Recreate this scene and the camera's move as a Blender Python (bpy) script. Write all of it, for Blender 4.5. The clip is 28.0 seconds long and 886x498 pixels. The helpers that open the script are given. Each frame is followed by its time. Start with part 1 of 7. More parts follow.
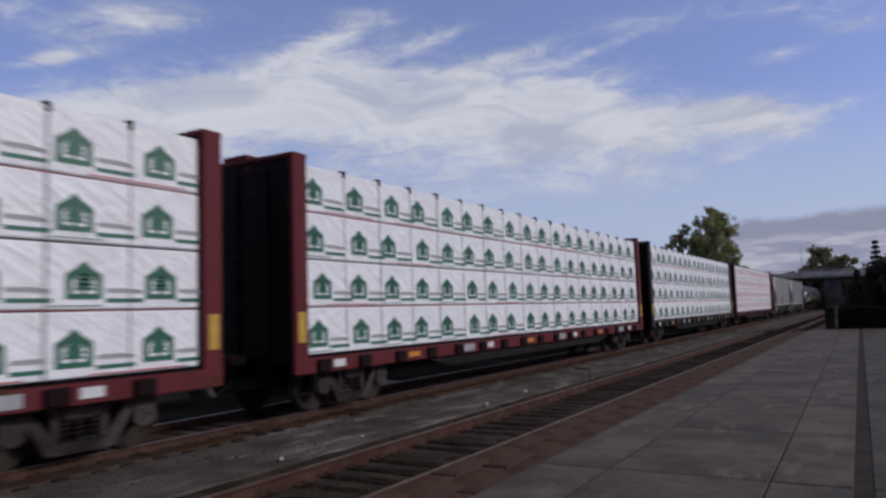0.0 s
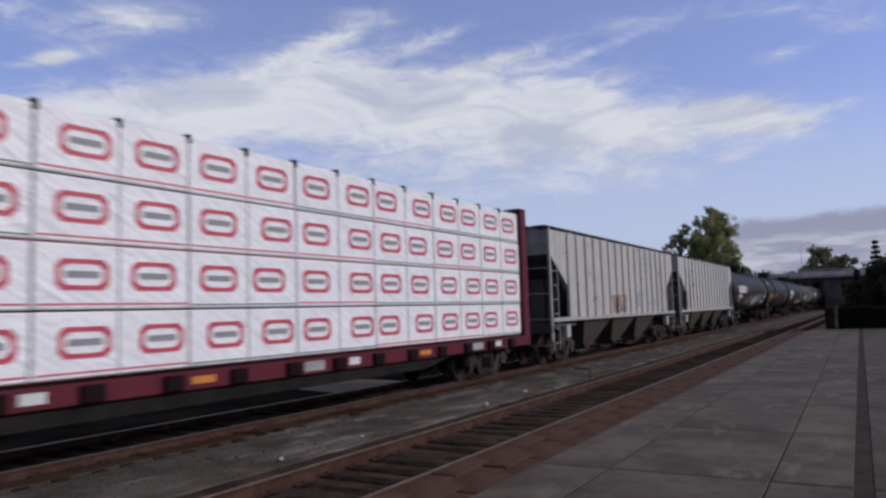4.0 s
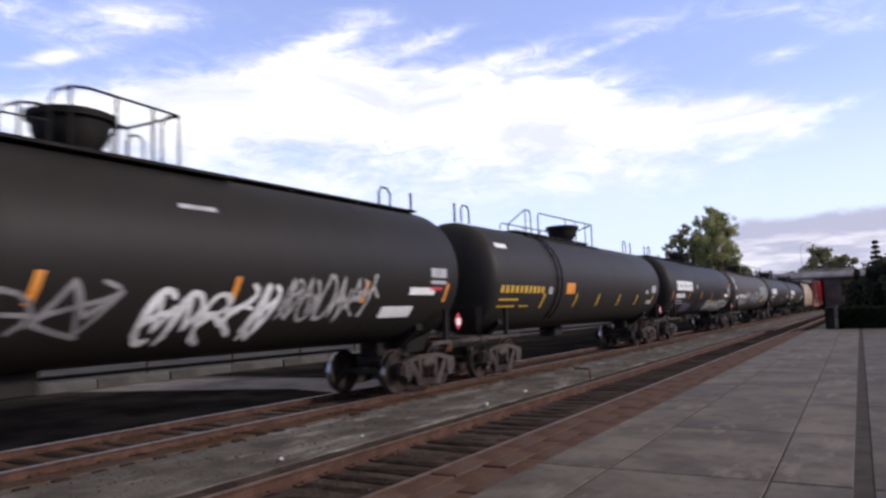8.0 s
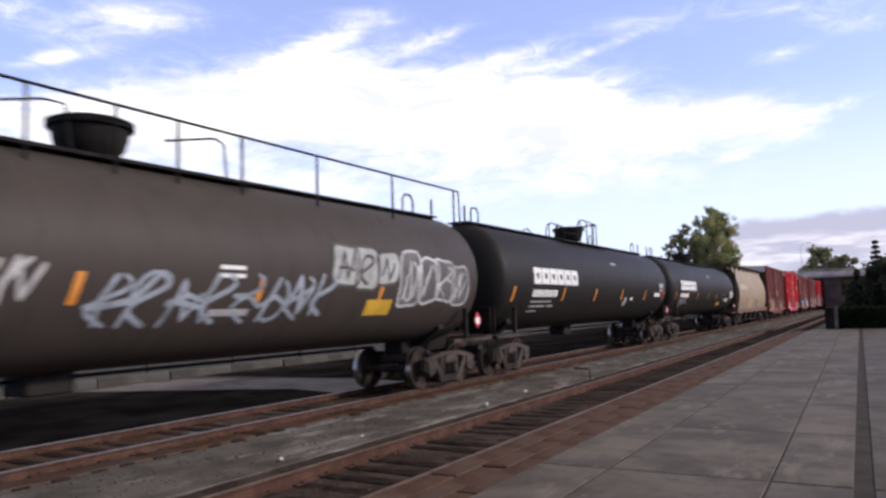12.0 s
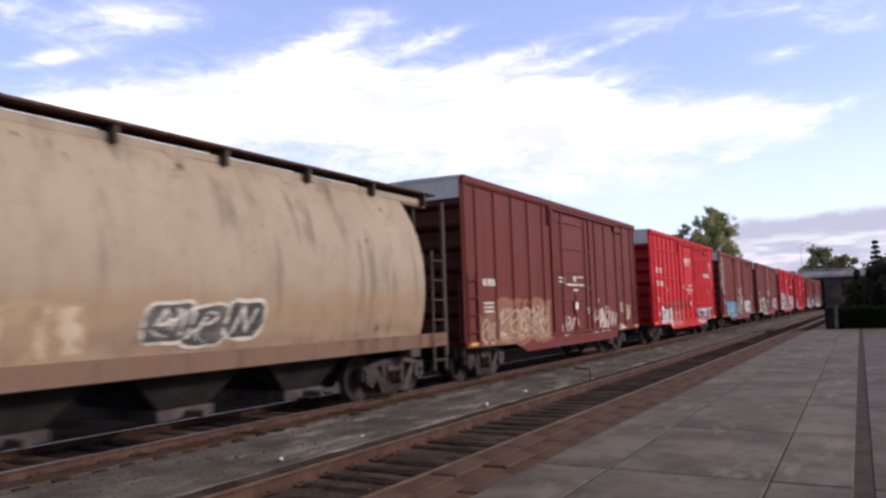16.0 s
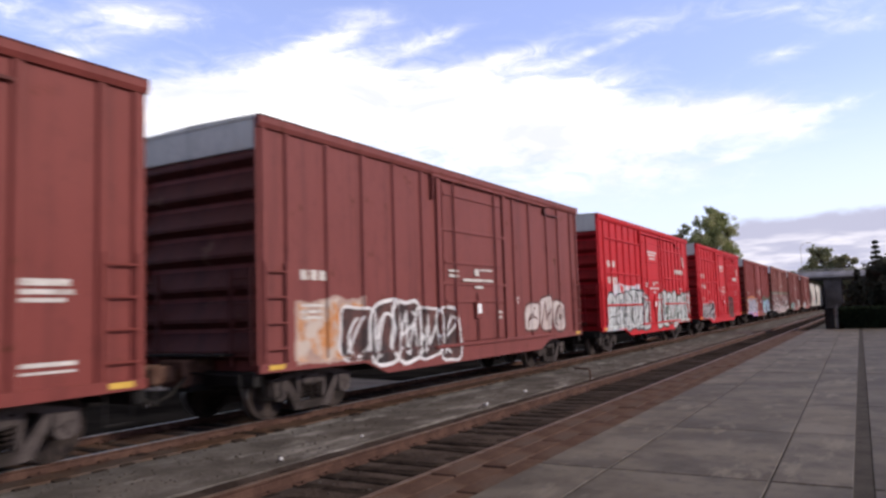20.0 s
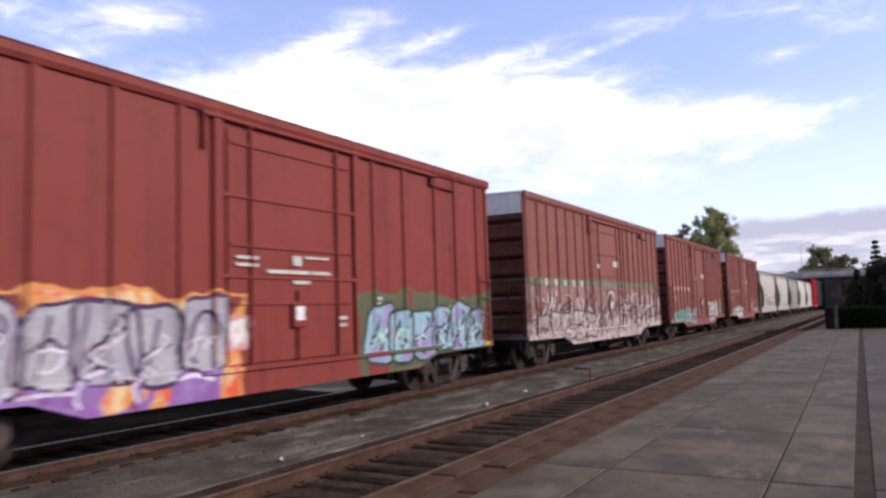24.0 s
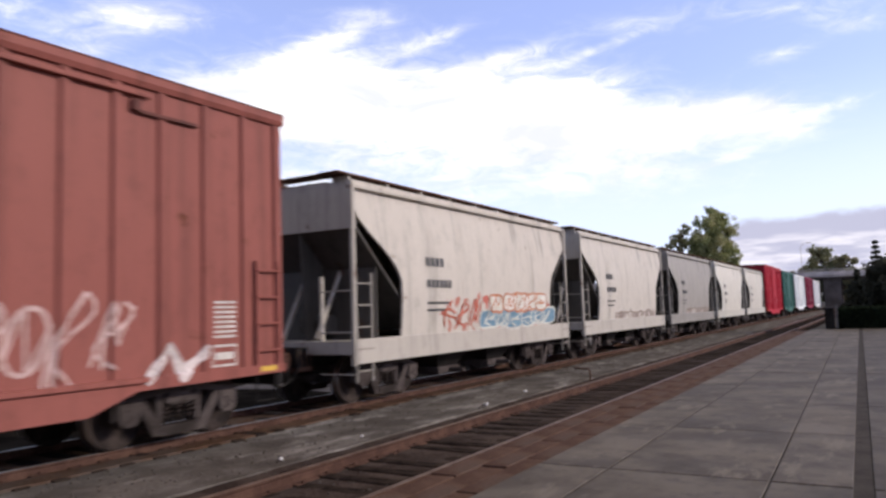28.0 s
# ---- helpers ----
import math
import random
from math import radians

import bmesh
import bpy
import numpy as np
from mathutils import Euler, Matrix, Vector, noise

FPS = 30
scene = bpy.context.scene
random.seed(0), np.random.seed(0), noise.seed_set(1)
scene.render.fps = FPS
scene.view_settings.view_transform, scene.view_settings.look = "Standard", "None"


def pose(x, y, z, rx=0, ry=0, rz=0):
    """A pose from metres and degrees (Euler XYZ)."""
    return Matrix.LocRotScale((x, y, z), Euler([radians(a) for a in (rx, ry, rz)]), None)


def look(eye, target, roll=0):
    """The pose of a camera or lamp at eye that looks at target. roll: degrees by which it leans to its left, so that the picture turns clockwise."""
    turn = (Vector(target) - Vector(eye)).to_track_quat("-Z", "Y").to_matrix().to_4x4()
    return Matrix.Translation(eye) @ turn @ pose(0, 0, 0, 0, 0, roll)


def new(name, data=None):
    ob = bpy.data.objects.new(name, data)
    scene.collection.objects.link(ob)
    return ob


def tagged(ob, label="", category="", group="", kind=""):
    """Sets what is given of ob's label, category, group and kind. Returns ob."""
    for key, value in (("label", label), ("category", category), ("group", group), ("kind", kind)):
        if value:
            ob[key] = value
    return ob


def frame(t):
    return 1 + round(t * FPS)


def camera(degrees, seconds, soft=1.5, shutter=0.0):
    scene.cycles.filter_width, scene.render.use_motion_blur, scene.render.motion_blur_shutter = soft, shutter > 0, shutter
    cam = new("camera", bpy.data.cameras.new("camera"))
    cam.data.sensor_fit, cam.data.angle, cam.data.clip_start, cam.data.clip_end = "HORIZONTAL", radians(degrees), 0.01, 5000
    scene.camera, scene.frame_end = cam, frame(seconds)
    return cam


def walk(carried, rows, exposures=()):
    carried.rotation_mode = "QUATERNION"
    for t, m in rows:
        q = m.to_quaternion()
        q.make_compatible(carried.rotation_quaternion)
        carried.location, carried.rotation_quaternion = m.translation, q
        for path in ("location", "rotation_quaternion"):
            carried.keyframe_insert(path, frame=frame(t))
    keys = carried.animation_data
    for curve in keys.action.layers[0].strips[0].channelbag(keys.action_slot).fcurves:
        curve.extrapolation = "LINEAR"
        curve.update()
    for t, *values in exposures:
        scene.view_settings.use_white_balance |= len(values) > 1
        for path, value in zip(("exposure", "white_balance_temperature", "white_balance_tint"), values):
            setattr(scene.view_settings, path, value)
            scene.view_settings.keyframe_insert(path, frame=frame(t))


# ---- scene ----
# ---- camera ----
cam = camera(62.28, 28.0, soft=2.7, shutter=0.25)
EYE = Vector((0.0, 0.0, 1.848))
_yaw, _tilt = radians(30.265), radians(4.924)
AIM = EYE + Vector((-math.sin(_yaw) * math.cos(_tilt), math.cos(_yaw) * math.cos(_tilt), math.sin(_tilt)))
VIEW = look(EYE, AIM, -1.865)
walk(cam, [(0.0, VIEW), (28.0, VIEW)],
     exposures=[(0.0, -1.12, 6000, 10), (2.0, -1.08, 6000, 10), (3.6, -1.0, 6020, 10), (5.5, -0.6, 6200, 10), (7.0, -0.36, 6250, 10), (8.0, -0.1, 6350, 10), (10.0, 0.0, 6430, 10), (17.0, 0.0, 6480, 10), (28.0, 0.0, 6480, 10)])

# ---- light ----
SUN_EL, SUN_AZ = 24.0, 64.0          # degrees above the horizon, and from +Y towards +X
sun = new("sun", bpy.data.lights.new("sun", "SUN"))
sun.data.energy, sun.data.angle, sun.data.color = 3.3, radians(6.0), (1.0, 0.91, 0.82)
_sd = Vector((math.sin(radians(SUN_AZ)) * math.cos(radians(SUN_EL)), math.cos(radians(SUN_AZ)) * math.cos(radians(SUN_EL)), math.sin(radians(SUN_EL))))
sun.matrix_world = look(_sd * 50, (0, 0, 0))


class Net:
    """Short hand for building a node tree."""

    def __init__(self, tree):
        self.t = tree
        self.t.nodes.clear()

    def node(self, kind):
        return self.t.nodes.new(kind)

    def put(self, sock, v):
        if isinstance(v, bpy.types.NodeSocket):
            self.t.links.new(v, sock)
        elif v is not None:
            if sock.type == "RGBA" and not hasattr(v, "__len__"):
                v = (v, v, v, 1)
            elif sock.type == "RGBA" and len(v) == 3:
                v = (*v, 1)
            sock.default_value = v

    def m(self, op, a, b=None, c=None, clamp=False):
        n = self.node("ShaderNodeMath")
        n.operation, n.use_clamp = op, clamp
        for s, v in zip(n.inputs, (a, b, c)):
            self.put(s, v)
        return n.outputs[0]

    def v(self, op, a, b=None):
        n = self.node("ShaderNodeVectorMath")
        n.operation = op
        self.put(n.inputs[0], a)
        if b is not None:
            self.put(n.inputs[1], b)
        return n.outputs["Value"] if op in ("DOT_PRODUCT", "LENGTH") else n.outputs[0]

    def mix(self, f, a, b, blend="MIX"):
        n = self.node("ShaderNodeMix")
        n.data_type, n.blend_type = "RGBA", blend
        self.put(n.inputs[0], f)
        self.put(n.inputs[6], a)
        self.put(n.inputs[7], b)
        return n.outputs[2]

    def noise(self, vec, scale, detail=3.0, rough=0.55, stretch=None, dist=0.0, shift=None):
        if stretch or shift:
            mp = self.node("ShaderNodeMapping")
            self.put(mp.inputs[0], vec)
            if stretch:
                mp.inputs["Scale"].default_value = stretch
            if shift:
                mp.inputs["Location"].default_value = shift
            vec = mp.outputs[0]
        n = self.node("ShaderNodeTexNoise")
        self.put(n.inputs["Vector"], vec)
        n.inputs["Scale"].default_value, n.inputs["Detail"].default_value = scale, detail
        n.inputs["Roughness"].default_value, n.inputs["Distortion"].default_value = rough, dist
        return n.outputs["Fac"]

    def step(self, x, lo, hi):
        n = self.node("ShaderNodeMapRange")
        n.interpolation_type = "SMOOTHSTEP"
        for s, v in zip(n.inputs, (x, lo, hi, 0.0, 1.0)):
            self.put(s, v)
        return n.outputs[0]

    def sep(self, vec):
        n = self.node("ShaderNodeSeparateXYZ")
        self.put(n.inputs[0], vec)
        return n.outputs

    def comb(self, x, y, z):
        n = self.node("ShaderNodeCombineXYZ")
        for s, v in zip(n.inputs, (x, y, z)):
            self.put(s, v)
        return n.outputs[0]

    def bump(self, h, strength, dist):
        n = self.node("ShaderNodeBump")
        n.inputs["Strength"].default_value, n.inputs["Distance"].default_value = strength, dist
        self.put(n.inputs["Height"], h)
        return n.outputs[0]

    def coord(self, which="Object"):
        return self.node("ShaderNodeTexCoord").outputs[which]


# clouds: azimuth, elevation, half width, half height (degrees), lean, weight
CLOUDS = [
    (-57.6, 14.1, 9.3, 1.9, 5, 0.78), (-49.6, 15.4, 9.7, 2.3, 9, 0.78), (-41.6, 17.6, 7.0, 2.5, 13, 0.72), (-36.4, 15.7, 10.8, 3.4, 1, 0.80),
    (-27.9, 15.8, 9.3, 2.3, -4, 0.66), (-24.7, 13.0, 8.8, 1.7, -3, 0.45), (-19.9, 15.6, 4.7, 1.4, 10, 0.60), (-17.7, 13.3, 5.6, 1.6, -7, 0.60),
    (-12.8, 12.4, 3.2, 1.3, -9, 0.42), (-7.2, 13.0, 4.6, 1.5, -7, 0.45), (-8.5, 10.6, 2.3, 0.5, 15, 0.50), (-4.8, 17.2, 2.2, 0.5, 4, 0.45),
    (-14.4, 20.7, 4.2, 0.7, -7, 0.30), (-5.5, 20.4, 6.0, 0.8, -9, 0.45), (-35.8, 22.5, 2.5, 0.6, -3, 0.55), (-30.3, 21.0, 2.7, 0.5, 16, 0.50),
    (-25.5, 19.1, 4.5, 0.5, 12, 0.55), (-17.5, 19.3, 3.0, 0.4, 15, 0.50), (-58.9, 18.1, 2.1, 0.4, 16, 0.65), (-53.2, 21.4, 4.8, 1.2, 7, 0.52),
    (-57.6, 19.9, 4.3, 1.1, -7, 0.42), (-61.5, 21.1, 1.7, 0.7, 2, 0.35), (-50.8, 9.9, 15.8, 2.9, -2, 0.58), (-29.4, 10.0, 14.3, 1.9, -3, 0.36),
    (-16.3, 10.4, 7.5, 1.7, -7, 0.40), (-1.3, 13.1, 2.1, 0.5, 10, 0.40), (-39.8, 20.5, 3.6, 0.6, 21, 0.65), (-0.3, 18.5, 3.0, 0.7, -12, 0.35),
    (-7.9, 13.7, 3.9, 1.2, -6, 1.00), (-4.8, 12.3, 2.2, 0.7, -10, 0.50), (-14.4, 13.4, 3.3, 1.3, -8, 0.60), (-20.2, 16.2, 5.6, 1.7, -4, 0.50), (-24.6, 18.6, 4.9, 1.2, 8, 0.35), (-52.8, 21.6, 3.6, 0.8, 0, 0.40), (-58.0, 18.4, 1.8, 0.5, 12, 0.50),
]


def make_world():
    world = bpy.data.worlds.new("sky")
    scene.world = world
    world.use_nodes = True
    n = Net(world.node_tree)
    sky = n.node("ShaderNodeTexSky")
    sky.sky_type, sky.sun_disc = "NISHITA", False
    sky.sun_elevation, sky.sun_rotation = radians(SUN_EL), radians(SUN_AZ)
    sky.air_density, sky.dust_density, sky.ozone_density = 1.0, 0.6, 2.5
    d = n.coord("Generated")
    x, y, z = n.sep(d)
    az = n.m("MULTIPLY", n.m("ARCTAN2", x, y), 57.2958)
    el = n.m("MULTIPLY", n.m("ARCSINE", n.m("MINIMUM", n.m("MAXIMUM", z, -1.0), 1.0)), 57.2958)
    p = n.comb(az, el, 0.0)
    streak = n.noise(p, 0.16, 5.0, 0.6, stretch=(0.55, 1.7, 1), dist=0.6, shift=(3.0, 1.0, 0))
    fine = n.noise(p, 0.5, 8.0, 0.66, stretch=(0.6, 1.7, 1), dist=1.1)
    deck = n.m("MULTIPLY", n.step(n.noise(d, 2.6, 4.0, 0.55, stretch=(1.0, 1.0, 1.6), shift=(7.0, 4.0, 0)), 0.28, 0.5),
                n.step(el, 26.0, 36.0))
    total = 0.0
    for a, e, w, h, lean, k in CLOUDS:
        ca, sa = math.cos(radians(lean)), math.sin(radians(lean))
        u = n.m("MULTIPLY_ADD", az, ca / w, n.m("MULTIPLY_ADD", el, sa / w, -(a * ca + e * sa) / w))
        t = n.m("MULTIPLY_ADD", az, -sa / h, n.m("MULTIPLY_ADD", el, ca / h, (a * sa - e * ca) / h))
        r2 = n.m("MULTIPLY_ADD", u, u, n.m("MULTIPLY", t, t))
        total = n.m("MULTIPLY_ADD", n.m("POWER", 2.718, n.m("MULTIPLY", r2, -0.9)), k, total)
    ragged = n.m("MULTIPLY_ADD", n.m("SUBTRACT", streak, 0.5), 1.3, n.m("MULTIPLY", n.m("SUBTRACT", fine, 0.5), 2.1))
    dens = n.step(n.m("MULTIPLY_ADD", n.m("MULTIPLY", ragged, n.m("MINIMUM", n.m("MULTIPLY_ADD", total, 0.9, 0.24), 0.85)), 1.0, total), 0.02, 1.2)
    # low grey bank with a pale gap under it
    edge = n.m("MULTIPLY_ADD", n.m("SUBTRACT", n.noise(p, 0.35, 4.0, 0.55, stretch=(0.7, 1, 1)), 0.5), 1.6, el)
    top = n.m("MULTIPLY_ADD", az, 0.03, 6.15)
    bank = n.m("MULTIPLY", n.step(n.m("SUBTRACT", top, edge), -0.15, 0.5), n.step(az, -12.5, -8.0))
    band = n.step(n.noise(p, 0.4, 4.0, 0.6, stretch=(0.35, 2.2, 1)), 0.42, 0.62)
    bank_col = n.mix(n.m("MULTIPLY", band, n.step(el, 5.2, 3.9)), (6.0, 6.0, 7.7), (10.4, 10.0, 11.0))
    haze = n.m("MULTIPLY_ADD", n.step(el, 17.0, 5.0), 0.62, 0.23)
    base = n.mix(haze, n.mix(1.0, sky.outputs[0], (2.3, 1.95, 2.75), "MULTIPLY"), (9.3, 10.4, 12.7))
    body = n.noise(p, 0.23, 6.0, 0.6, stretch=(0.5, 1.5, 1), dist=0.8, shift=(11.0, 5.0, 0))
    col = n.mix(dens, base, n.mix(n.step(body, 0.32, 0.62), (9.4, 9.6, 11.2), (13.4, 13.1, 13.4)))
    col = n.mix(bank, col, bank_col)
    col = n.mix(deck, col, n.mix(n.noise(d, 4.0, 4.0), (3.1, 2.85, 2.6), (6.6, 6.1, 5.6)))
    bg = n.node("ShaderNodeBackground")
    n.put(bg.inputs[0], col)
    bg.inputs[1].default_value = 0.1
    n.t.links.new(bg.outputs[0], n.node("ShaderNodeOutputWorld").inputs[0])


make_world()


# ---- materials ----
def material(name, build, rough=0.8, metal=0.0, spec=0.5):
    """build(net, coord) returns colour, roughness or None, bump normal or None."""
    mat = bpy.data.materials.new(name)
    mat.use_nodes = True
    n = Net(mat.node_tree)
    bsdf = n.node("ShaderNodeBsdfPrincipled")
    col, ro, nor = build(n, n.coord())
    n.put(bsdf.inputs["Base Color"], col)
    n.put(bsdf.inputs["Roughness"], rough if ro is None else ro)
    bsdf.inputs["Metallic"].default_value = metal
    bsdf.inputs["Specular IOR Level"].default_value = spec
    if nor is not None:
        n.put(bsdf.inputs["Normal"], nor)
    n.t.links.new(bsdf.outputs[0], n.node("ShaderNodeOutputMaterial").inputs[0])
    return mat


def mottled(name, c1, c2, scale=3.0, rough=0.8, metal=0.0, grain=30.0, bump=0.3, depth=0.01, c3=None, s3=0.4, spec=None, long=None):
    def build(n, p):
        col = n.mix(n.step(n.noise(p, scale, 4.0), 0.35, 0.65), c1, c2)
        if c3:
            col = n.mix(n.step(n.noise(p, s3, 4.0, 0.6, stretch=long), 0.5, 0.68), col, c3)
        g = n.noise(p, grain, 3.0)
        col = n.mix(0.35, col, n.mix(n.step(g, 0.3, 0.7), (0.35, 0.35, 0.35), (1, 1, 1)), "MULTIPLY")
        return col, None, n.bump(g, bump, depth)
    return material(name, build, rough, metal, spec if spec is not None else (0.5 if rough < 0.75 else 0.1))


def paint(name, c, rust=0.25, tags=(), rough=0.55, spec=0.1, fade=0.35, rust_col=(0.09, 0.035, 0.018), streak=0.5, bands=()):
    """Weathered car paint; tags: sprayed shapes (y0, y1, z0, z1, fill, second fill, outline, size)."""
    def build(n, p):
        x, y, z = n.sep(p)
        col = n.mix(n.m("MULTIPLY", n.noise(p, 0.7, 4.0), fade), c, [min(1, v * 1.55 + 0.012) for v in c])
        st = n.noise(p, 1.0, 4.0, 0.6, stretch=(3.0, 3.0, 0.16))
        col = n.mix(n.m("MULTIPLY", n.step(st, 0.48, 0.72), streak), col, [v * 0.5 + 0.005 for v in c])
        yz = n.comb(0.0, y, z)
        for z0, z1, bc in bands:
            edge = n.m("MULTIPLY_ADD", n.m("SUBTRACT", n.noise(yz, 0.9, 4.0), 0.5), 0.9, z)
            col = n.mix(n.m("MULTIPLY", n.m("MULTIPLY", n.step(edge, z0 - 0.15, z0 + 0.25), n.step(edge, z1 + 0.15, z1 - 0.25)), 0.6), col, bc)
        for i, (y0, y1, z0, z1, f1, f2, out, size) in enumerate(tags):
            strokes, size = size < 0, abs(size)
            seed = (i * 3.7 + y0, i * 1.3 + len(name) * 0.37, 0)
            w = n.m("SUBTRACT", n.noise(yz, 1.3 * size, 3.0, 0.5, shift=seed), 0.5)
            w2 = n.m("SUBTRACT", n.noise(yz, 1.3 * size, 3.0, 0.5, shift=(seed[1] + 9, seed[0], 4)), 0.5)
            yy, zz = n.m("MULTIPLY_ADD", w, 0.55 / size, y), n.m("MULTIPLY_ADD", w2, 0.6 / size, z)
            e = n.m("MINIMUM", n.m("MINIMUM", n.m("SUBTRACT", yy, y0), n.m("SUBTRACT", y1, yy)),
                    n.m("MINIMUM", n.m("SUBTRACT", zz, z0), n.m("SUBTRACT", z1, zz)))
            field = n.noise(n.comb(float(i) * 2.3, n.m("MULTIPLY", yy, 1.25 * size), n.m("MULTIPLY", zz, 0.8 * size)), 1.0, 1.5, 0.45, shift=seed)
            wave = n.m("FRACT", n.m("MULTIPLY", field, 5.0))
            ridge = n.m("ABSOLUTE", n.m("SUBTRACT", wave, 0.5))
            inside = n.step(e, 0.0, 0.03)
            line = n.step(ridge, 0.40, 0.44) if strokes else n.m("MAXIMUM", n.step(ridge, 0.33, 0.38), n.step(e, 0.09, 0.05))
            fill = n.mix(n.step(n.noise(yz, 2.2, 3.0, 0.6, shift=seed), 0.42, 0.58), f1, f2)
            gap = n.m("MULTIPLY", n.step(field, 0.60, 0.62), n.m("SUBTRACT", 1.0, line))
            keep = n.m("MULTIPLY", inside, line if strokes else n.m("SUBTRACT", 1.0, gap))
            worn = n.step(n.noise(p, 2.5, 5.0, 0.7, stretch=(1, 1, 0.4)), 0.28, 0.4)
            col = n.mix(n.m("MULTIPLY", keep, n.m("MULTIPLY", worn, 0.92)), col, n.mix(line, fill, out))
        grime = n.m("MULTIPLY", n.step(n.noise(p, 3.2, 7.0, 0.75, stretch=(1, 1, 0.6), shift=(5, 2, 1)), 0.48, 0.7), 0.3)
        col = n.mix(grime, col, [v * 0.4 + 0.004 for v in c])
        rs = n.step(n.noise(p, 1.7, 6.0, 0.68), 0.66 - rust * 0.25, 0.74 - rust * 0.2)
        col = n.mix(n.m("MULTIPLY", rs, 0.85), col, rust_col)
        g = n.noise(p, 60, 2.0)
        dent = n.noise(p, 0.9, 2.0)
        col = n.mix(0.25, col, n.mix(n.step(g, 0.3, 0.7), (0.6, 0.6, 0.6), (1, 1, 1)), "MULTIPLY")
        return col, n.m("MULTIPLY_ADD", rs, 0.3, rough), n.bump(n.m("MULTIPLY_ADD", g, 0.06, dent), 0.25, 0.03)
    return material(name, build, rough, 0.0, spec)


WHITE, BLACK = (0.75, 0.75, 0.73), (0.02, 0.02, 0.022)
M_GROUND = mottled("dirt", (0.0385, 0.0336, 0.0294), (0.0665, 0.0574, 0.0504), 0.6, 0.95, grain=9, bump=0.6, depth=0.03, c3=(0.049, 0.0525, 0.035), s3=0.15)
M_GRAVEL = mottled("pale_gravel", (0.0792, 0.06768, 0.05832), (0.1332, 0.1174, 0.1022), 1.1, 0.95, grain=16, bump=0.5, depth=0.03, c3=(0.235, 0.212, 0.19), s3=1.9, spec=0.02, long=(1, 0.4, 1))
M_BALLAST = mottled("rusty_ballast", (0.068, 0.0384, 0.024), (0.108, 0.064, 0.0424), 2.0, 0.95, grain=18, bump=0.8, depth=0.04, c3=(0.088, 0.064, 0.0512), s3=0.9, spec=0.02)
M_BALLAST_DARK = mottled("dark_ballast", (0.04, 0.029, 0.024), (0.078, 0.058, 0.048), 2.0, 0.95, grain=18, bump=0.8, depth=0.04, c3=(0.06, 0.046, 0.04), s3=0.9, spec=0.02)
M_STONE = mottled("ballast_stone", (0.0656, 0.0536, 0.0448), (0.1, 0.0856, 0.0736), 4.0, 0.95, grain=30, bump=0.4, depth=0.01, spec=0.02)
M_PAVE = mottled("rust_stained_paving", (0.078, 0.04368, 0.0312), (0.1248, 0.0741, 0.05304), 1.6, 0.9, grain=25, bump=0.4, depth=0.01, c3=(0.1014, 0.06864, 0.0546), s3=0.8, spec=0.05)
M_TIE = mottled("creosoted_wood", (0.016, 0.0115, 0.0095), (0.038, 0.028, 0.022), 5.0, 0.92, grain=22, bump=0.7, depth=0.02, spec=0.02)
M_RAIL_SIDE = mottled("rusty_steel", (0.062, 0.032, 0.023), (0.1, 0.054, 0.038), 3.0, 0.85, grain=40, bump=0.3, depth=0.004)
M_RAIL_TOP = mottled("worn_rail_head", (0.2, 0.175, 0.16), (0.28, 0.25, 0.235), 6.0, 0.5, 1.0, grain=80, bump=0.05, depth=0.001)
M_RAIL_DULL = mottled("dull_rail_head", (0.13, 0.078, 0.055), (0.2, 0.14, 0.105), 4.0, 0.55, 0.6, grain=80, bump=0.05, depth=0.001)
M_ASPHALT = mottled("dark_asphalt", (0.012, 0.0105, 0.0095), (0.024, 0.021, 0.0185), 0.8, 0.95, grain=40, bump=0.4, depth=0.006, c3=(0.035, 0.03, 0.026), s3=0.3, spec=0.0)
M_PALE_STONE = mottled("pale_stone", (0.42, 0.4, 0.37), (0.6, 0.57, 0.53), 9.0, 0.9, grain=40, bump=0.3, depth=0.01, spec=0.05)
M_PATH = mottled("pale_path_gravel", (0.16, 0.135, 0.125), (0.22, 0.19, 0.175), 0.9, 0.95, grain=14, bump=0.4, depth=0.02, c3=(0.1, 0.085, 0.078), s3=0.5, spec=0.02)
M_TAR = mottled("tar", (0.0465, 0.039, 0.033), (0.0675, 0.057, 0.04875), 3.0, 0.85, grain=30, bump=0.3, depth=0.006, spec=0.05)
M_PALE = mottled("weathered_concrete", (0.078, 0.0741, 0.0676), (0.1092, 0.104, 0.0962), 1.0, 0.9, grain=20, bump=0.3, depth=0.01, c3=(0.052, 0.0468, 0.0416))
M_BRIDGE = mottled("bridge_concrete", (0.4875, 0.4219, 0.3844), (0.675, 0.6, 0.5531), 0.5, 0.9, grain=8, bump=0.2, depth=0.01, c3=(0.4688, 0.4312, 0.4125), s3=0.2)
M_DARKSTEEL = mottled("dark_steel", (0.011, 0.0095, 0.0088), (0.022, 0.019, 0.017), 2.0, 0.75, grain=30, bump=0.2, depth=0.004, spec=0.12)
M_TRUCK = mottled("dusty_cast_steel", (0.055, 0.044, 0.04), (0.1, 0.082, 0.075), 3.0, 0.88, grain=30, bump=0.4, depth=0.006, c3=(0.03, 0.024, 0.021), s3=1.5, spec=0.04)
M_WHEEL = mottled("wheel_steel", (0.02, 0.015, 0.013), (0.05, 0.037, 0.031), 4.0, 0.75, 0.0, grain=40, bump=0.2, depth=0.003, spec=0.08)
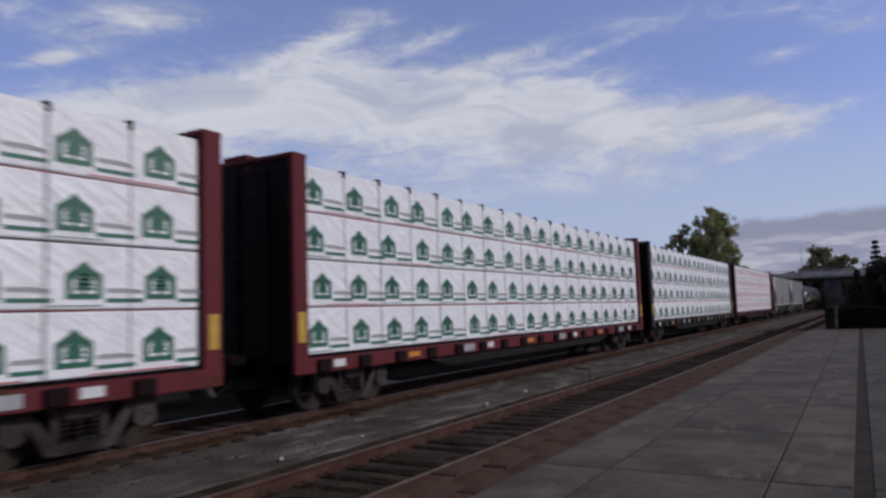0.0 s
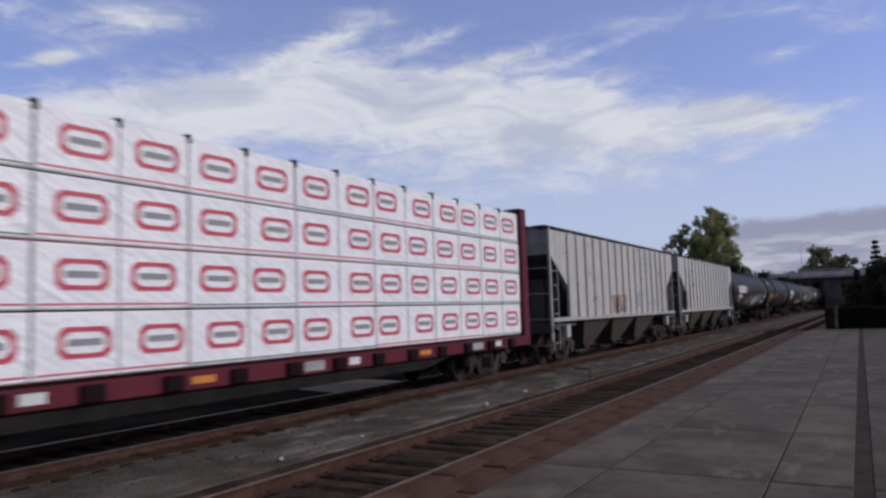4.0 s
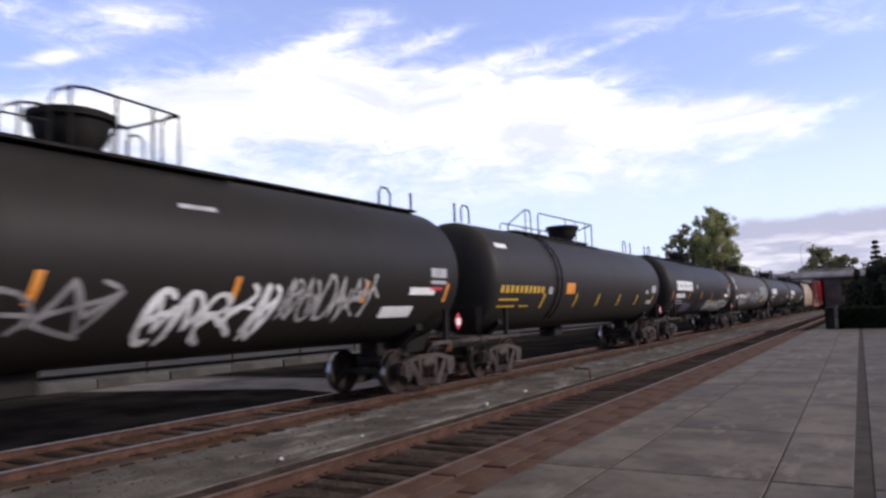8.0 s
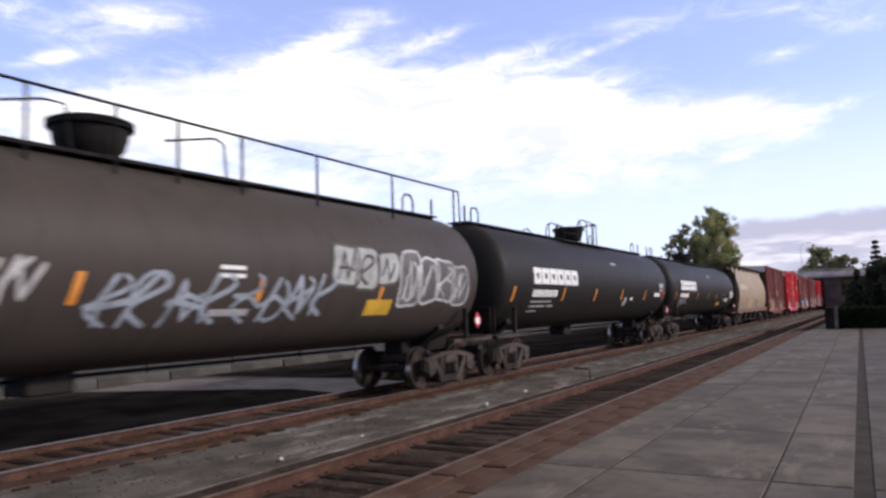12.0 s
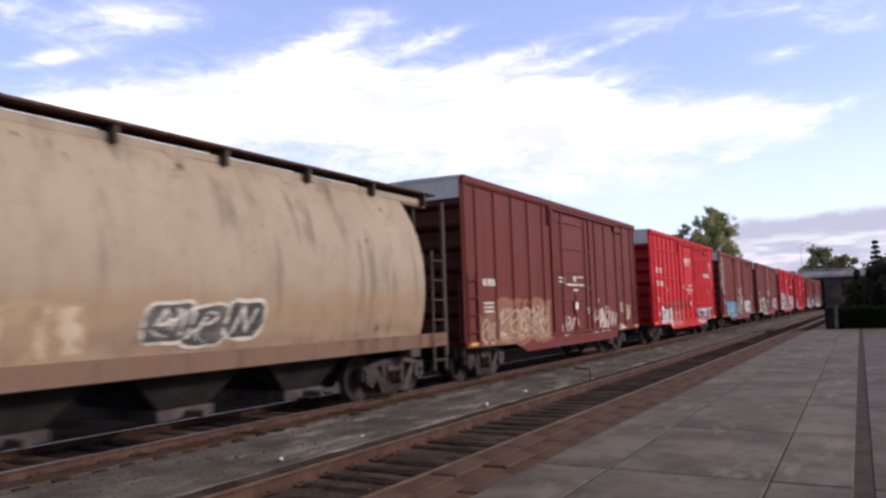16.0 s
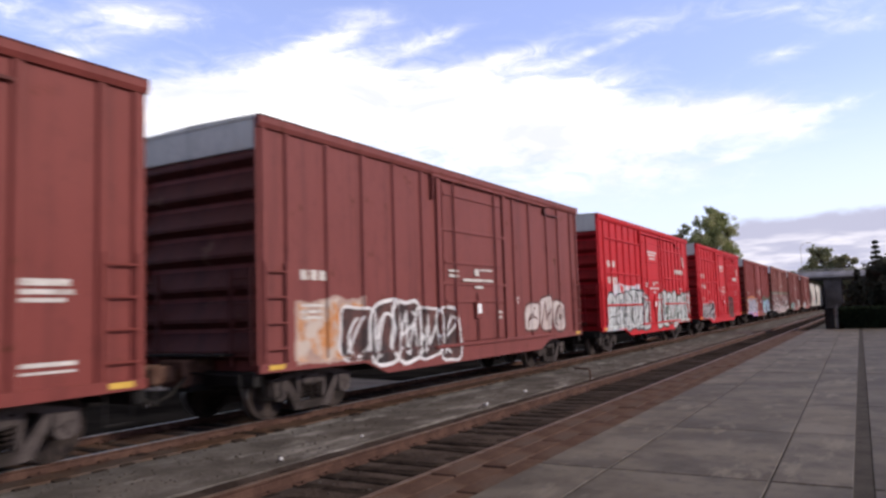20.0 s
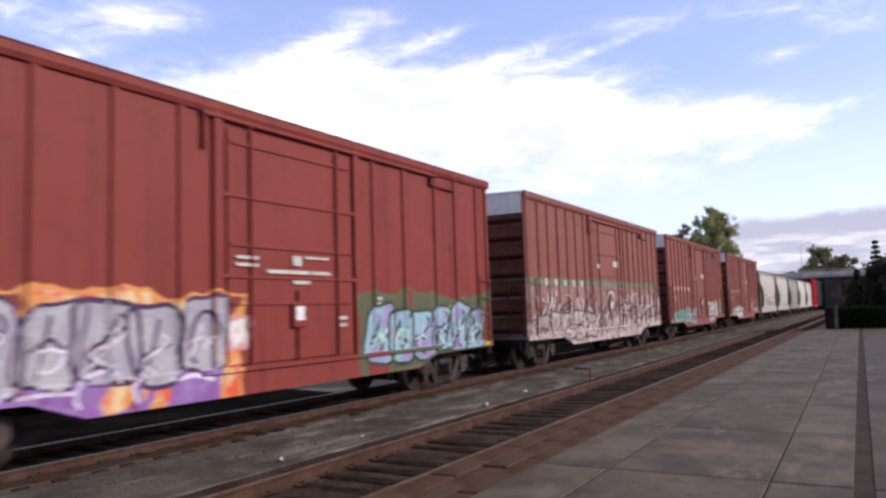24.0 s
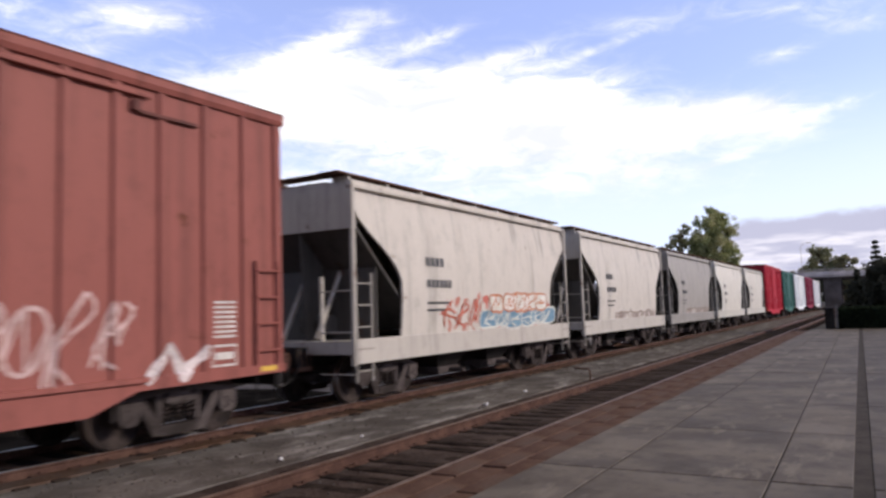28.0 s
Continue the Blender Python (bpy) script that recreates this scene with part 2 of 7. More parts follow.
M_TREAD = mottled("bright_wheel_rim", (0.3, 0.29, 0.28), (0.42, 0.4, 0.39), 5.0, 0.35, 1.0, grain=80, bump=0.05, depth=0.001)
M_COUPLER = mottled("rusty_cast_iron", (0.07, 0.036, 0.026), (0.12, 0.068, 0.05), 4.0, 0.88, grain=30, bump=0.4, depth=0.006, spec=0.04)
M_WHITE = mottled("white_marking", (0.72, 0.72, 0.70), (0.8, 0.8, 0.78), 3.0, 0.6, grain=40, bump=0.05, depth=0.001)
M_CREAM = mottled("faded_cream_marking", (0.5, 0.46, 0.41), (0.62, 0.58, 0.52), 3.0, 0.7, grain=25, bump=0.05, depth=0.001, c3=(0.36, 0.3, 0.26), s3=4.0)
M_YELLOW = mottled("yellow_marking", (0.55, 0.33, 0.03), (0.68, 0.42, 0.05), 3.0, 0.5, grain=40, bump=0.05, depth=0.001)
M_ORANGE = mottled("orange_reflector", (0.62, 0.22, 0.03), (0.75, 0.30, 0.05), 3.0, 0.4, grain=40, bump=0.05, depth=0.001)
M_GREYMARK = mottled("grey_marking", (0.30, 0.30, 0.30), (0.42, 0.42, 0.42), 3.0, 0.6, grain=40, bump=0.05, depth=0.001)
M_STRAP = mottled("grey_strap", (0.36, 0.35, 0.35), (0.46, 0.45, 0.45), 3.0, 0.6, grain=40, bump=0.05, depth=0.001)
M_REDMARK = mottled("red_marking", (0.50, 0.03, 0.05), (0.60, 0.05, 0.07), 3.0, 0.5, grain=40, bump=0.05, depth=0.001)
M_BLACKMARK = mottled("black_marking", (0.02, 0.02, 0.022), (0.035, 0.035, 0.037), 3.0, 0.6, grain=40, bump=0.05, depth=0.001)
M_GREEN = mottled("green_print", (0.01, 0.115, 0.06), (0.016, 0.16, 0.085), 3.0, 0.5, grain=30, bump=0.05, depth=0.001)
M_PINK = mottled("red_print", (0.55, 0.04, 0.08), (0.68, 0.08, 0.13), 3.0, 0.5, grain=30, bump=0.05, depth=0.001)
M_BARK = mottled("bark", (0.06, 0.045, 0.035), (0.11, 0.085, 0.07), 5.0, 0.95, grain=20, bump=0.6, depth=0.03)


def wrap_material():
    def build(n, p):
        rnd = n.node("ShaderNodeObjectInfo").outputs["Random"]
        q = n.v("ADD", p, n.comb(n.m("MULTIPLY", rnd, 31.0), n.m("MULTIPLY", rnd, 57.0), 0.0))
        crease = n.noise(q, 1.6, 4.0, 0.55, stretch=(1, 1, 1.4), dist=1.2)
        slant = n.m("MULTIPLY_ADD", n.sep(q)[1], 0.6, n.sep(q)[2])
        fold = n.noise(n.comb(n.m("MULTIPLY", slant, 3.2), n.m("MULTIPLY", n.sep(q)[1], 0.35), n.m("MULTIPLY", rnd, 9.0)), 2.2, 3.0, 0.6, dist=0.4)
        col = n.mix(n.step(crease, 0.3, 0.7), (0.84, 0.835, 0.83), (0.92, 0.92, 0.915))
        col = n.mix(n.m("MULTIPLY", n.step(n.noise(q, 2.3, 5.0, 0.7), 0.62, 0.75), 0.4), col, (0.5, 0.48, 0.46))
        return col, None, n.bump(n.m("ADD", crease, n.m("MULTIPLY", fold, 0.9)), 0.7, 0.06)
    return material("lumber_wrap", build, 0.45)


M_WRAP = wrap_material()


def leaf_material(name, a, b, c):
    mat = bpy.data.materials.new(name)
    mat.use_nodes = True
    n = Net(mat.node_tree)
    r = n.node("ShaderNodeNewGeometry").outputs["Random Per Island"]
    col = n.mix(n.step(n.noise(n.coord(), 0.5, 3.0), 0.45, 0.65), n.mix(r, a, b), c)
    dif, tra, mix = n.node("ShaderNodeBsdfDiffuse"), n.node("ShaderNodeBsdfTranslucent"), n.node("ShaderNodeMixShader")
    n.put(dif.inputs[0], col)
    n.put(tra.inputs[0], col)
    mix.inputs[0].default_value = 0.45
    n.t.links.new(dif.outputs[0], mix.inputs[1])
    n.t.links.new(tra.outputs[0], mix.inputs[2])
    n.t.links.new(mix.outputs[0], n.node("ShaderNodeOutputMaterial").inputs[0])
    return mat


M_LEAF = leaf_material("leaves", (0.1885, 0.2102, 0.087), (0.348, 0.3625, 0.174), (0.406, 0.377, 0.203))
M_LEAF_DARK = leaf_material("dark_needles", (0.012, 0.018, 0.012), (0.03, 0.04, 0.022), (0.022, 0.026, 0.018))
M_LEAF_FAR = leaf_material("far_leaves", (0.182, 0.195, 0.1105), (0.312, 0.312, 0.182), (0.325, 0.286, 0.169))
M_NEEDLE = leaf_material("grey_needles", (0.035, 0.038, 0.028), (0.08, 0.08, 0.06), (0.06, 0.058, 0.045))
# bridge concrete darkened: the shade below the deck put into its colour
M_PIER = mottled("shaded_pier_concrete", (0.085, 0.07, 0.062), (0.13, 0.11, 0.1), 0.6, 0.9, grain=8, bump=0.2, depth=0.01, spec=0.03)
M_POST = mottled("galvanised_post", (0.07, 0.066, 0.062), (0.11, 0.105, 0.1), 2.0, 0.6, grain=30, bump=0.1, depth=0.003)


def platform_material(name="platform_concrete", k=1.0):
    tone = lambda c: [v * k for v in c]

    def build(n, p):
        r = n.node("ShaderNodeObjectInfo").outputs["Random"]
        q = n.v("ADD", p, n.comb(n.m("MULTIPLY", r, 13.0), n.m("MULTIPLY", r, 29.0), 0.0))
        col = n.mix(n.step(n.noise(q, 0.7, 6.0, 0.65), 0.36, 0.62), tone((0.08, 0.064, 0.05)), tone((0.152, 0.125, 0.098)))
        col = n.mix(n.m("MULTIPLY", n.step(n.noise(p, 0.45, 6.0, 0.72, shift=(4, 1, 0)), 0.48, 0.62), 0.6), col, (0.05, 0.04, 0.032))
        col = n.mix(n.m("MULTIPLY", n.step(n.noise(q, 2.2, 5.0, 0.7), 0.54, 0.68), 0.6), col, (0.05, 0.04, 0.032))
        col = n.mix(n.m("MULTIPLY", n.step(n.noise(q, 1.6, 5.0, 0.72, stretch=(1, 0.3, 1)), 0.54, 0.66), 0.75), col, tone((0.205, 0.17, 0.134)))
        col = n.mix(n.m("MULTIPLY", n.step(n.noise(p, 9.0, 4.0, 0.75), 0.6, 0.7), 0.6), col, (0.03, 0.025, 0.021))
        col = n.mix(n.m("MULTIPLY", r, 0.2), col, (0.05, 0.042, 0.036))
        g = n.noise(p, 70, 3.0)
        col = n.mix(0.3, col, n.mix(n.step(g, 0.3, 0.7), (0.55, 0.55, 0.55), (1, 1, 1)), "MULTIPLY")
        return col, n.m("MULTIPLY_ADD", n.noise(q, 1.2, 3.0), 0.25, 0.6), n.bump(g, 0.25, 0.004)
    return material(name, build, 0.8, 0.0, 0.2)


# second slab tone is darker, partly vignetting at the right put into the colour
M_SLAB, M_SLAB_DIM = platform_material(), platform_material("dimmed_platform_concrete", 0.78)


# ---- geometry helpers ----
class Geo:
    def __init__(self):
        self.v, self.f = [], []

    def add(self, verts, faces):
        k = len(self.v)
        self.v += [tuple(a) for a in verts]
        self.f += [tuple(i + k for i in q) for q in faces]
        return self

    def box(self, x0, x1, y0, y1, z0, z1, cut=0.0):
        x0, x1, y0, y1, z0, z1 = min(x0, x1), max(x0, x1), min(y0, y1), max(y0, y1), min(z0, z1), max(z0, z1)
        c = min(cut, (x1 - x0) / 3, (y1 - y0) / 3, (z1 - z0) / 3)
        if c <= 0:
            vs = [(x, y, z) for x in (x0, x1) for y in (y0, y1) for z in (z0, z1)]
            return self.add(vs, [(0, 1, 3, 2), (4, 6, 7, 5), (0, 4, 5, 1), (2, 3, 7, 6), (0, 2, 6, 4), (1, 5, 7, 3)])
        vs, ix = [], {}
        for a in (0, 1):
            for b in (0, 1):
                for d in (0, 1):
                    X, Y, Z = (x0, x1)[a], (y0, y1)[b], (z0, z1)[d]
                    ix[a, b, d] = len(vs)
                    ex, ey, ez = c * (1 - 2 * a), c * (1 - 2 * b), c * (1 - 2 * d)
                    vs += [(X, Y + ey, Z + ez), (X + ex, Y, Z + ez), (X + ex, Y + ey, Z)]
        q = lambda k, *keys: tuple(ix[i] + k for i in keys)
        fs = []
        for s in (0, 1):
            fs += [q(0, (s, 0, 0), (s, 1, 0), (s, 1, 1), (s, 0, 1)), q(1, (0, s, 0), (1, s, 0), (1, s, 1), (0, s, 1)),
                   q(2, (0, 0, s), (1, 0, s), (1, 1, s), (0, 1, s))]
        for a in (0, 1):
            for b in (0, 1):
                fs.append((ix[a, b, 0], ix[a, b, 0] + 1, ix[a, b, 1] + 1, ix[a, b, 1]))
                fs.append((ix[a, 0, b], ix[a, 0, b] + 2, ix[a, 1, b] + 2, ix[a, 1, b]))
                fs.append((ix[0, a, b] + 1, ix[0, a, b] + 2, ix[1, a, b] + 2, ix[1, a, b] + 1))
                for d in (0, 1):
                    i = ix[a, b, d]
                    fs.append((i, i + 1, i + 2))
        return self.add(vs, fs)

    def prism(self, poly, axis, a0, a1):
        """poly: points in the other two axes, in order; extruded along axis (0, 1, 2) from a0 to a1."""
        def at(a, p):
            q = list(p)
            q.insert(axis, a)
            return tuple(q)
        n = len(poly)
        vs = [at(a0, p) for p in poly] + [at(a1, p) for p in poly]
        fs = [tuple(range(n)), tuple(range(2 * n - 1, n - 1, -1))] + [(i, n + i, n + (i + 1) % n, (i + 1) % n) for i in range(n)]
        return self.add(vs, fs)

    def tube(self, pts, r, n=6):
        pts = [Vector(p) for p in pts]
        vs, fs = [], []
        for i, p in enumerate(pts):
            t = (pts[min(i + 1, len(pts) - 1)] - pts[max(i - 1, 0)]).normalized()
            a = t.orthogonal().normalized() if i == 0 else (a - a.dot(t) * t).normalized()
            b = t.cross(a)
            rr = r[i] if hasattr(r, "__len__") else r
            vs += [p + (a * math.cos(k * math.tau / n) + b * math.sin(k * math.tau / n)) * rr for k in range(n)]
        for i in range(len(pts) - 1):
            fs += [(i * n + k, i * n + (k + 1) % n, i * n + n + (k + 1) % n, i * n + n + k) for k in range(n)]
        fs += [tuple(range(n - 1, -1, -1)), tuple(range(len(vs) - n, len(vs)))]
        return self.add(vs, fs)

    def lathe(self, prof, axis=1, n=32, at=(0, 0, 0)):
        """prof: (radius, place along axis)."""
        vs, fs = [], []
        o, b, c = [(1, 2), (0, 2), (0, 1)][axis], None, None
        for r, h in prof:
            for k in range(n):
                q = [0, 0, 0]
                q[axis] = h + at[axis]
                q[o[0]] = at[o[0]] + r * math.cos(k * math.tau / n)
                q[o[1]] = at[o[1]] + r * math.sin(k * math.tau / n)
                vs.append(tuple(q))
        for i in range(len(prof) - 1):
            fs += [(i * n + k, i * n + (k + 1) % n, i * n + n + (k + 1) % n, i * n + n + k) for k in range(n)]
        fs += [tuple(range(n)), tuple(range(len(vs) - n, len(vs)))]
        return self.add(vs, fs)

    def sheet(self, rows):
        """A grid of points."""
        n = len(rows[0])
        vs = [p for r in rows for p in r]
        return self.add(vs, [(i * n + k, i * n + k + 1, i * n + n + k + 1, i * n + n + k) for i in range(len(rows) - 1) for k in range(n - 1)])


def mesh_of(name, geo, mat, smooth=False, second=None, use_second=()):
    me = bpy.data.meshes.new(name)
    me.from_pydata(geo.v, [], geo.f)
    bm = bmesh.new()
    bm.from_mesh(me)
    bmesh.ops.recalc_face_normals(bm, faces=bm.faces)
    bm.to_mesh(me)
    bm.free()
    if smooth:
        for q in me.polygons:
            q.use_smooth = True
        me.set_sharp_from_angle(angle=radians(35))
    me.materials.append(mat)
    if second:
        me.materials.append(second)
        for i in use_second:
            me.polygons[i].material_index = 1
    return me


def part(name, geo, mat, parent, label="", smooth=False):
    """One mesh object under a thing or a part; geo may be ready mesh data."""
    ob = new(name, geo if isinstance(geo, bpy.types.Mesh) else mesh_of(name, geo, mat, smooth))
    ob.parent = parent
    if label:
        ob["label"] = label
    return ob


def setting(name, geo, mat, label, category="ground", smooth=False):
    return tagged(new(name, mesh_of(name, geo, mat, smooth)), label, category, kind="structure")


def thing(name, label, category, group=""):
    return tagged(new(name), label, category, group)


# ---- the ground, tracks and platform ----
TRAIN_X, NEAR_X, GAUGE = -10.52, -5.40, 1.57
rng = random.Random(7)


def ground_sheet():
    g = Geo()
    xs = [-3000, -600, -150, -60, -30, -12, 0, 12, 30, 60, 150, 600, 3000]
    ys = [-3000, -600, -150, -40, 0, 20, 40, 60, 90, 130, 200, 300, 700, 3000]
    g.sheet([[(x, y, -0.34) for x in xs] for y in ys])
    setting("ground", g, M_GROUND, "brown bare dirt ground around the railway tracks", "ground")


def strip(name, x0, x1, y0, y1, z, mat, label, category, rough=0.0, step_x=0.35, step_y=0.8, lip=0.12):
    """A slightly uneven bed of loose material with sloping sides."""
    g = Geo()
    nx, ny = max(2, round((x1 - x0) / step_x)), max(2, round((y1 - y0) / step_y))
    rows = []
    for j in range(ny + 1):
        y = y0 + (y1 - y0) * j / ny
        row = [(x0 - lip, y, -0.4)]
        for i in range(nx + 1):
            x = x0 + (x1 - x0) * i / nx
            row.append((x, y, z + rough * (noise.noise(Vector((x * 1.7, y * 1.7, z))) + 0.5 * noise.noise(Vector((x * 6, y * 6, 3))))))
        rows.append(row + [(x1 + lip, y, -0.4)])
    g.sheet(rows)
    return setting(name, g, mat, label, category, smooth=True)


def rail_profile():
    return [(-0.07, -0.172), (0.07, -0.172), (0.07, -0.155), (0.014, -0.135), (0.012, -0.045), (0.036, -0.03), (0.036, -0.008),
            (-0.036, -0.008), (-0.036, -0.03), (-0.012, -0.045), (-0.014, -0.135), (-0.07, -0.155)]


def railway(name, xc, y_far, label, head_mat, tie_z, near_ties):
    track = tagged(new(name), label, "railway track", kind="structure")
    for s in (-1, 1):
        g = Geo().prism([(x + xc + s * GAUGE / 2, z) for x, z in rail_profile()], 1, -420, y_far)
        ob = part("rail", g, M_RAIL_SIDE, track)
        h = Geo().box(xc + s * GAUGE / 2 - 0.036, xc + s * GAUGE / 2 + 0.036, -420, y_far, -0.0075, 0.0, 0.002)
        part("rail_head", h, head_mat, ob, "running surface of the rail")
    tie = []
    for k in range(3):
        g = Geo().box(-1.36, 1.36 + 0.04 * k, -0.115, 0.115, -0.17, 0.0, 0.015)
        tie.append(mesh_of("tie", g, M_TIE))
    plate = mesh_of("tie_plate", Geo().box(-0.1, 0.1, -0.09, 0.09, 0.0, 0.012).box(-0.085, -0.06, -0.05, -0.03, 0, 0.035)
                    .box(0.06, 0.085, 0.03, 0.05, 0, 0.035), M_RAIL_SIDE)
    y, n = 0.3, 0
    rest = Geo()
    while y < y_far:
        if y < near_ties:
            ob = part("tie", tie[n % 3], None, track)
            ob.location = (xc + rng.uniform(-0.05, 0.05), y, tie_z + rng.uniform(-0.012, 0.008))
            ob.rotation_euler = (0, 0, rng.uniform(-0.025, 0.025))
            if y < 26:
                for s in (-1, 1):
                    pl = part("tie_plate", plate, None, ob)
                    pl.location = (s * GAUGE / 2, 0, 0.002)
        else:
            rest.box(xc - 1.28, xc + 1.28, y - 0.115, y + 0.115, tie_z - 0.17, tie_z)
        n += 1
        y += 0.505 + rng.uniform(-0.03, 0.03)
    y = -0.3
    while y > -420 and n < 1800:
        rest.box(xc - 1.28, xc + 1.28, y - 0.115, y + 0.115, tie_z - 0.17, tie_z)
        y -= 0.505 if y > -30 else 2.02
    ob = part("distant_ties", rest, M_TIE, track)
    ob["kind"] = "stuff"
    return track


def stones(name, areas, mat, label, size=(0.012, 0.03), seed=3):
    """Loose ballast stones, one object."""
    r = random.Random(seed)
    g = Geo()
    base = [(1, 0, 0), (-1, 0, 0), (0, 1, 0), (0, -1, 0), (0, 0, 1), (0, 0, -1)]
    fs = [(0, 2, 4), (2, 1, 4), (1, 3, 4), (3, 0, 4), (2, 0, 5), (1, 2, 5), (3, 1, 5), (0, 3, 5)]
    for x0, x1, y0, y1, z, count in areas:
        for _ in range(count):
            s = r.uniform(*size)
            y = y0 + (y1 - y0) * r.random() ** 1.5
            x = r.uniform(x0, x1)
            e = Euler((r.uniform(0, 6), r.uniform(0, 6), r.uniform(0, 6))).to_matrix()
            g.add([e @ Vector((a * s * r.uniform(0.7, 1.2), b * s * r.uniform(0.6, 1.1), c * s * r.uniform(0.5, 0.9))) + Vector((x, y, z)) for a, b, c in base], fs)
    ob = new(name, mesh_of(name, g, mat))
    return tagged(ob, label, "gravel", kind="stuff")


def platform():
    base = Geo().box(-3.53, 30, -60, 51.2, -0.36, 0.039)
    plat = setting("platform", base, M_TAR, "grey concrete station platform with dark tarred joints", "platform")
    ys = [y for y in (-38.135 + 3.085 * k for k in range(0, 30)) if y < 49.0] + [51.2]
    # columns of slabs between the long seams
    for j in range(len(ys) - 1):
        # every fourth cross joint is a wide tarred one
        y0, y1 = ys[j] + (0.022 if (j - 15) % 4 == 0 else 0.004), ys[j + 1] - (0.022 if (j - 14) % 4 == 0 else 0.004)
        for c in range(6):
            if c == 0:
                q = ((-3.53, y0), (-2.715, y0), (-2.715, y1), (-3.53, y1))
            elif c == 1:
                q = ((-2.685, y0), (seam1(y0) - 0.011, y0), (seam1(y1) - 0.011, y1), (-2.685, y1))
            elif c == 2:
                q = ((seam1(y0) + 0.011, y0), (seam2(y0) - 0.09, y0), (seam2(y1) - 0.09, y1), (seam1(y1) + 0.011, y1))
            elif c == 3:
                q = ((seam2(y0) + 0.09, y0), (3.3, y0), (3.3, y1), (seam2(y1) + 0.09, y1))
            else:
                x0 = 3.32 + (c - 4) * 3.4
                q = ((x0, y0), (x0 + 3.38, y0), (x0 + 3.38, y1), (x0, y1))
            top = 0.05 + rng.uniform(-0.003, 0.003) - (0.004 if c == 0 else 0)
            g = Geo()
            g.add([(x, y, 0.0) for x, y in q] + [(x, y, top - 0.006) for x, y in q] + [(x + (0.006 if k in (0, 3) else -0.006), y + (0.006 if k < 2 else -0.006), top) for k, (x, y) in enumerate(q)],
                  [(0, 1, 5, 4), (1, 2, 6, 5), (2, 3, 7, 6), (3, 0, 4, 7), (4, 5, 9, 8), (5, 6, 10, 9), (6, 7, 11, 10), (7, 4, 8, 11), (8, 9, 10, 11)])
            part("slab", g, M_SLAB_DIM if c >= 3 else M_SLAB, plat)
    return plat


def seam1(y):
    return -1.03 - 0.0185 * (y - 8.0)


def seam2(y):
    return -0.21 - 0.0145 * (y - 8.0)


ground_sheet()
strip("ballast_bed", -12.0, -7.05, -420, 180, -0.14, M_GRAVEL, "grey brown gravel bed between the tracks", "gravel", 0.03, 0.5, 1.6)
strip("ballast_shoulder", -9.63, -9.2, -60, 170, -0.115, M_BALLAST, "rust brown ballast along the rail of the train's track", "ballast", 0.02, 0.15, 0.4, 0.1)
strip("track_ballast", -11.4, -9.7, -60, 170, -0.132, M_BALLAST, "rust brown ballast between the rails", "ballast", 0.03, 0.2, 0.4, 0.1)
strip("near_track_ballast", -7.05, -4.5, -420, 180, -0.16, M_BALLAST_DARK, "dark rusty ballast between the ties of the empty track", "ballast", 0.02, 0.2, 0.5, 0.25)
EDGE = strip("platform_edge_paving", -4.55, -3.53, -60, 51.2, -0.03, M_PAVE, "rust stained brown plank paving between rail and platform", "pavement", 0.008, 0.12, 0.4, 0.02)


def edge_planks():
    """Short weathered planks laid side by side along the platform edge."""
    r = random.Random(9)
    mesh = [mesh_of("plank", Geo().box(-0.163, 0.163, -0.9 + 0.01 * k, 0.9 - 0.012 * k, -0.05, 0.0, 0.008), M_PAVE) for k in range(3)]
    y = 1.0
    while y < 49.5:
        for c in range(3):
            ob = part("plank", mesh[r.randrange(3)], None, EDGE)
            ob.location = (-4.38 + 0.335 * c, y + (0.6 * c) % 1.8, 0.004 + r.uniform(-0.008, 0.006))
            ob.rotation_euler = (r.uniform(-0.004, 0.004), r.uniform(-0.02, 0.02), r.uniform(-0.004, 0.004))
        y += 1.815


edge_planks()
def pale_stones():
    """A few bright stones and a bent pipe stub lying between the tracks."""
    for (x, y), k in zip([(-7.23, 13.97), (-7.42, 16.44), (-7.32, 7.85), (-7.36, 9.8)], (0.07, 0.055, 0.04, 0.035)):
        r = random.Random(int(y * 100))
        a = Geo()
        a.lathe([(k * 0.3, -k * 0.5), (k * 0.85, -k * 0.3), (k, k * 0.1), (k * 0.7, k * 0.5), (k * 0.2, k * 0.65)], 2, 7)
        a.v = [(p * r.uniform(0.8, 1.3), q * r.uniform(0.8, 1.2), z * r.uniform(0.8, 1.2)) for p, q, z in a.v]
        ob = new("stone", mesh_of("stone", a, M_PALE_STONE))
        ob.location = (x, y, -0.12)
        tagged(ob, "pale whitish stone lying on the gravel between tracks", "stone", "pale stones between the tracks")
    x, y = (-6.86, 19.54)
    ob = new("pipe_stub", mesh_of("pipe_stub", Geo().tube([(x, y, -0.16), (x, y, 0.1), (x - 0.08, y + 0.05, 0.16), (x - 0.6, y + 0.4, 0.16)], 0.025, 6), M_RAIL_SIDE))
    tagged(ob, "bent rusty pipe stub standing in the gravel", "pipe")


pale_stones()
railway("train_track", TRAIN_X, 420, "railway track with worn shiny rails under the train", M_RAIL_TOP, -0.122, 46)
railway("empty_track", NEAR_X, 178, "empty railway track with rusty rails and dark ties", M_RAIL_DULL, -0.15, 60)


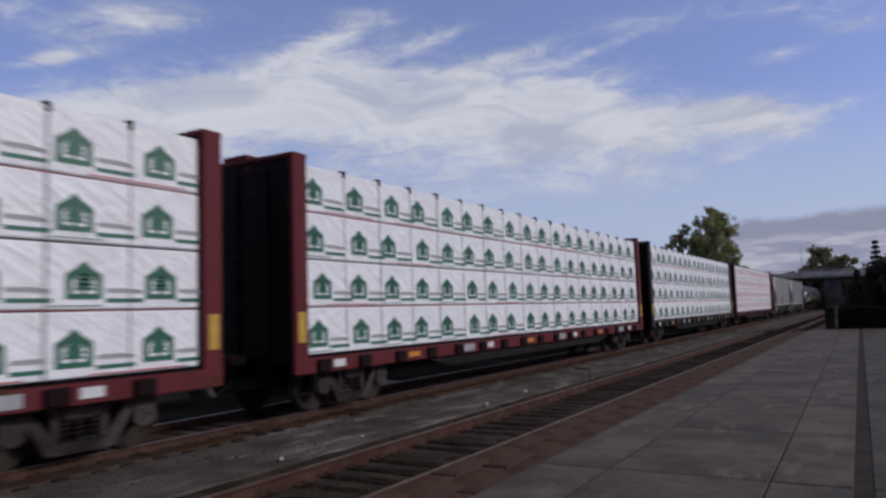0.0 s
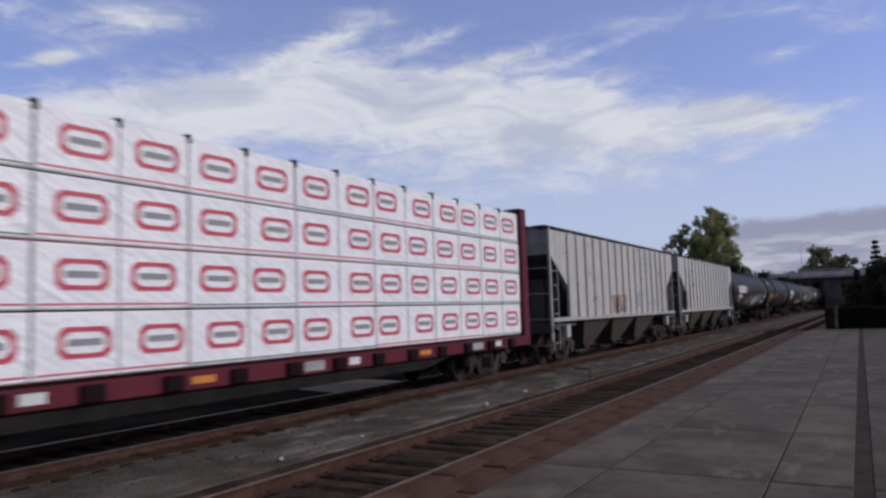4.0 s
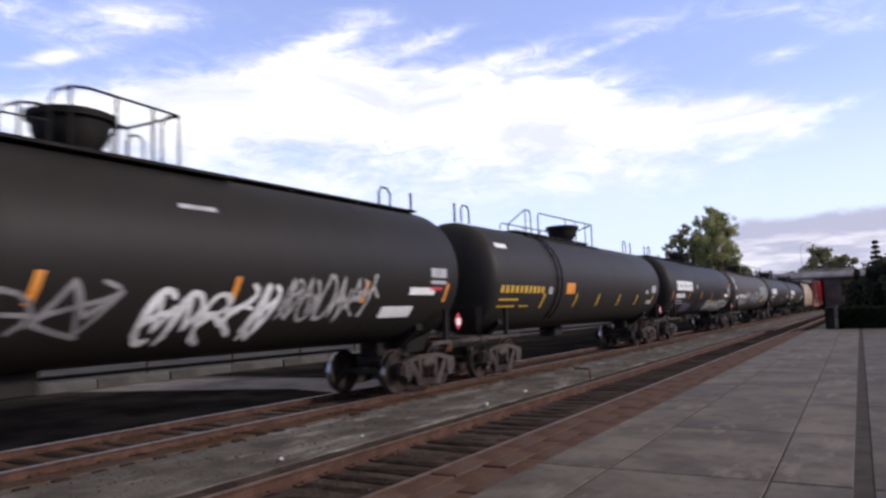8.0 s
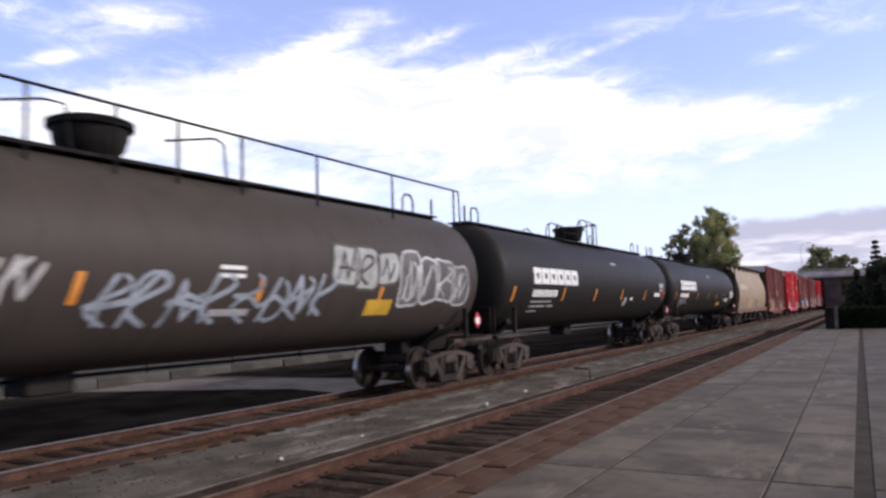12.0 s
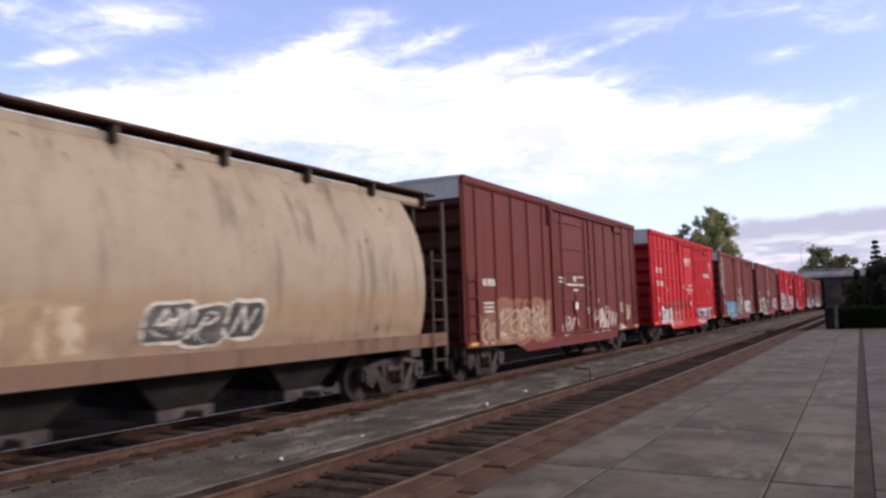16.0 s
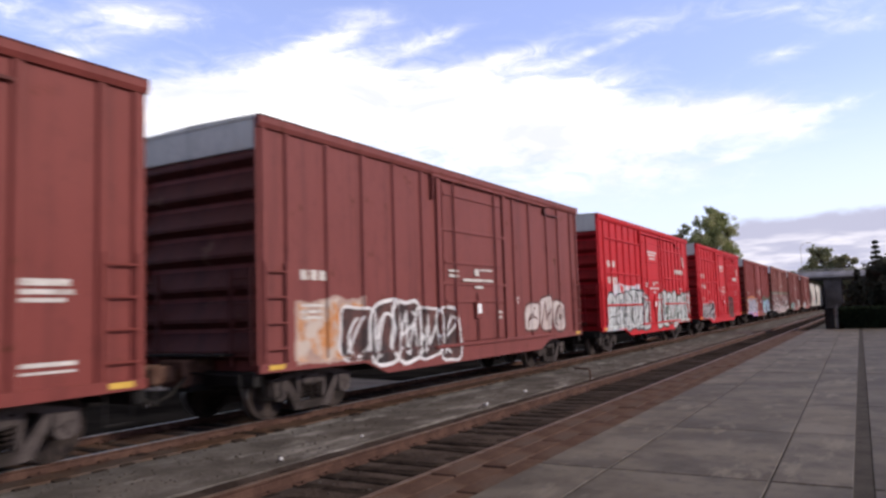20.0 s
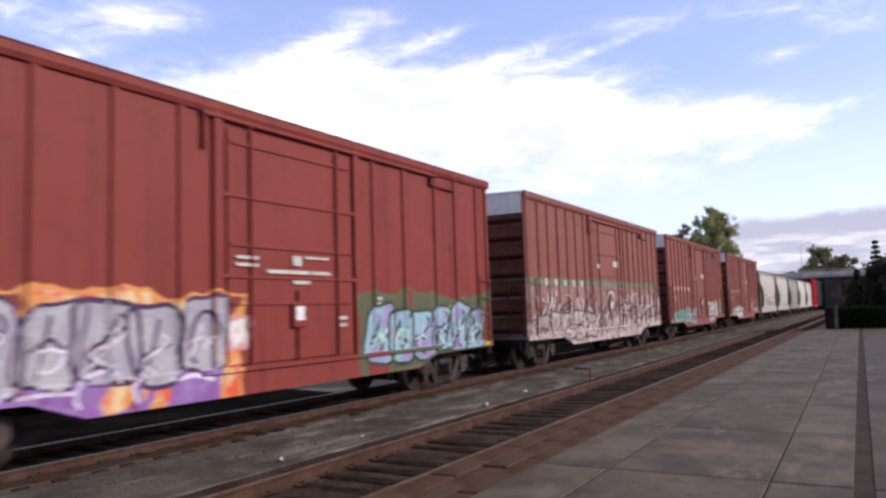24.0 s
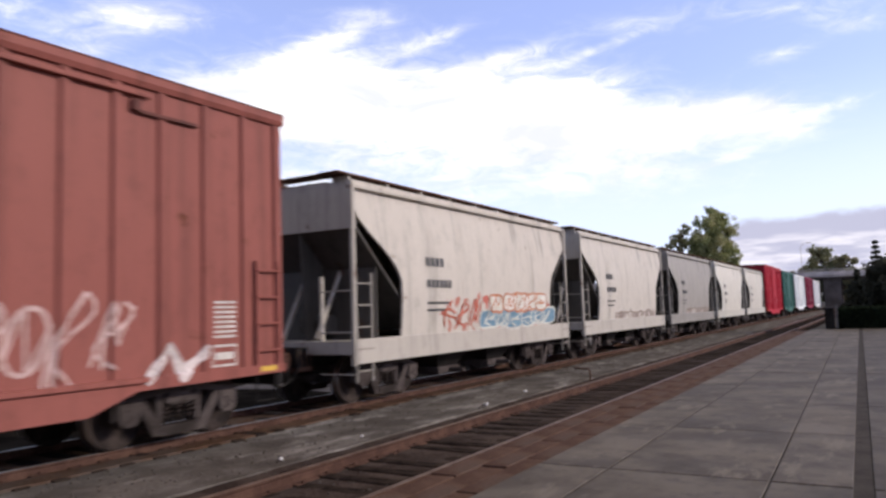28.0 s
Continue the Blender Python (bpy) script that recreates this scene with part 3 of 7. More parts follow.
# ---- behind the train ----
def backside():
    setting("yard_road", Geo().prism([(-22.6, -40), (-12.05, -40), (-12.05, 16.2), (-15.6, 17.2), (-22.6, 14.5)], 2, -0.335, -0.325), M_ASPHALT, "dark asphalt yard road behind the tracks", "road")
    setting("yard_path", Geo().prism([(-22.6, 14.5), (-15.6, 17.2), (-12.05, 16.2), (-12.05, 19.6), (-16.0, 20.6), (-22.6, 19.0)], 2, -0.335, -0.327), M_PATH, "pale gravel path crossing the yard", "path")
    setting("yard_road_far", Geo().prism([(-26, 20.2), (-16.0, 20.6), (-12.05, 19.6), (-12.05, 118), (-26, 118)], 2, -0.335, -0.324), M_ASPHALT, "dark asphalt yard road behind the tracks", "road")
    block = mesh_of("kerb_stone", Geo().prism([(-0.16, -0.36), (0.16, -0.36), (0.14, -0.06), (0.1, -0.03), (-0.1, -0.03), (-0.14, -0.06)], 1, -1.48, 1.48), M_PALE)
    y = -4.0
    while y < 34:
        ob = new("kerb_block", block)
        ob.matrix_basis = pose(-23.1 + rng.uniform(-0.05, 0.05), y, 0, 0, 0, rng.uniform(-1, 1))
        tagged(ob, "low pale concrete kerb block beside the yard road", "kerb", "kerb blocks along the yard")
        y += 3.04
    post = mesh_of("fence_post", Geo().box(-0.06, 0.06, -0.06, 0.06, -0.4, 0.5, 0.01), M_BARK)
    y = -3.0
    while y < 44:
        ob = new("fence_post", post)
        ob.matrix_basis = pose(-23.9, y, 0, rng.uniform(-1, 1), rng.uniform(-1, 1), 0)
        tagged(ob, "dark weathered wooden post behind the kerb", "fence post", "posts behind the kerb")
        y += 4.3


backside()


# ---- plants, bridge ----
def leaves(g, centre, radii, count, size, r, hollow=0.35):
    for _ in range(count):
        d = Vector((r.gauss(0, 1), r.gauss(0, 1), r.gauss(0, 1))).normalized()
        k = hollow + (1 - hollow) * r.random() ** 0.6
        p = Vector(centre) + Vector((d.x * radii[0], d.y * radii[1], d.z * radii[2])) * k
        e = Euler((r.uniform(0, 6), r.uniform(0, 6), r.uniform(0, 6))).to_matrix()
        s = size * r.uniform(0.6, 1.4)
        g.add([p + e @ Vector(q) * s for q in ((-0.5, -0.9, 0), (0.5, -0.7, 0.1), (0.6, 0.8, 0), (-0.4, 0.9, -0.1))], [(0, 1, 2, 3)])


def tree(x, y, height, spread, label, seed, mat=None, clumps=26, per=150, size=0.32, crown_from=0.3, group="trees beyond the tracks"):
    r = random.Random(seed)
    t = thing("tree", label, "tree", group)
    t.location = (x, y, -0.34)
    g = Geo()
    lean = r.uniform(-0.3, 0.3)
    stem = [Vector((lean * k * k * height * 0.2, 0.05 * math.sin(k * 7), height * 0.85 * k)) for k in (0, 0.2, 0.4, 0.6, 0.8, 1.0)]
    g.tube(stem, [height * 0.028 * (1.15 - k * 0.2) for k in range(6)], 8)
    crown = Geo()
    for i in range(clumps):
        k = r.uniform(crown_from, 1.0)
        a = r.uniform(0, math.tau)
        reach = spread * (0.35 + 0.65 * math.sin(math.pi * min(1, max(0.12, (k - crown_from) / (1.12 - crown_from)))) ) * r.uniform(0.35, 1.0)
        base = Vector((lean * k * k * height * 0.2, 0, height * 0.8 * k))
        tip = base + Vector((math.cos(a) * reach, math.sin(a) * reach, height * 0.12 * r.uniform(0.4, 1.4)))
        g.tube([base, base.lerp(tip, 0.5) + Vector((0, 0, 0.2)), tip], [height * 0.01, height * 0.006, height * 0.002], 5)
        c = spread * r.uniform(0.12, 0.30)
        leaves(crown, tip, (c, c, c * 0.9), per, size, r, 0.1)
        for _ in range(3):
            q = tip + Vector((r.uniform(-1, 1), r.uniform(-1, 1), r.uniform(-0.8, 0.8))) * c * 1.4
            leaves(crown, q, (c * 0.5, c * 0.5, c * 0.5), per // 5, size * 0.8, r, 0.1)
    part("trunk", g, M_BARK, t, "", True)
    part("crown", crown, mat or M_LEAF, t, "leafy crown with gaps")
    return t


def conifer(x, y, height, spread, label, seed):
    r = random.Random(seed)
    t = thing("conifer", label, "tree", "dark conifers behind the hedge")
    t.location = (x, y, -0.34)
    part("trunk", Geo().tube([(0, 0, 0), (0, 0, height * 0.5), (0, 0, height)], [0.16, 0.09, 0.015], 7), M_BARK, t)
    crown = Geo()
    k = 0.06
    while k < 1.0:
        for a in range(7):
            ang = a * math.tau / 7 + k * 20
            reach = spread * (1 - k) ** 1.05 * r.uniform(0.55, 1.2) + 0.02
            for s in range(9):
                f = (s + 1) / 9
                c = Vector((math.cos(ang) * reach * f, math.sin(ang) * reach * f, height * k - 0.25 * reach * f * f))
                leaves(crown, c, (0.12, 0.12, 0.07), 6, 0.09, r, 0.1)
        k += 0.055
    part("crown", crown, M_NEEDLE, t, "dark needled branches in tiers")
    return t


def hedge():
    t = thing("hedge", "long dark clipped hedge at the end of the platform", "hedge")
    t.location = (0, 0, 0)
    core = Geo().box(-1.8, 14, 51.5, 52.9, -0.4, 1.2, 0.1)
    part("core", core, M_LEAF_DARK, t)
    r = random.Random(5)
    g = Geo()
    for _ in range(9000):
        x, u = r.uniform(-1.92, 13.0), r.random()
        p = Vector((x, 51.4 + r.uniform(-0.06, 0.08), r.uniform(-0.1, 1.28))) if u < 0.6 else Vector((x, r.uniform(51.4, 53.0), 1.26 + r.uniform(-0.05, 0.07)))
        leaves(g, p, (0.05, 0.05, 0.05), 1, 0.075, r)
    for _ in range(700):
        leaves(g, Vector((-1.9 + r.uniform(-0.06, 0.06), r.uniform(51.4, 53.0), r.uniform(-0.1, 1.28))), (0.05, 0.05, 0.05), 1, 0.075, r)
    part("foliage", g, M_LEAF_DARK, t)


def bridge():
    b = thing("road_bridge", "pale concrete road bridge crossing over the tracks", "bridge")
    b.location, b.scale = (0.5, 0, 0.5), (1.04, 1.0, 1.058)
    part("deck", Geo().box(-90, 60, 164, 176, 5.5, 5.75).box(-90, 60, 163.7, 164.6, 5.75, 6.55, 0.05).box(-90, 60, 175.4, 176.3, 5.75, 6.55), M_BRIDGE, b)
    for k in range(7):
        part("girder", Geo().box(-90, 60, 164.6 + k * 1.7, 165.1 + k * 1.7, 4.98 + 0.12, 5.5), M_PIER, b)
    part("guard_rail", Geo().box(-90, 60, 163.75, 163.85, 6.9, 7.0).box(-90, 60, 163.75, 163.85, 6.65, 6.72), M_BRIDGE, b)
    for k in range(60):
        part("guard_rail_post", Geo().box(-90 + k * 2.5, -89.9 + k * 2.5, 163.76, 163.84, 6.5, 7.0), M_BRIDGE, b)
    for x in (-32, -17.5):
        for y in (166, 170, 174):
            part("column", Geo().lathe([(0.45, -0.95), (0.45, 5.0)], 2, 14, (x, y, 0)), M_PIER, b)
        part("pier_cap", Geo().box(x - 0.7, x + 0.7, 164.8, 175.2, 4.75, 5.1, 0.05), M_BRIDGE, b)
    part("pier_wall", Geo().box(-8.7, -5.7, 165.2, 174.8, -0.95, 5.1, 0.05), M_PIER, b, "concrete wall pier darkened for shade")
    for s, x in ((1, 3.0), (-1, -48)):
        part("abutment", Geo().prism([(x, -0.95), (x + s * 20, -0.95), (x + s * 20, 5.5), (x + s * 3, 5.5)], 1, 164.3, 175.7), M_BRIDGE, b)


bridge()
hedge()
tree(-19.2, 108.7, 16.3, 3.5, "broad green leafy tree standing beyond the tracks", 11, clumps=130, per=190, size=0.125, crown_from=0.1)
tree(-24.1, 110.4, 14.6, 2.1, "slender half bare tree beside the leafy tree", 12, mat=M_LEAF_FAR, clumps=60, per=45, size=0.15, crown_from=0.2)
tree(-30.3, 114, 9.7, 2.5, "dark low tree beyond the tracks", 13, mat=M_LEAF_DARK, clumps=40, per=90, size=0.16)
tree(-18.3, 127, 8.3, 3.1, "low green tree near the bridge", 14, mat=M_LEAF_FAR, clumps=50, per=90, size=0.18)
for i, (x, y, h, s) in enumerate([(-12.7, 185.5, 10.9, 2.7), (-9.3, 189.5, 14.5, 3.5), (-5.7, 188, 12.2, 3.1), (-16.0, 185.5, 9.3, 2.1), (-0.7, 186, 9.4, 3.1), (4.3, 184, 10.3, 4.1)]):
    tree(x, y, h, s, "green tree rising behind the road bridge", 20 + i, mat=M_LEAF_FAR, clumps=80, per=90, size=0.26, crown_from=0.1)
for i, (x, y, h, s) in enumerate([(0.3, 56.7, 5.95, 2.2), (2.2, 57.3, 4.7, 2.2), (-0.9, 57.0, 4.1, 1.6), (-0.2, 55.6, 4.0, 1.8), (3.7, 57.3, 5.2, 1.9), (6.2, 57.4, 6.2, 2.0)]):
    conifer(x, y, h, s, "dark pointed conifer behind the hedge", 40 + i)
for i, (x, y, h, s) in enumerate([(0.9, 56.2, 4.6, 1.9), (2.9, 56.4, 4.4, 2.0), (-0.6, 56.0, 3.6, 1.3), (5.0, 56.6, 4.8, 2.1)]):
    tree(x, y, h, s, "dark bushy evergreen shrub behind the hedge", 60 + i, mat=M_NEEDLE, clumps=60, per=70, size=0.12, crown_from=0.12, group="shrubs behind the hedge")


def bin_and_post():
    b = thing("utility_cabinet", "dark metal utility cabinet standing at the platform end", "cabinet")
    part("body", Geo().box(-2.72, -2.2, 51.25, 51.75, -0.36, 1.27, 0.03), M_DARKSTEEL, b)
    part("door", Geo().box(-2.69, -2.23, 51.228, 51.25, 0.1, 1.2, 0.008), M_DARKSTEEL, b)
    part("lid", Geo().box(-2.76, -2.16, 51.21, 51.79, 1.27, 1.33, 0.015), M_DARKSTEEL, b)
    p = new("metal_post", mesh_of("metal_post", Geo().tube([(-2.06, 51.3, -0.36), (-2.06, 51.3, 1.5)], 0.05, 8), M_POST))
    tagged(p, "slim grey metal post in front of the hedge", "post")
    m = thing("light_mast", "tall thin street light mast far beyond the bridge", "street lamp")
    part("mast", Geo().tube([(-13.6, 184, -0.34), (-13.6, 184, 14.2), (-13.0, 184, 14.7), (-12.0, 184, 14.8)], 0.05, 6), M_BRIDGE, m)
    part("lamp_head", Geo().box(-12.3, -11.4, 183.85, 184.15, 14.7, 14.85, 0.03), M_BRIDGE, m)


bin_and_post()


# ---- the train ----
SPEED = 15.366
TRAIN, WHEELS = [], []
WHEEL_R = 0.46


def wheelset_mesh():
    g = Geo()
    prof = [(0.09, -0.93), (0.09, -0.83), (0.11, -0.82), (0.17, -0.81), (0.17, -0.78), (0.24, -0.77), (0.37, -0.79), (0.40, -0.815), (0.455, -0.815),
            (0.462, -0.70), (0.49, -0.69), (0.485, -0.665), (0.40, -0.665), (0.37, -0.71), (0.2, -0.70), (0.12, -0.66), (0.085, -0.6),
            (0.085, 0.6), (0.12, 0.66), (0.2, 0.70), (0.37, 0.71), (0.40, 0.665), (0.485, 0.665), (0.49, 0.69), (0.462, 0.70), (0.455, 0.815),
            (0.40, 0.815), (0.37, 0.79), (0.24, 0.77), (0.17, 0.78), (0.17, 0.81), (0.11, 0.82), (0.09, 0.83), (0.09, 0.93)]
    g.lathe(prof, 0, 28)
    treads = [k * 28 + j for k in (8, 24) for j in range(28)]
    return mesh_of("wheelset", g, M_WHEEL, True, M_TREAD, treads)


def bearing_mesh(s):
    g = Geo()
    g.lathe([(0.02, s * 1.13), (0.06, s * 1.13), (0.1, s * 1.11), (0.13, s * 1.09), (0.13, s * 0.93)], 0, 14)
    for k in range(3):
        a = k * math.tau / 3
        g.lathe([(0.022, s * 1.12), (0.022, s * 1.15)], 0, 6, (0, 0.085 * math.cos(a), 0.085 * math.sin(a)))
    return mesh_of("bearing_cap", g, M_TRUCK, False)


def side_frame_mesh(wb):
    """Two cast frames: arched top member, slanting columns, spring seat and journal boxes."""
    h = wb / 2
    g = Geo()
    for s in (-1, 1):
        a, b = s * 0.93, s * 1.08
        g.prism([(-h - 0.2, 0.57), (-h - 0.2, 0.67), (-h + 0.1, 0.72), (-0.4, 0.80), (0.4, 0.80), (h - 0.1, 0.72), (h + 0.2, 0.67), (h + 0.2, 0.57), (h - 0.12, 0.63), (0.36, 0.70), (-0.36, 0.70), (-h + 0.12, 0.63)], 0, a, b)
        for q in (-1, 1):
            g.prism([(q * (h - 0.1), 0.66), (q * (h - 0.24), 0.66), (q * 0.33, 0.27), (q * 0.33, 0.13), (q * 0.46, 0.13)], 0, a + s * 0.01, b + s * 0.015)
            g.prism([(q * 0.40, 0.72), (q * 0.29, 0.72), (q * 0.29, 0.24), (q * 0.36, 0.24)], 0, a, b - s * 0.02)
            g.prism([(q * h - 0.17, 0.64), (q * h - 0.15, 0.38), (q * h - 0.07, 0.32), (q * h + 0.07, 0.32), (q * h + 0.15, 0.38), (q * h + 0.17, 0.64)], 0, a - s * 0.02, b + s * 0.05)
            g.box(a, b, q * (h + 0.13), q * (h + 0.22), 0.40, 0.62, 0.015)
        g.prism([(-0.36, 0.12), (0.36, 0.12), (0.34, 0.26), (-0.34, 0.26)], 0, a - s * 0.03, b + s * 0.03)
        g.box(a, b + s * 0.03, -0.27, 0.27, 0.54, 0.67, 0.03)
    return g


def spring_mesh():
    pts = [(0.062 * math.cos(k * 0.9), 0.062 * math.sin(k * 0.9), k * 0.25 / 28) for k in range(29)]
    return mesh_of("spring", Geo().tube(pts, 0.017, 5), M_WHEEL)


ME_WHEEL, ME_BEARING, ME_SPRING = wheelset_mesh(), (bearing_mesh(1), bearing_mesh(-1)), spring_mesh()
ME_FRAME = {}


def truck(car, yc, wb=1.75, spin=True):
    bol = part("truck", Geo().box(-1.1, 1.1, -0.2, 0.2, 0.52, 0.74, 0.03).box(-0.3, 0.3, -0.35, 0.35, 0.6, 0.8, 0.03)
               .box(-0.75, 0.75, -0.5, -0.42, 0.36, 0.46).box(-0.75, 0.75, 0.42, 0.5, 0.36, 0.46), M_TRUCK, car, "dusty cast steel truck")
    bol.location = (0, yc, 0)
    bol.scale = (1.045 / car.scale.x, 1.0, GROW / TALL)   # wheels stay round
    if wb not in ME_FRAME:
        g = side_frame_mesh(wb)
        half = len(g.v) // 2
        lo, hi = Geo(), Geo()
        lo.add(g.v[:half], [f for f in g.f if max(f) < half])
        hi.add(g.v[half:], [tuple(i - half for i in f) for f in g.f if min(f) >= half])
        ME_FRAME[wb] = (mesh_of("side_frame", lo, M_TRUCK), mesh_of("side_frame", hi, M_TRUCK))
    for me in ME_FRAME[wb]:
        part("side_frame", me, None, bol)
    for x in (-1.0, 1.0):
        for y in (-0.2, 0.0, 0.2):
            part("spring", ME_SPRING, None, bol).location = (x, y, 0.3)
    for s in (-1, 1):
        w = part("wheelset", ME_WHEEL, None, bol, "steel wheels on an axle")
        w.location = (0, s * wb / 2, WHEEL_R)
        caps = [part("bearing_cap", me, None, bol) for me in ME_BEARING]
        for c in caps:
            c.location = (0, s * wb / 2, WHEEL_R)
        if spin:
            WHEELS.append((w, car, yc, s * wb / 2))
            WHEELS.append((caps[0], car, yc, s * wb / 2))
    return bol


def couplers(car, half, reach, z=0.86):
    for s in (-1, 1):
        g = Geo().box(-0.12, 0.12, s * (half - 0.5), s * (half + reach - 0.35), z - 0.13, z + 0.13, 0.02)
        g.box(-0.2, 0.2, s * (half + reach - 0.36), s * (half + reach - 0.05), z - 0.16, z + 0.16, 0.04)
        g.box(0.06 * s, 0.3 * s, s * (half + reach - 0.12), s * (half + reach + 0.06), z - 0.14, z + 0.14, 0.04)
        g.box(-0.3, 0.3, s * (half - 0.2), s * (half + reach * 0.42), z - 0.22, z + 0.2, 0.03)
        part("coupler", g, M_COUPLER, car, "rusty knuckle coupler")
        if s < 0:
            part("hose_end", Geo().tube([(0.3, s * (half + reach), z - 0.42), (0.24, s * (half + reach + 0.04), z - 0.3), (0.16, s * (half + reach + 0.05), z - 0.24)], 0.035, 6), M_RAIL_TOP, car)
        hose = Geo().tube([(0.35, s * (half + reach * 0.4), z - 0.05), (0.38, s * (half + reach * 0.7), z - 0.3), (0.3, s * (half + reach), z - 0.42)], 0.025, 6)
        part("air_hose", hose, M_DARKSTEEL, car)


def ladder_geo(x, y0, y1, z0, z1, n, r=0.018, rails=True):
    """Rungs on a side plane x, between y0 and y1."""
    g = Geo()
    for k in range(n):
        z = z0 + (z1 - z0) * (k + 0.5) / n
        g.tube([(x - 0.05 * math.copysign(1, x), y0, z), (x + 0.03 * math.copysign(1, x), y0, z), (x + 0.03 * math.copysign(1, x), y1, z), (x - 0.05 * math.copysign(1, x), y1, z)], r, 5)
    if rails:
        for y in (y0, y1):
            g.box(x - 0.02, x + 0.02, y - 0.025, y + 0.025, z0, z1)
    return g


GROW, TALL = 1.0813, 1.105           # from drawn lengths and heights to those of the cars


def car_base(name, label, category, u0, u1, wide=1.0):
    ob = thing(name, label, category, "cars of the freight train")
    u = (u0 + u1) / 2 * GROW - 0.77
    ob.matrix_basis = pose(TRAIN_X, u, 0)
    ob.scale = (wide, GROW, TALL)
    TRAIN.append((ob, u))
    return ob, (u1 - u0) / 2


def bars(car, x, marks, mat, label="", name="marking"):
    """Flat painted marks on the side plane x, each (y0, y1, z0, z1) or a list of such for one letter."""
    for mk in marks:
        g = Geo()
        for y0, y1, z0, z1 in (mk if isinstance(mk, list) else [mk]):
            g.box(x, x + 0.006, y0, y1, z0, z1)
        part(name, g, mat, car, label)


def block_letters(y0, z0, w, h, n, bold=0.28, gap=0.22):
    """n plain blocks in a row; large ones have a small window."""
    out = []
    step_y = w / n
    for k in range(n):
        a, b = y0 + k * step_y, y0 + (k + 1) * step_y - step_y * gap
        t = (b - a) * 0.34
        if h > 0.3:
            out.append([(a, a + t, z0, z0 + h), (b - t, b, z0, z0 + h), (a + t, b - t, z0 + h * 0.68, z0 + h), (a + t, b - t, z0, z0 + h * 0.34)])
        else:
            out.append([(a, b, z0, z0 + h)])
    return out


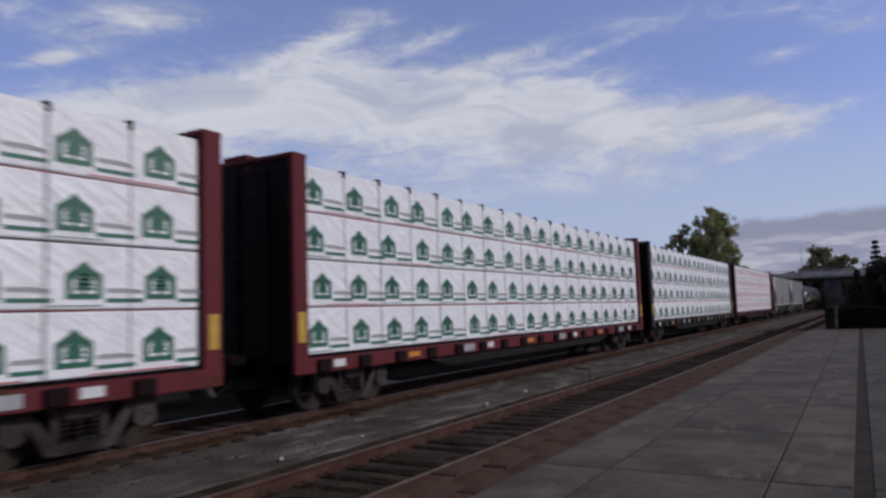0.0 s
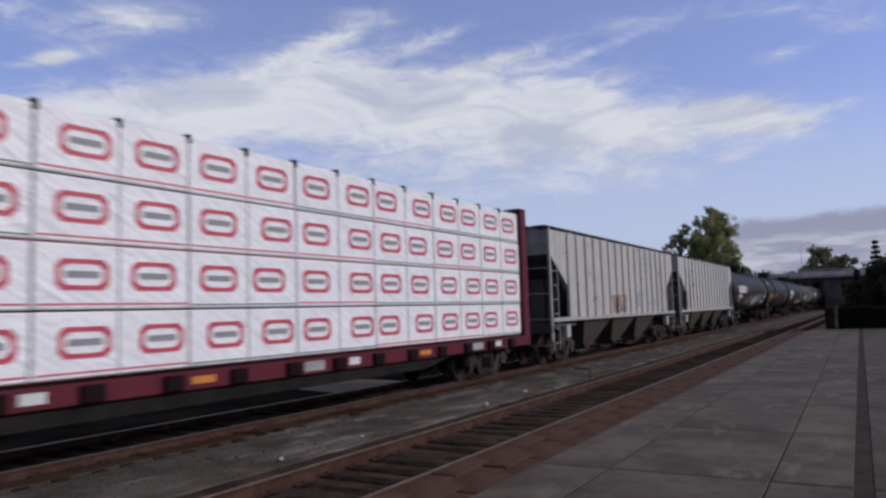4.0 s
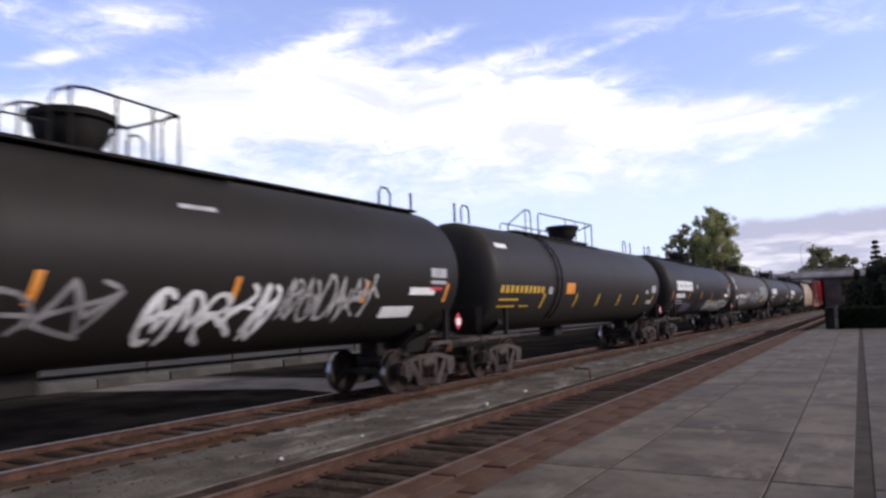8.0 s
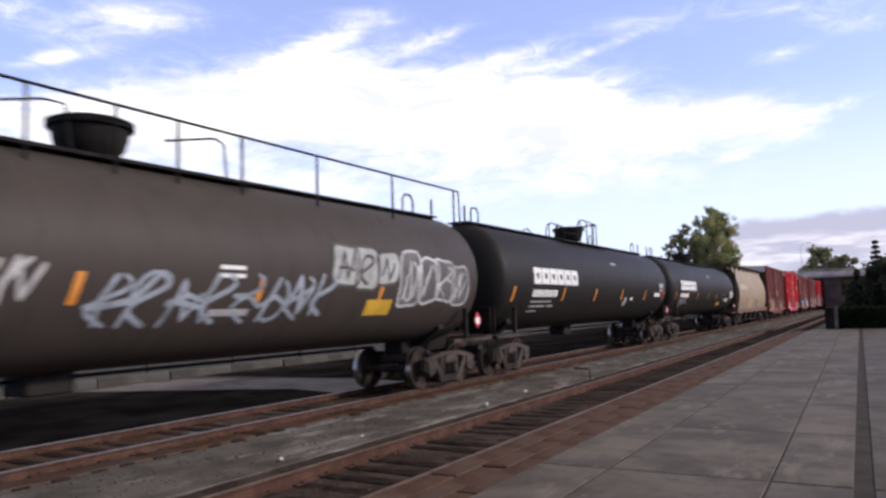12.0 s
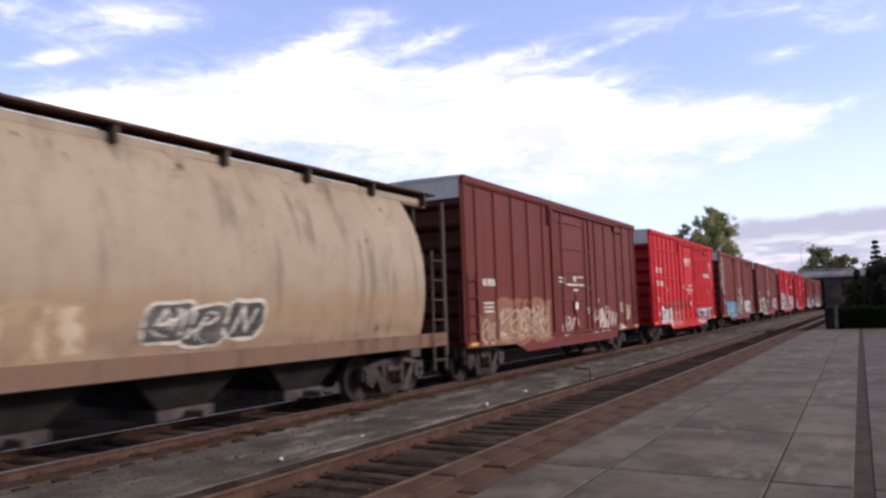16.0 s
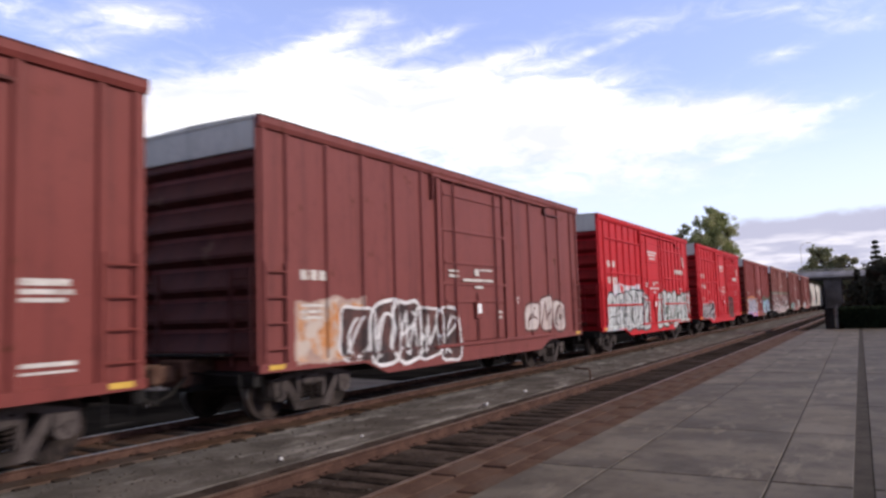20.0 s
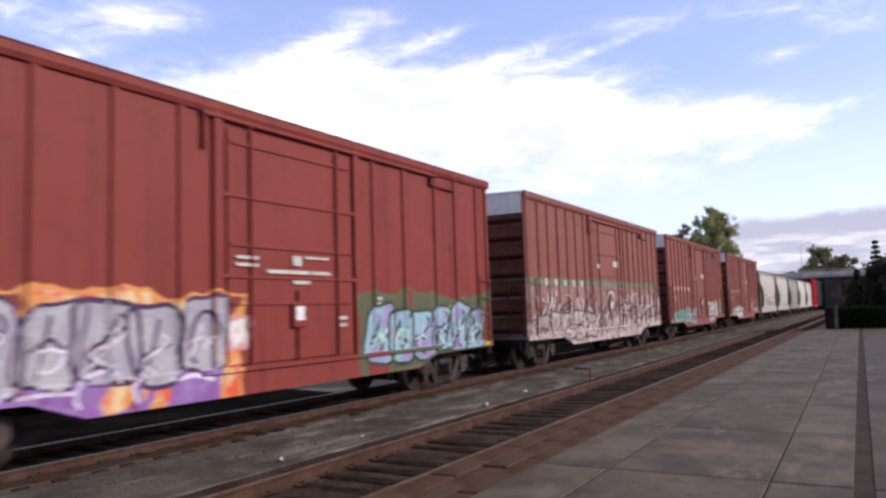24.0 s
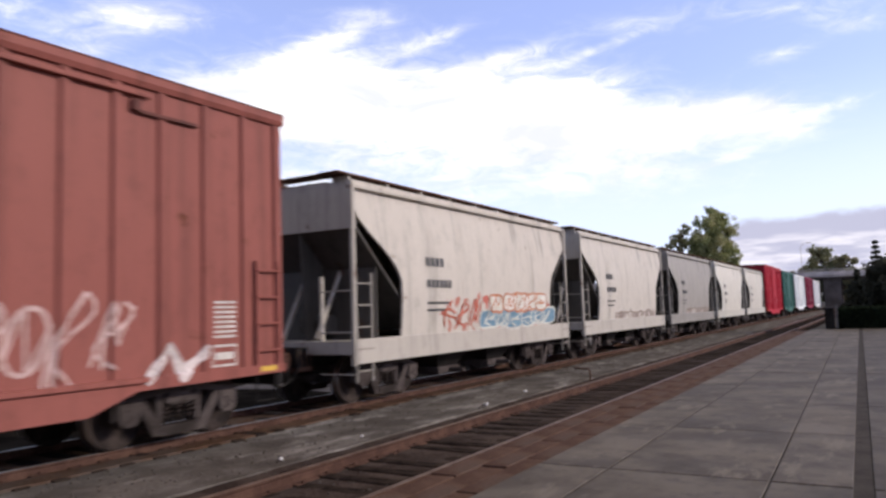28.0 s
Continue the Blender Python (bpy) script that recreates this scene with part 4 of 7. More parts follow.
def boxcar(u0, u1, color, kind, label, tags=(), rust=0.2, marks=(), fade=0.35, logo=False, bands=(), streak=0.5, spin=True, white_end=True):
    car, H = car_base("boxcar", label, "boxcar", u0, u1)
    W, Z0, Z1 = 1.55, 0.83, 4.83 if kind == "wide" else 4.91
    body_mat = paint("boxcar_paint", color, rust, tags, fade=fade, bands=bands, streak=streak)
    trim = paint("boxcar_edge_paint", [c * 0.5 for c in color], rust + 0.2, fade=0.2, streak=0.7)
    # side colour at 0.44: shade on the end walls put into the paint
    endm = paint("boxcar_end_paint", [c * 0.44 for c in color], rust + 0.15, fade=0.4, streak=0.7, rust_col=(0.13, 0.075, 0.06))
    roofm = paint("galvanised_roof", (0.30, 0.30, 0.30), 0.25, fade=0.3)
    greyp = paint("pale_end_panel", (0.72, 0.7, 0.67) if kind == "dense" else (0.5, 0.485, 0.44), 0.08, fade=0.2, streak=0.35)
    E = H - 0.17
    part("body", Geo().box(-W, W, -E, E, Z0, Z1 - 0.02), body_mat, car)
    part("roof", Geo().prism([(-1.62, Z1), (-1.62, Z1 + 0.03), (0, Z1 + 0.07), (1.62, Z1 + 0.03), (1.62, Z1)], 1, -H + 0.02, H - 0.02), roofm, car, "shallow pitched galvanised roof")
    for s in (-1, 1):
        part("top_chord", Geo().prism([(s * W, Z1 - 0.17), (s * (W + 0.05), Z1 - 0.17), (s * (W + 0.085), Z1 - 0.1), (s * (W + 0.085), Z1), (s * W, Z1)], 1, -H, H), body_mat, car)
        part("eave_strip", Geo().box(s * (W + 0.02), s * (W + 0.095), -H, H, Z1, Z1 + 0.022, 0.004), trim, car)
        sill = [(-H, 0.83), (-H, 0.96), (H, 0.96), (H, 0.83), (H - 2.75, 0.80), (H - 3.45, 0.56), (-H + 3.45, 0.56), (-H + 2.75, 0.80)]
        part("side_sill", Geo().prism(sill, 0, s * (W - 0.02), s * (W + 0.05)), body_mat, car)
    if kind == "wide":
        left = [0.12, 0.68, 1.7, 2.75, 3.8, 4.85]
        right = [9.43, 10.5, 11.75, 12.65, 13.7, 14.2]
    elif kind == "dense":
        left = [0.12, 0.93, 1.67, 2.46, 3.24, 4.02, 4.8, 5.3]
        right = [9.25, 9.85, 10.6, 11.3, 12.0, 12.75, 13.5, 14.2]
    else:
        left = [0.12, 0.65, 1.42, 2.22, 3.04, 3.86, 4.72]
        right = [9.45, 10.15, 10.85, 11.6, 12.3, 13.1, 14.2]
    k = 2 * H / 14.35
    for s in (-1, 1):
        for y in left + right:
            # the rib keeps the car's own space, so that sprayed shapes run over it
            g = Geo().prism([(s * W, -H + y * k - 0.07), (s * (W + 0.05), -H + y * k - 0.04), (s * (W + 0.05), -H + y * k + 0.04), (s * W, -H + y * k + 0.07)], 2, 0.955, Z1 - 0.175)
            part("rib", g, body_mat, car)
        if kind == "red":
            for z in (4.13, 2.88, 1.72):
                for a, b in ((-H + 0.65 * k, -1.85), (1.85, H - 1.0)):
                    part("waist_rail", Geo().box(s * W, s * (W + 0.065), a, b, z - 0.03, z + 0.035, 0.008), body_mat, car)
        # plug door
        door = part("door", Geo().box(s * (W - 0.01), s * (W + 0.045), -1.5, 1.5, 1.0, 4.52, 0.01), body_mat, car, "sliding plug door with locking bars")
        for z in (4.3, 3.5, 2.77, 2.3, 1.9):
            part("door_bar", Geo().box(s * (W + 0.04), s * (W + 0.075), -1.62 if z in (3.5, 2.3) else -1.45, 1.62 if z in (3.5, 2.3) else 1.45, z - 0.03, z + 0.03, 0.006), body_mat, door)
        for y in (-1.05, 0.0, 1.05):
            part("lock_rod", Geo().tube([(s * (W + 0.09), y, 0.98), (s * (W + 0.09), y, 4.6 if y else 2.1)], 0.026, 6), body_mat, door)
        if s > 0:
            part("lock_box", Geo().box(s * (W + 0.05), s * (W + 0.13), -0.16, 0.16, 1.5, 1.9, 0.02), body_mat, door)
            part("notice", Geo().box(s * (W + 0.13), s * (W + 0.134), -0.1, 0.1, 1.62, 1.84), M_WHITE, door)
        for y in (-1.68, 1.68):
            part("door_post", Geo().box(s * W, s * (W + 0.075), y - 0.09, y + 0.09, 0.96, 4.75, 0.012), body_mat, car)
        part("door_track", Geo().box(s * (W - 0.01), s * (W + 0.11), -2.0, 4.6 * k, 0.9, 0.97, 0.01), body_mat, car)
        part("door_top_track", Geo().box(s * (W - 0.01), s * (W + 0.1), -2.0, 4.6 * k, 4.6, 4.66, 0.01), body_mat, car)
        if s > 0:
            part("vent_panel_head", Geo().box(s * W, s * (W + 0.07), 4.42 * k, 5.42 * k, 4.38, 4.43, 0.006).box(s * W, s * (W + 0.09), 4.34 * k, 4.46 * k, 4.4, 4.56, 0.01), trim, car, "dark hinge bar of a side panel")
        if s > 0:
            part("door_hinge_post", Geo().box(s * W, s * (W + 0.09), -1.97, -1.92, 4.1, 4.72, 0.01), body_mat, car)
        for y0, y1 in ((-H + 0.14, -H + 0.62), (H - 0.62, H - 0.14)):
            for i in range(4):
                z = 1.18 + 0.405 * i
                if i == 0:
                    for yl in (y0, y1):
                        part("ladder_rail", Geo().box(s * (W + 0.03), s * (W + 0.075), yl - 0.028, yl + 0.028, 0.98, 2.55, 0.006), body_mat, car)
                part("grab_iron", Geo().tube([(s * (W - 0.005), y0, z), (s * (W + 0.075), y0, z), (s * (W + 0.075), y1, z), (s * (W - 0.005), y1, z)], 0.018, 5), body_mat, car)
        for q in (-1, 1):
            part("stirrup", Geo().tube([(s * 1.5, q * (H - 0.15), 0.85), (s * 1.5, q * (H - 0.15), 0.42), (s * 1.5, q * (H - 0.55), 0.42), (s * 1.5, q * (H - 0.55), 0.85)], 0.016, 5), M_DARKSTEEL, car)
            part("reflector", Geo().box(s * (W + 0.05), s * (W + 0.054), q * (H - 0.2), q * (H - 0.55), 0.865, 0.94), M_YELLOW, car, "yellow reflector strip")
    for s in (-1, 1):
        part("end_panel", Geo().box(-W + 0.03, W - 0.03, s * E, s * (E + 0.15), 4.33, Z1 - 0.02, 0.01), greyp if white_end else endm, car, "pale painted upper end panel")
        part("end_cap", Geo().box(-W + 0.02, W - 0.02, s * E, s * H, Z1 - 0.03, Z1 + 0.02, 0.008), greyp if white_end else endm, car)
        for k2 in range(7):
            z = 4.08 - k2 * 0.51
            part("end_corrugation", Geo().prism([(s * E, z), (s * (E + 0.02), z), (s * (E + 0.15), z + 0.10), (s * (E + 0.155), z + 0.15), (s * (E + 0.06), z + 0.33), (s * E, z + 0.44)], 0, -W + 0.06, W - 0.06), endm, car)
        for q in (-1, 1):
            part("corner_post", Geo().box(q * (W - 0.055), q * W, s * E, s * H, 0.83, Z1 - 0.02, 0.01), body_mat, car)
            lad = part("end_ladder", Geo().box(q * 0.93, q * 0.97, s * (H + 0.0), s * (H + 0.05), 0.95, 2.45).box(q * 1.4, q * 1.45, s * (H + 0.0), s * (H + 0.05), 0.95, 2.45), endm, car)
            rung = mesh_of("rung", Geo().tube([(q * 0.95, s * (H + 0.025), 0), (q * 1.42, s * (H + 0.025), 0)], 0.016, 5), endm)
            for i in range(4):
                part("rung", rung, None, lad).location = (0, 0, 1.1 + 0.4 * i)
        part("uncoupling_lever", Geo().tube([(-1.4, s * (H + 0.25), 0.82), (-0.2, s * (H + 0.3), 0.86), (0.2, s * (H + 0.3), 0.86), (1.4, s * (H + 0.25), 0.82), (1.42, s * (H + 0.25), 0.6)], 0.018, 5), M_DARKSTEEL, car)
        part("end_platform", Geo().box(-0.9, 1.0, s * H, s * (H + 0.3), 1.1, 1.14, 0.008), M_DARKSTEEL, car)
        part("end_sill", Geo().box(-1.5, 1.5, s * (H - 0.1), s * (H + 0.05), 0.62, 0.86, 0.02), M_DARKSTEEL, car)
    wheel = Geo().lathe([(0.24, 0.0), (0.27, 0.02), (0.24, 0.04)], 1, 18, (0.75, H + 0.2, 2.6)).box(0.5, 1.0, H + 0.21, H + 0.23, 2.58, 2.62)
    part("brake_wheel", wheel, M_DARKSTEEL, car)
    part("centre_sill", Geo().box(-0.3, 0.3, -H - 0.3, H + 0.3, 0.55, 0.85, 0.02).box(-0.9, -0.5, -2, 2, 0.45, 0.7, 0.02), M_DARKSTEEL, car)
    truck(car, -H + 1.72, 1.72, spin)
    truck(car, H - 1.72, 1.72, spin)
    couplers(car, H, 1.12)
    if marks:
        bars(car, W + 0.082, [mk for mk in marks if not isinstance(mk, list) and abs(mk[0]) < 1.45 and abs(mk[1]) < 1.45], M_CREAM, "white door stencils")
        marks = [mk for mk in marks if isinstance(mk, list) or abs(mk[0]) >= 1.45 or abs(mk[1]) >= 1.45]
        bars(car, W, marks, M_CREAM, "white painted markings")
    ribs_at = [-H + y * k for y in left + right]

    def side(y, z):
        if z < 0.965:
            return W + 0.05
        up = 0.045 if abs(y) < 1.5 else (0.075 if abs(abs(y) - 1.68) < 0.1 else 0.0)
        for yr in ribs_at:
            if abs(y - yr) < 0.1:
                up = max(up, 0.05 * min(1.0, (0.1 - abs(y - yr)) / 0.05))
        return W + up
    SURFACE[car.name] = side
    LOW[car.name] = lambda y: 0.85 - 0.27 * min(1.0, max(0.0, (H - 2.75 - abs(y)) / 0.7))
    if logo:
        g = block_letters(4.1, 3.12, 1.7, 0.2, 8, 0.3, 0.25) + [(5.85 - 0.1 * i, 6.2 - 0.04 * i, 3.5 + 0.13 * i, 3.57 + 0.13 * i) for i in range(4)]
        bars(car, W + 0.052, g, M_CREAM, "white painted lettering and emblem")
        bars(car, W + 0.046, [(-0.75, 0.75, 3.88, 3.96), (-0.6, 0.6, 3.76, 3.83), (-0.5, 0.5, 3.62, 3.68)], M_CREAM, "white door lettering")
    return car


def data_marks(y=-6.25, z=2.28, n=3, pitch=0.24, h=0.17, two=True):
    """Reporting marks and data lines as bars."""
    out = block_letters(y, z, pitch * n, h, n, gap=0.25)
    if two:
        out += [(y, y + 0.55, z - 0.45 - 0.1 * i, z - 0.4 - 0.1 * i) for i in range(3)]
    return out + [(2.25, 2.5, 1.95, 2.0), (2.25, 2.5, 1.85, 1.9), ] + [(5.0, 5.35, 1.78 - 0.075 * i, 1.815 - 0.075 * i) for i in range(5)]


def spread_marks(y=-5.85, z=2.35, n=5):
    """Letters set one to a panel between the ribs."""
    return [(y + 0.76 * i, y + 0.76 * i + 0.2, z, z + 0.19) for i in range(n)] + [(y + 0.1, y + 0.45, z - 0.3 - 0.1 * i, z - 0.25 - 0.1 * i) for i in range(3)] + [(5.78, 6.2, 1.9 - 0.07 * i, 1.935 - 0.07 * i) for i in range(8)] + [(5.74, 5.76, 1.0, 1.3), (5.74, 6.22, 1.28, 1.31), (5.74, 6.22, 1.0, 1.03), (6.2, 6.22, 1.0, 1.3), (5.8, 6.15, 1.1, 1.2)]


def red_marks():
    return block_letters(-6.2, 3.1, 1.0, 0.23, 3, gap=0.25) + block_letters(-6.15, 2.52, 1.15, 0.22, 4, gap=0.25) + [(-6.1, -5.5, 1.95, 2.0), (-6.1, -5.5, 1.84, 1.89), (-6.1, -5.4, 1.3, 1.36), (-6.1, -5.4, 1.2, 1.25), (-4.3, -4.0, 2.25, 2.45), (5.0, 5.6, 2.35, 2.45), (5.0, 5.6, 2.15, 2.25), (5.9, 6.3, 1.0, 1.12)]


def door_marks():
    return [(-1.36, -0.9, 2.56, 2.61), (-1.36, -0.9, 2.45, 2.5), (-0.12, 0.1, 2.5, 2.66), (0.18, 0.8, 2.62, 2.66), (-0.72, 0.85, 2.36, 2.42), (-0.12, 0.3, 2.2, 2.26),
            (1.05, 1.3, 1.6, 1.66), (1.05, 1.3, 1.48, 1.54)]


def lumber_car(u0, u1, color, label, prints):
    car, H = car_base("lumber_flatcar", label, "flatcar", u0, u1, 1.04)
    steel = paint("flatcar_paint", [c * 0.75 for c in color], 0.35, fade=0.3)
    # car colour at 0.06: shade on bulkheads and deck put into the paint
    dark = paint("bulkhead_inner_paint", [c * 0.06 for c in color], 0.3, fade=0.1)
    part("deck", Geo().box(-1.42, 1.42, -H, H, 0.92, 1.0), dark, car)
    for s in (-1, 1):
        part("side_sill", Geo().box(s * 1.36, s * 1.46, -H, H, 0.72, 0.98, 0.012), steel, car)
        y = -H + 0.7
        k = 0
        while y < H - 0.6:
            part("stake_pocket", Geo().box(s * 1.46, s * 1.53, y - 0.16, y + 0.16, 0.74, 0.95, 0.012), dark, car)
            if s < 0:
                pass
            elif k % 5 == 2:
                part("reflector", Geo().box(s * 1.46, s * 1.472, y + 0.32, y + 0.75, 0.80, 0.9), M_ORANGE, car, "orange yellow reflector")
            elif k % 5 == 0:
                part("stencil", Geo().box(s * 1.46, s * 1.47, y + 0.3, y + 0.62, 0.79, 0.92), M_WHITE, car, "white stencilled mark")
            elif k % 5 == 4:
                part("data_plate", Geo().box(s * 1.46, s * 1.472, y + 0.28, y + 0.8, 0.77, 0.93), M_GREYMARK, car)
            y += 1.2
            k += 1
    # bulkheads
    for s in (-1, 1):
        part("bulkhead", Geo().box(-1.36, 1.36, s * (H - 0.10), s * (H - 0.04), 0.95, 4.32), dark, car, "steel end bulkhead darkened for shade")
        for q in (-1, 1):
            part("bulkhead_flange", Geo().box(q * 1.36, q * 1.46, s * (H - 0.36), s * H, 0.72, 4.42, 0.02), steel, car)
            part("bulkhead_reflector", Geo().box(q * 1.46, q * 1.468, s * (H - 0.27), s * (H - 0.08), 1.25, 1.75), M_YELLOW, car, "yellow reflector plate") if prints == "green" else None
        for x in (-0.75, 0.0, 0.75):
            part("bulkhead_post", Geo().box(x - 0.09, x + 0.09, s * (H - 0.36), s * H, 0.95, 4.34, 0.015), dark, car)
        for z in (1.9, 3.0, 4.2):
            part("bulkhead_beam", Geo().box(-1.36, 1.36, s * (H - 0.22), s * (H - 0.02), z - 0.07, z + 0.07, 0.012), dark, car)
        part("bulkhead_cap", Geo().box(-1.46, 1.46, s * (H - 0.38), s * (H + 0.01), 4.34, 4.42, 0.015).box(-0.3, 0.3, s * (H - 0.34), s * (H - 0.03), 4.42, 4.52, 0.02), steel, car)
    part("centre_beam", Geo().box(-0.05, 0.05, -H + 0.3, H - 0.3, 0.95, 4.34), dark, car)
    part("centre_sill", Geo().box(-0.3, 0.3, -H - 0.35, H + 0.35, 0.45, 0.92, 0.02), M_DARKSTEEL, car)
    belly = [(-H + 4.0, 0.75), (-H + 5.4, 0.5), (H - 5.4, 0.5), (H - 4.0, 0.75)]
    for s in (-1, 1):
        part("fishbelly_sill", Geo().prism(belly, 0, s * 1.28, s * 1.36), M_DARKSTEEL, car)
        part("stirrup", Geo().tube([(s * 1.4, -H + 0.15, 0.75), (s * 1.4, -H + 0.15, 0.4), (s * 1.4, -H + 0.55, 0.4), (s * 1.4, -H + 0.55, 0.75)], 0.02, 5), M_DARKSTEEL, car)
    # wrapped lumber
    n, L = 9, 2 * H - 0.74
    step_y = L / n
    bundle = []
    for k in range(2):
        g = Geo().box(0, 1.28, -step_y / 2 + 0.006, step_y / 2 - 0.006, 0.012, 0.80, 0.018)
        bundle.append(mesh_of("timber_package", g, M_WRAP))
    r = random.Random(int(u0 * 10) + 5)
    for row in range(4):
        z = 1.02 + row * 0.816
        for side in (1, -1):
            for k in range(n):
                y = -H + 0.37 + (k + 0.5) * step_y
                ob = part("timber_package", bundle[k % 2], None, car, "white plastic wrapped lumber bundle")
                ob.location = (0.07 + r.uniform(0, 0.02), y, z) if side == 1 else (-1.37, y, z)
                if side == 1 and prints:
                    for q in (-1, 1):
                        pr = part("print", ME_PRINT[prints], None, ob, "printed mill mark" if prints == "green" else "red framed printed mark")
                        pr.location = (1.281, q * step_y / 4 + r.uniform(-0.12, 0.12) - (0.2 if prints == "green" else 0.0), 0.0)
                        wd = part("print_words", ME_WORDS[prints], None, ob)
                        wd.location = pr.location
                    part("strap", ME_SEAM, None, ob)
                    part("strap", ME_SEAM, None, ob).location = (0, step_y / 2 - 0.02, 0)
                    part("print_stripe", ME_STRIPE[prints][r.randrange(2)], None, ob)
            if side == 1:
                b = part("bolster_gap", Geo().box(0.1, 1.3, -H + 0.37, H - 0.37, z - 0.008, z + 0.008), M_REDMARK if (row + int(u0)) % 2 else M_DARKSTEEL, car)
    for k in range(2 * n + 1):
        y = -H + 0.37 + k * step_y / 2
        part("strap_clip", Geo().box(1.2, 1.385, y - 0.035, y + 0.035, 4.18, 4.31, 0.01), M_DARKSTEEL, car)
    truck(car, -H + 2.0, 1.78)
    truck(car, H - 2.0, 1.78)
    couplers(car, H, 0.75)
    return car


def house_print():
    """Solid green house with a pale ring and a fir in it, and bars for the writing."""
    g = Geo()
    t = 0.004
    w, h0, h1, top = 0.25, 0.13, 0.43, 0.60
    out = [(-w, h0), (-w, h1), (-0.11, h1 + 0.08), (0.0, top), (0.11, h1 + 0.08), (w, h1), (w, h0)]
    inner = [(-0.16, h0 + 0.07), (-0.16, h1 - 0.07), (-0.09, h1 - 0.02), (0.0, top - 0.11), (0.09, h1 - 0.02), (0.16, h1 - 0.07), (0.16, h0 + 0.07)]
    n = len(out)
    vs = [(t, y, z) for y, z in out] + [(t, y, z) for y, z in inner]
    g.add(vs, [(i, (i + 1) % n, n + (i + 1) % n, n + i) for i in range(n)])
    for y1, z0 in ((0.035, h0 + 0.02), (0.035, h0 + 0.06), (0.15, h0 + 0.11), (0.14, h0 + 0.17), (0.125, h0 + 0.23), (0.1, h0 + 0.29)):
        g.prism([(-y1, z0), (y1, z0), (y1 * 0.35, z0 + 0.085), (-y1 * 0.35, z0 + 0.085)], 0, t - 0.001, t + 0.002)
    g.box(0, t, 0.30, 0.86, 0.09, 0.145)
    return mesh_of("print", g, M_GREEN)


def house_words():
    t = 0.004
    return mesh_of("print_words", Geo().prism([(0.31, 0.215), (0.84, 0.205), (0.84, 0.25), (0.62, 0.275), (0.31, 0.27)], 0, 0.0, t), M_GREYMARK)


def ring_print():
    """Red frame, open oval with a grey word bar."""
    g = Geo()
    t = 0.004
    out = [(0.36, 0.32), (0.36, 0.54), (0.28, 0.62), (0.0, 0.62), (-0.28, 0.62), (-0.36, 0.54), (-0.36, 0.32), (-0.28, 0.24), (0.0, 0.24), (0.28, 0.24)]
    inner = [(0.29, 0.37), (0.29, 0.49), (0.21, 0.555), (0.0, 0.56), (-0.21, 0.555), (-0.29, 0.49), (-0.29, 0.37), (-0.21, 0.305), (0.0, 0.30), (0.21, 0.305)]
    n = len(out)
    g.add([(t, y, z) for y, z in out] + [(t, y, z) for y, z in inner], [(i, (i + 1) % n, n + (i + 1) % n, n + i) for i in range(n)])
    return mesh_of("print", g, M_PINK)


def ring_words():
    return mesh_of("print_words", Geo().box(0, 0.004, -0.23, 0.23, 0.39, 0.475), M_GREYMARK)


ME_WORDS = {"green": house_words(), "red": ring_words()}
ME_PRINT = {"green": house_print(), "red": ring_print()}
ME_SEAM = mesh_of("strap", Geo().box(1.279, 1.284, -0.014, 0.014, 0.015, 0.797), M_STRAP)
ME_STRIPE = {"green": [mesh_of("print_stripe", Geo().box(1.279, 1.283, -1.1, -0.4, 0.045, 0.06), M_GREEN),
                       mesh_of("print_stripe", Geo().box(1.279, 1.283, -0.6, 0.9, 0.03, 0.045), M_REDMARK)],
             "red": [mesh_of("print_stripe", Geo().box(1.279, 1.283, -1.1, 1.1, 0.06, 0.085), M_PINK),
                     mesh_of("print_stripe", Geo().box(1.279, 1.283, -1.1, 1.1, 0.045, 0.065), M_GREEN)]}


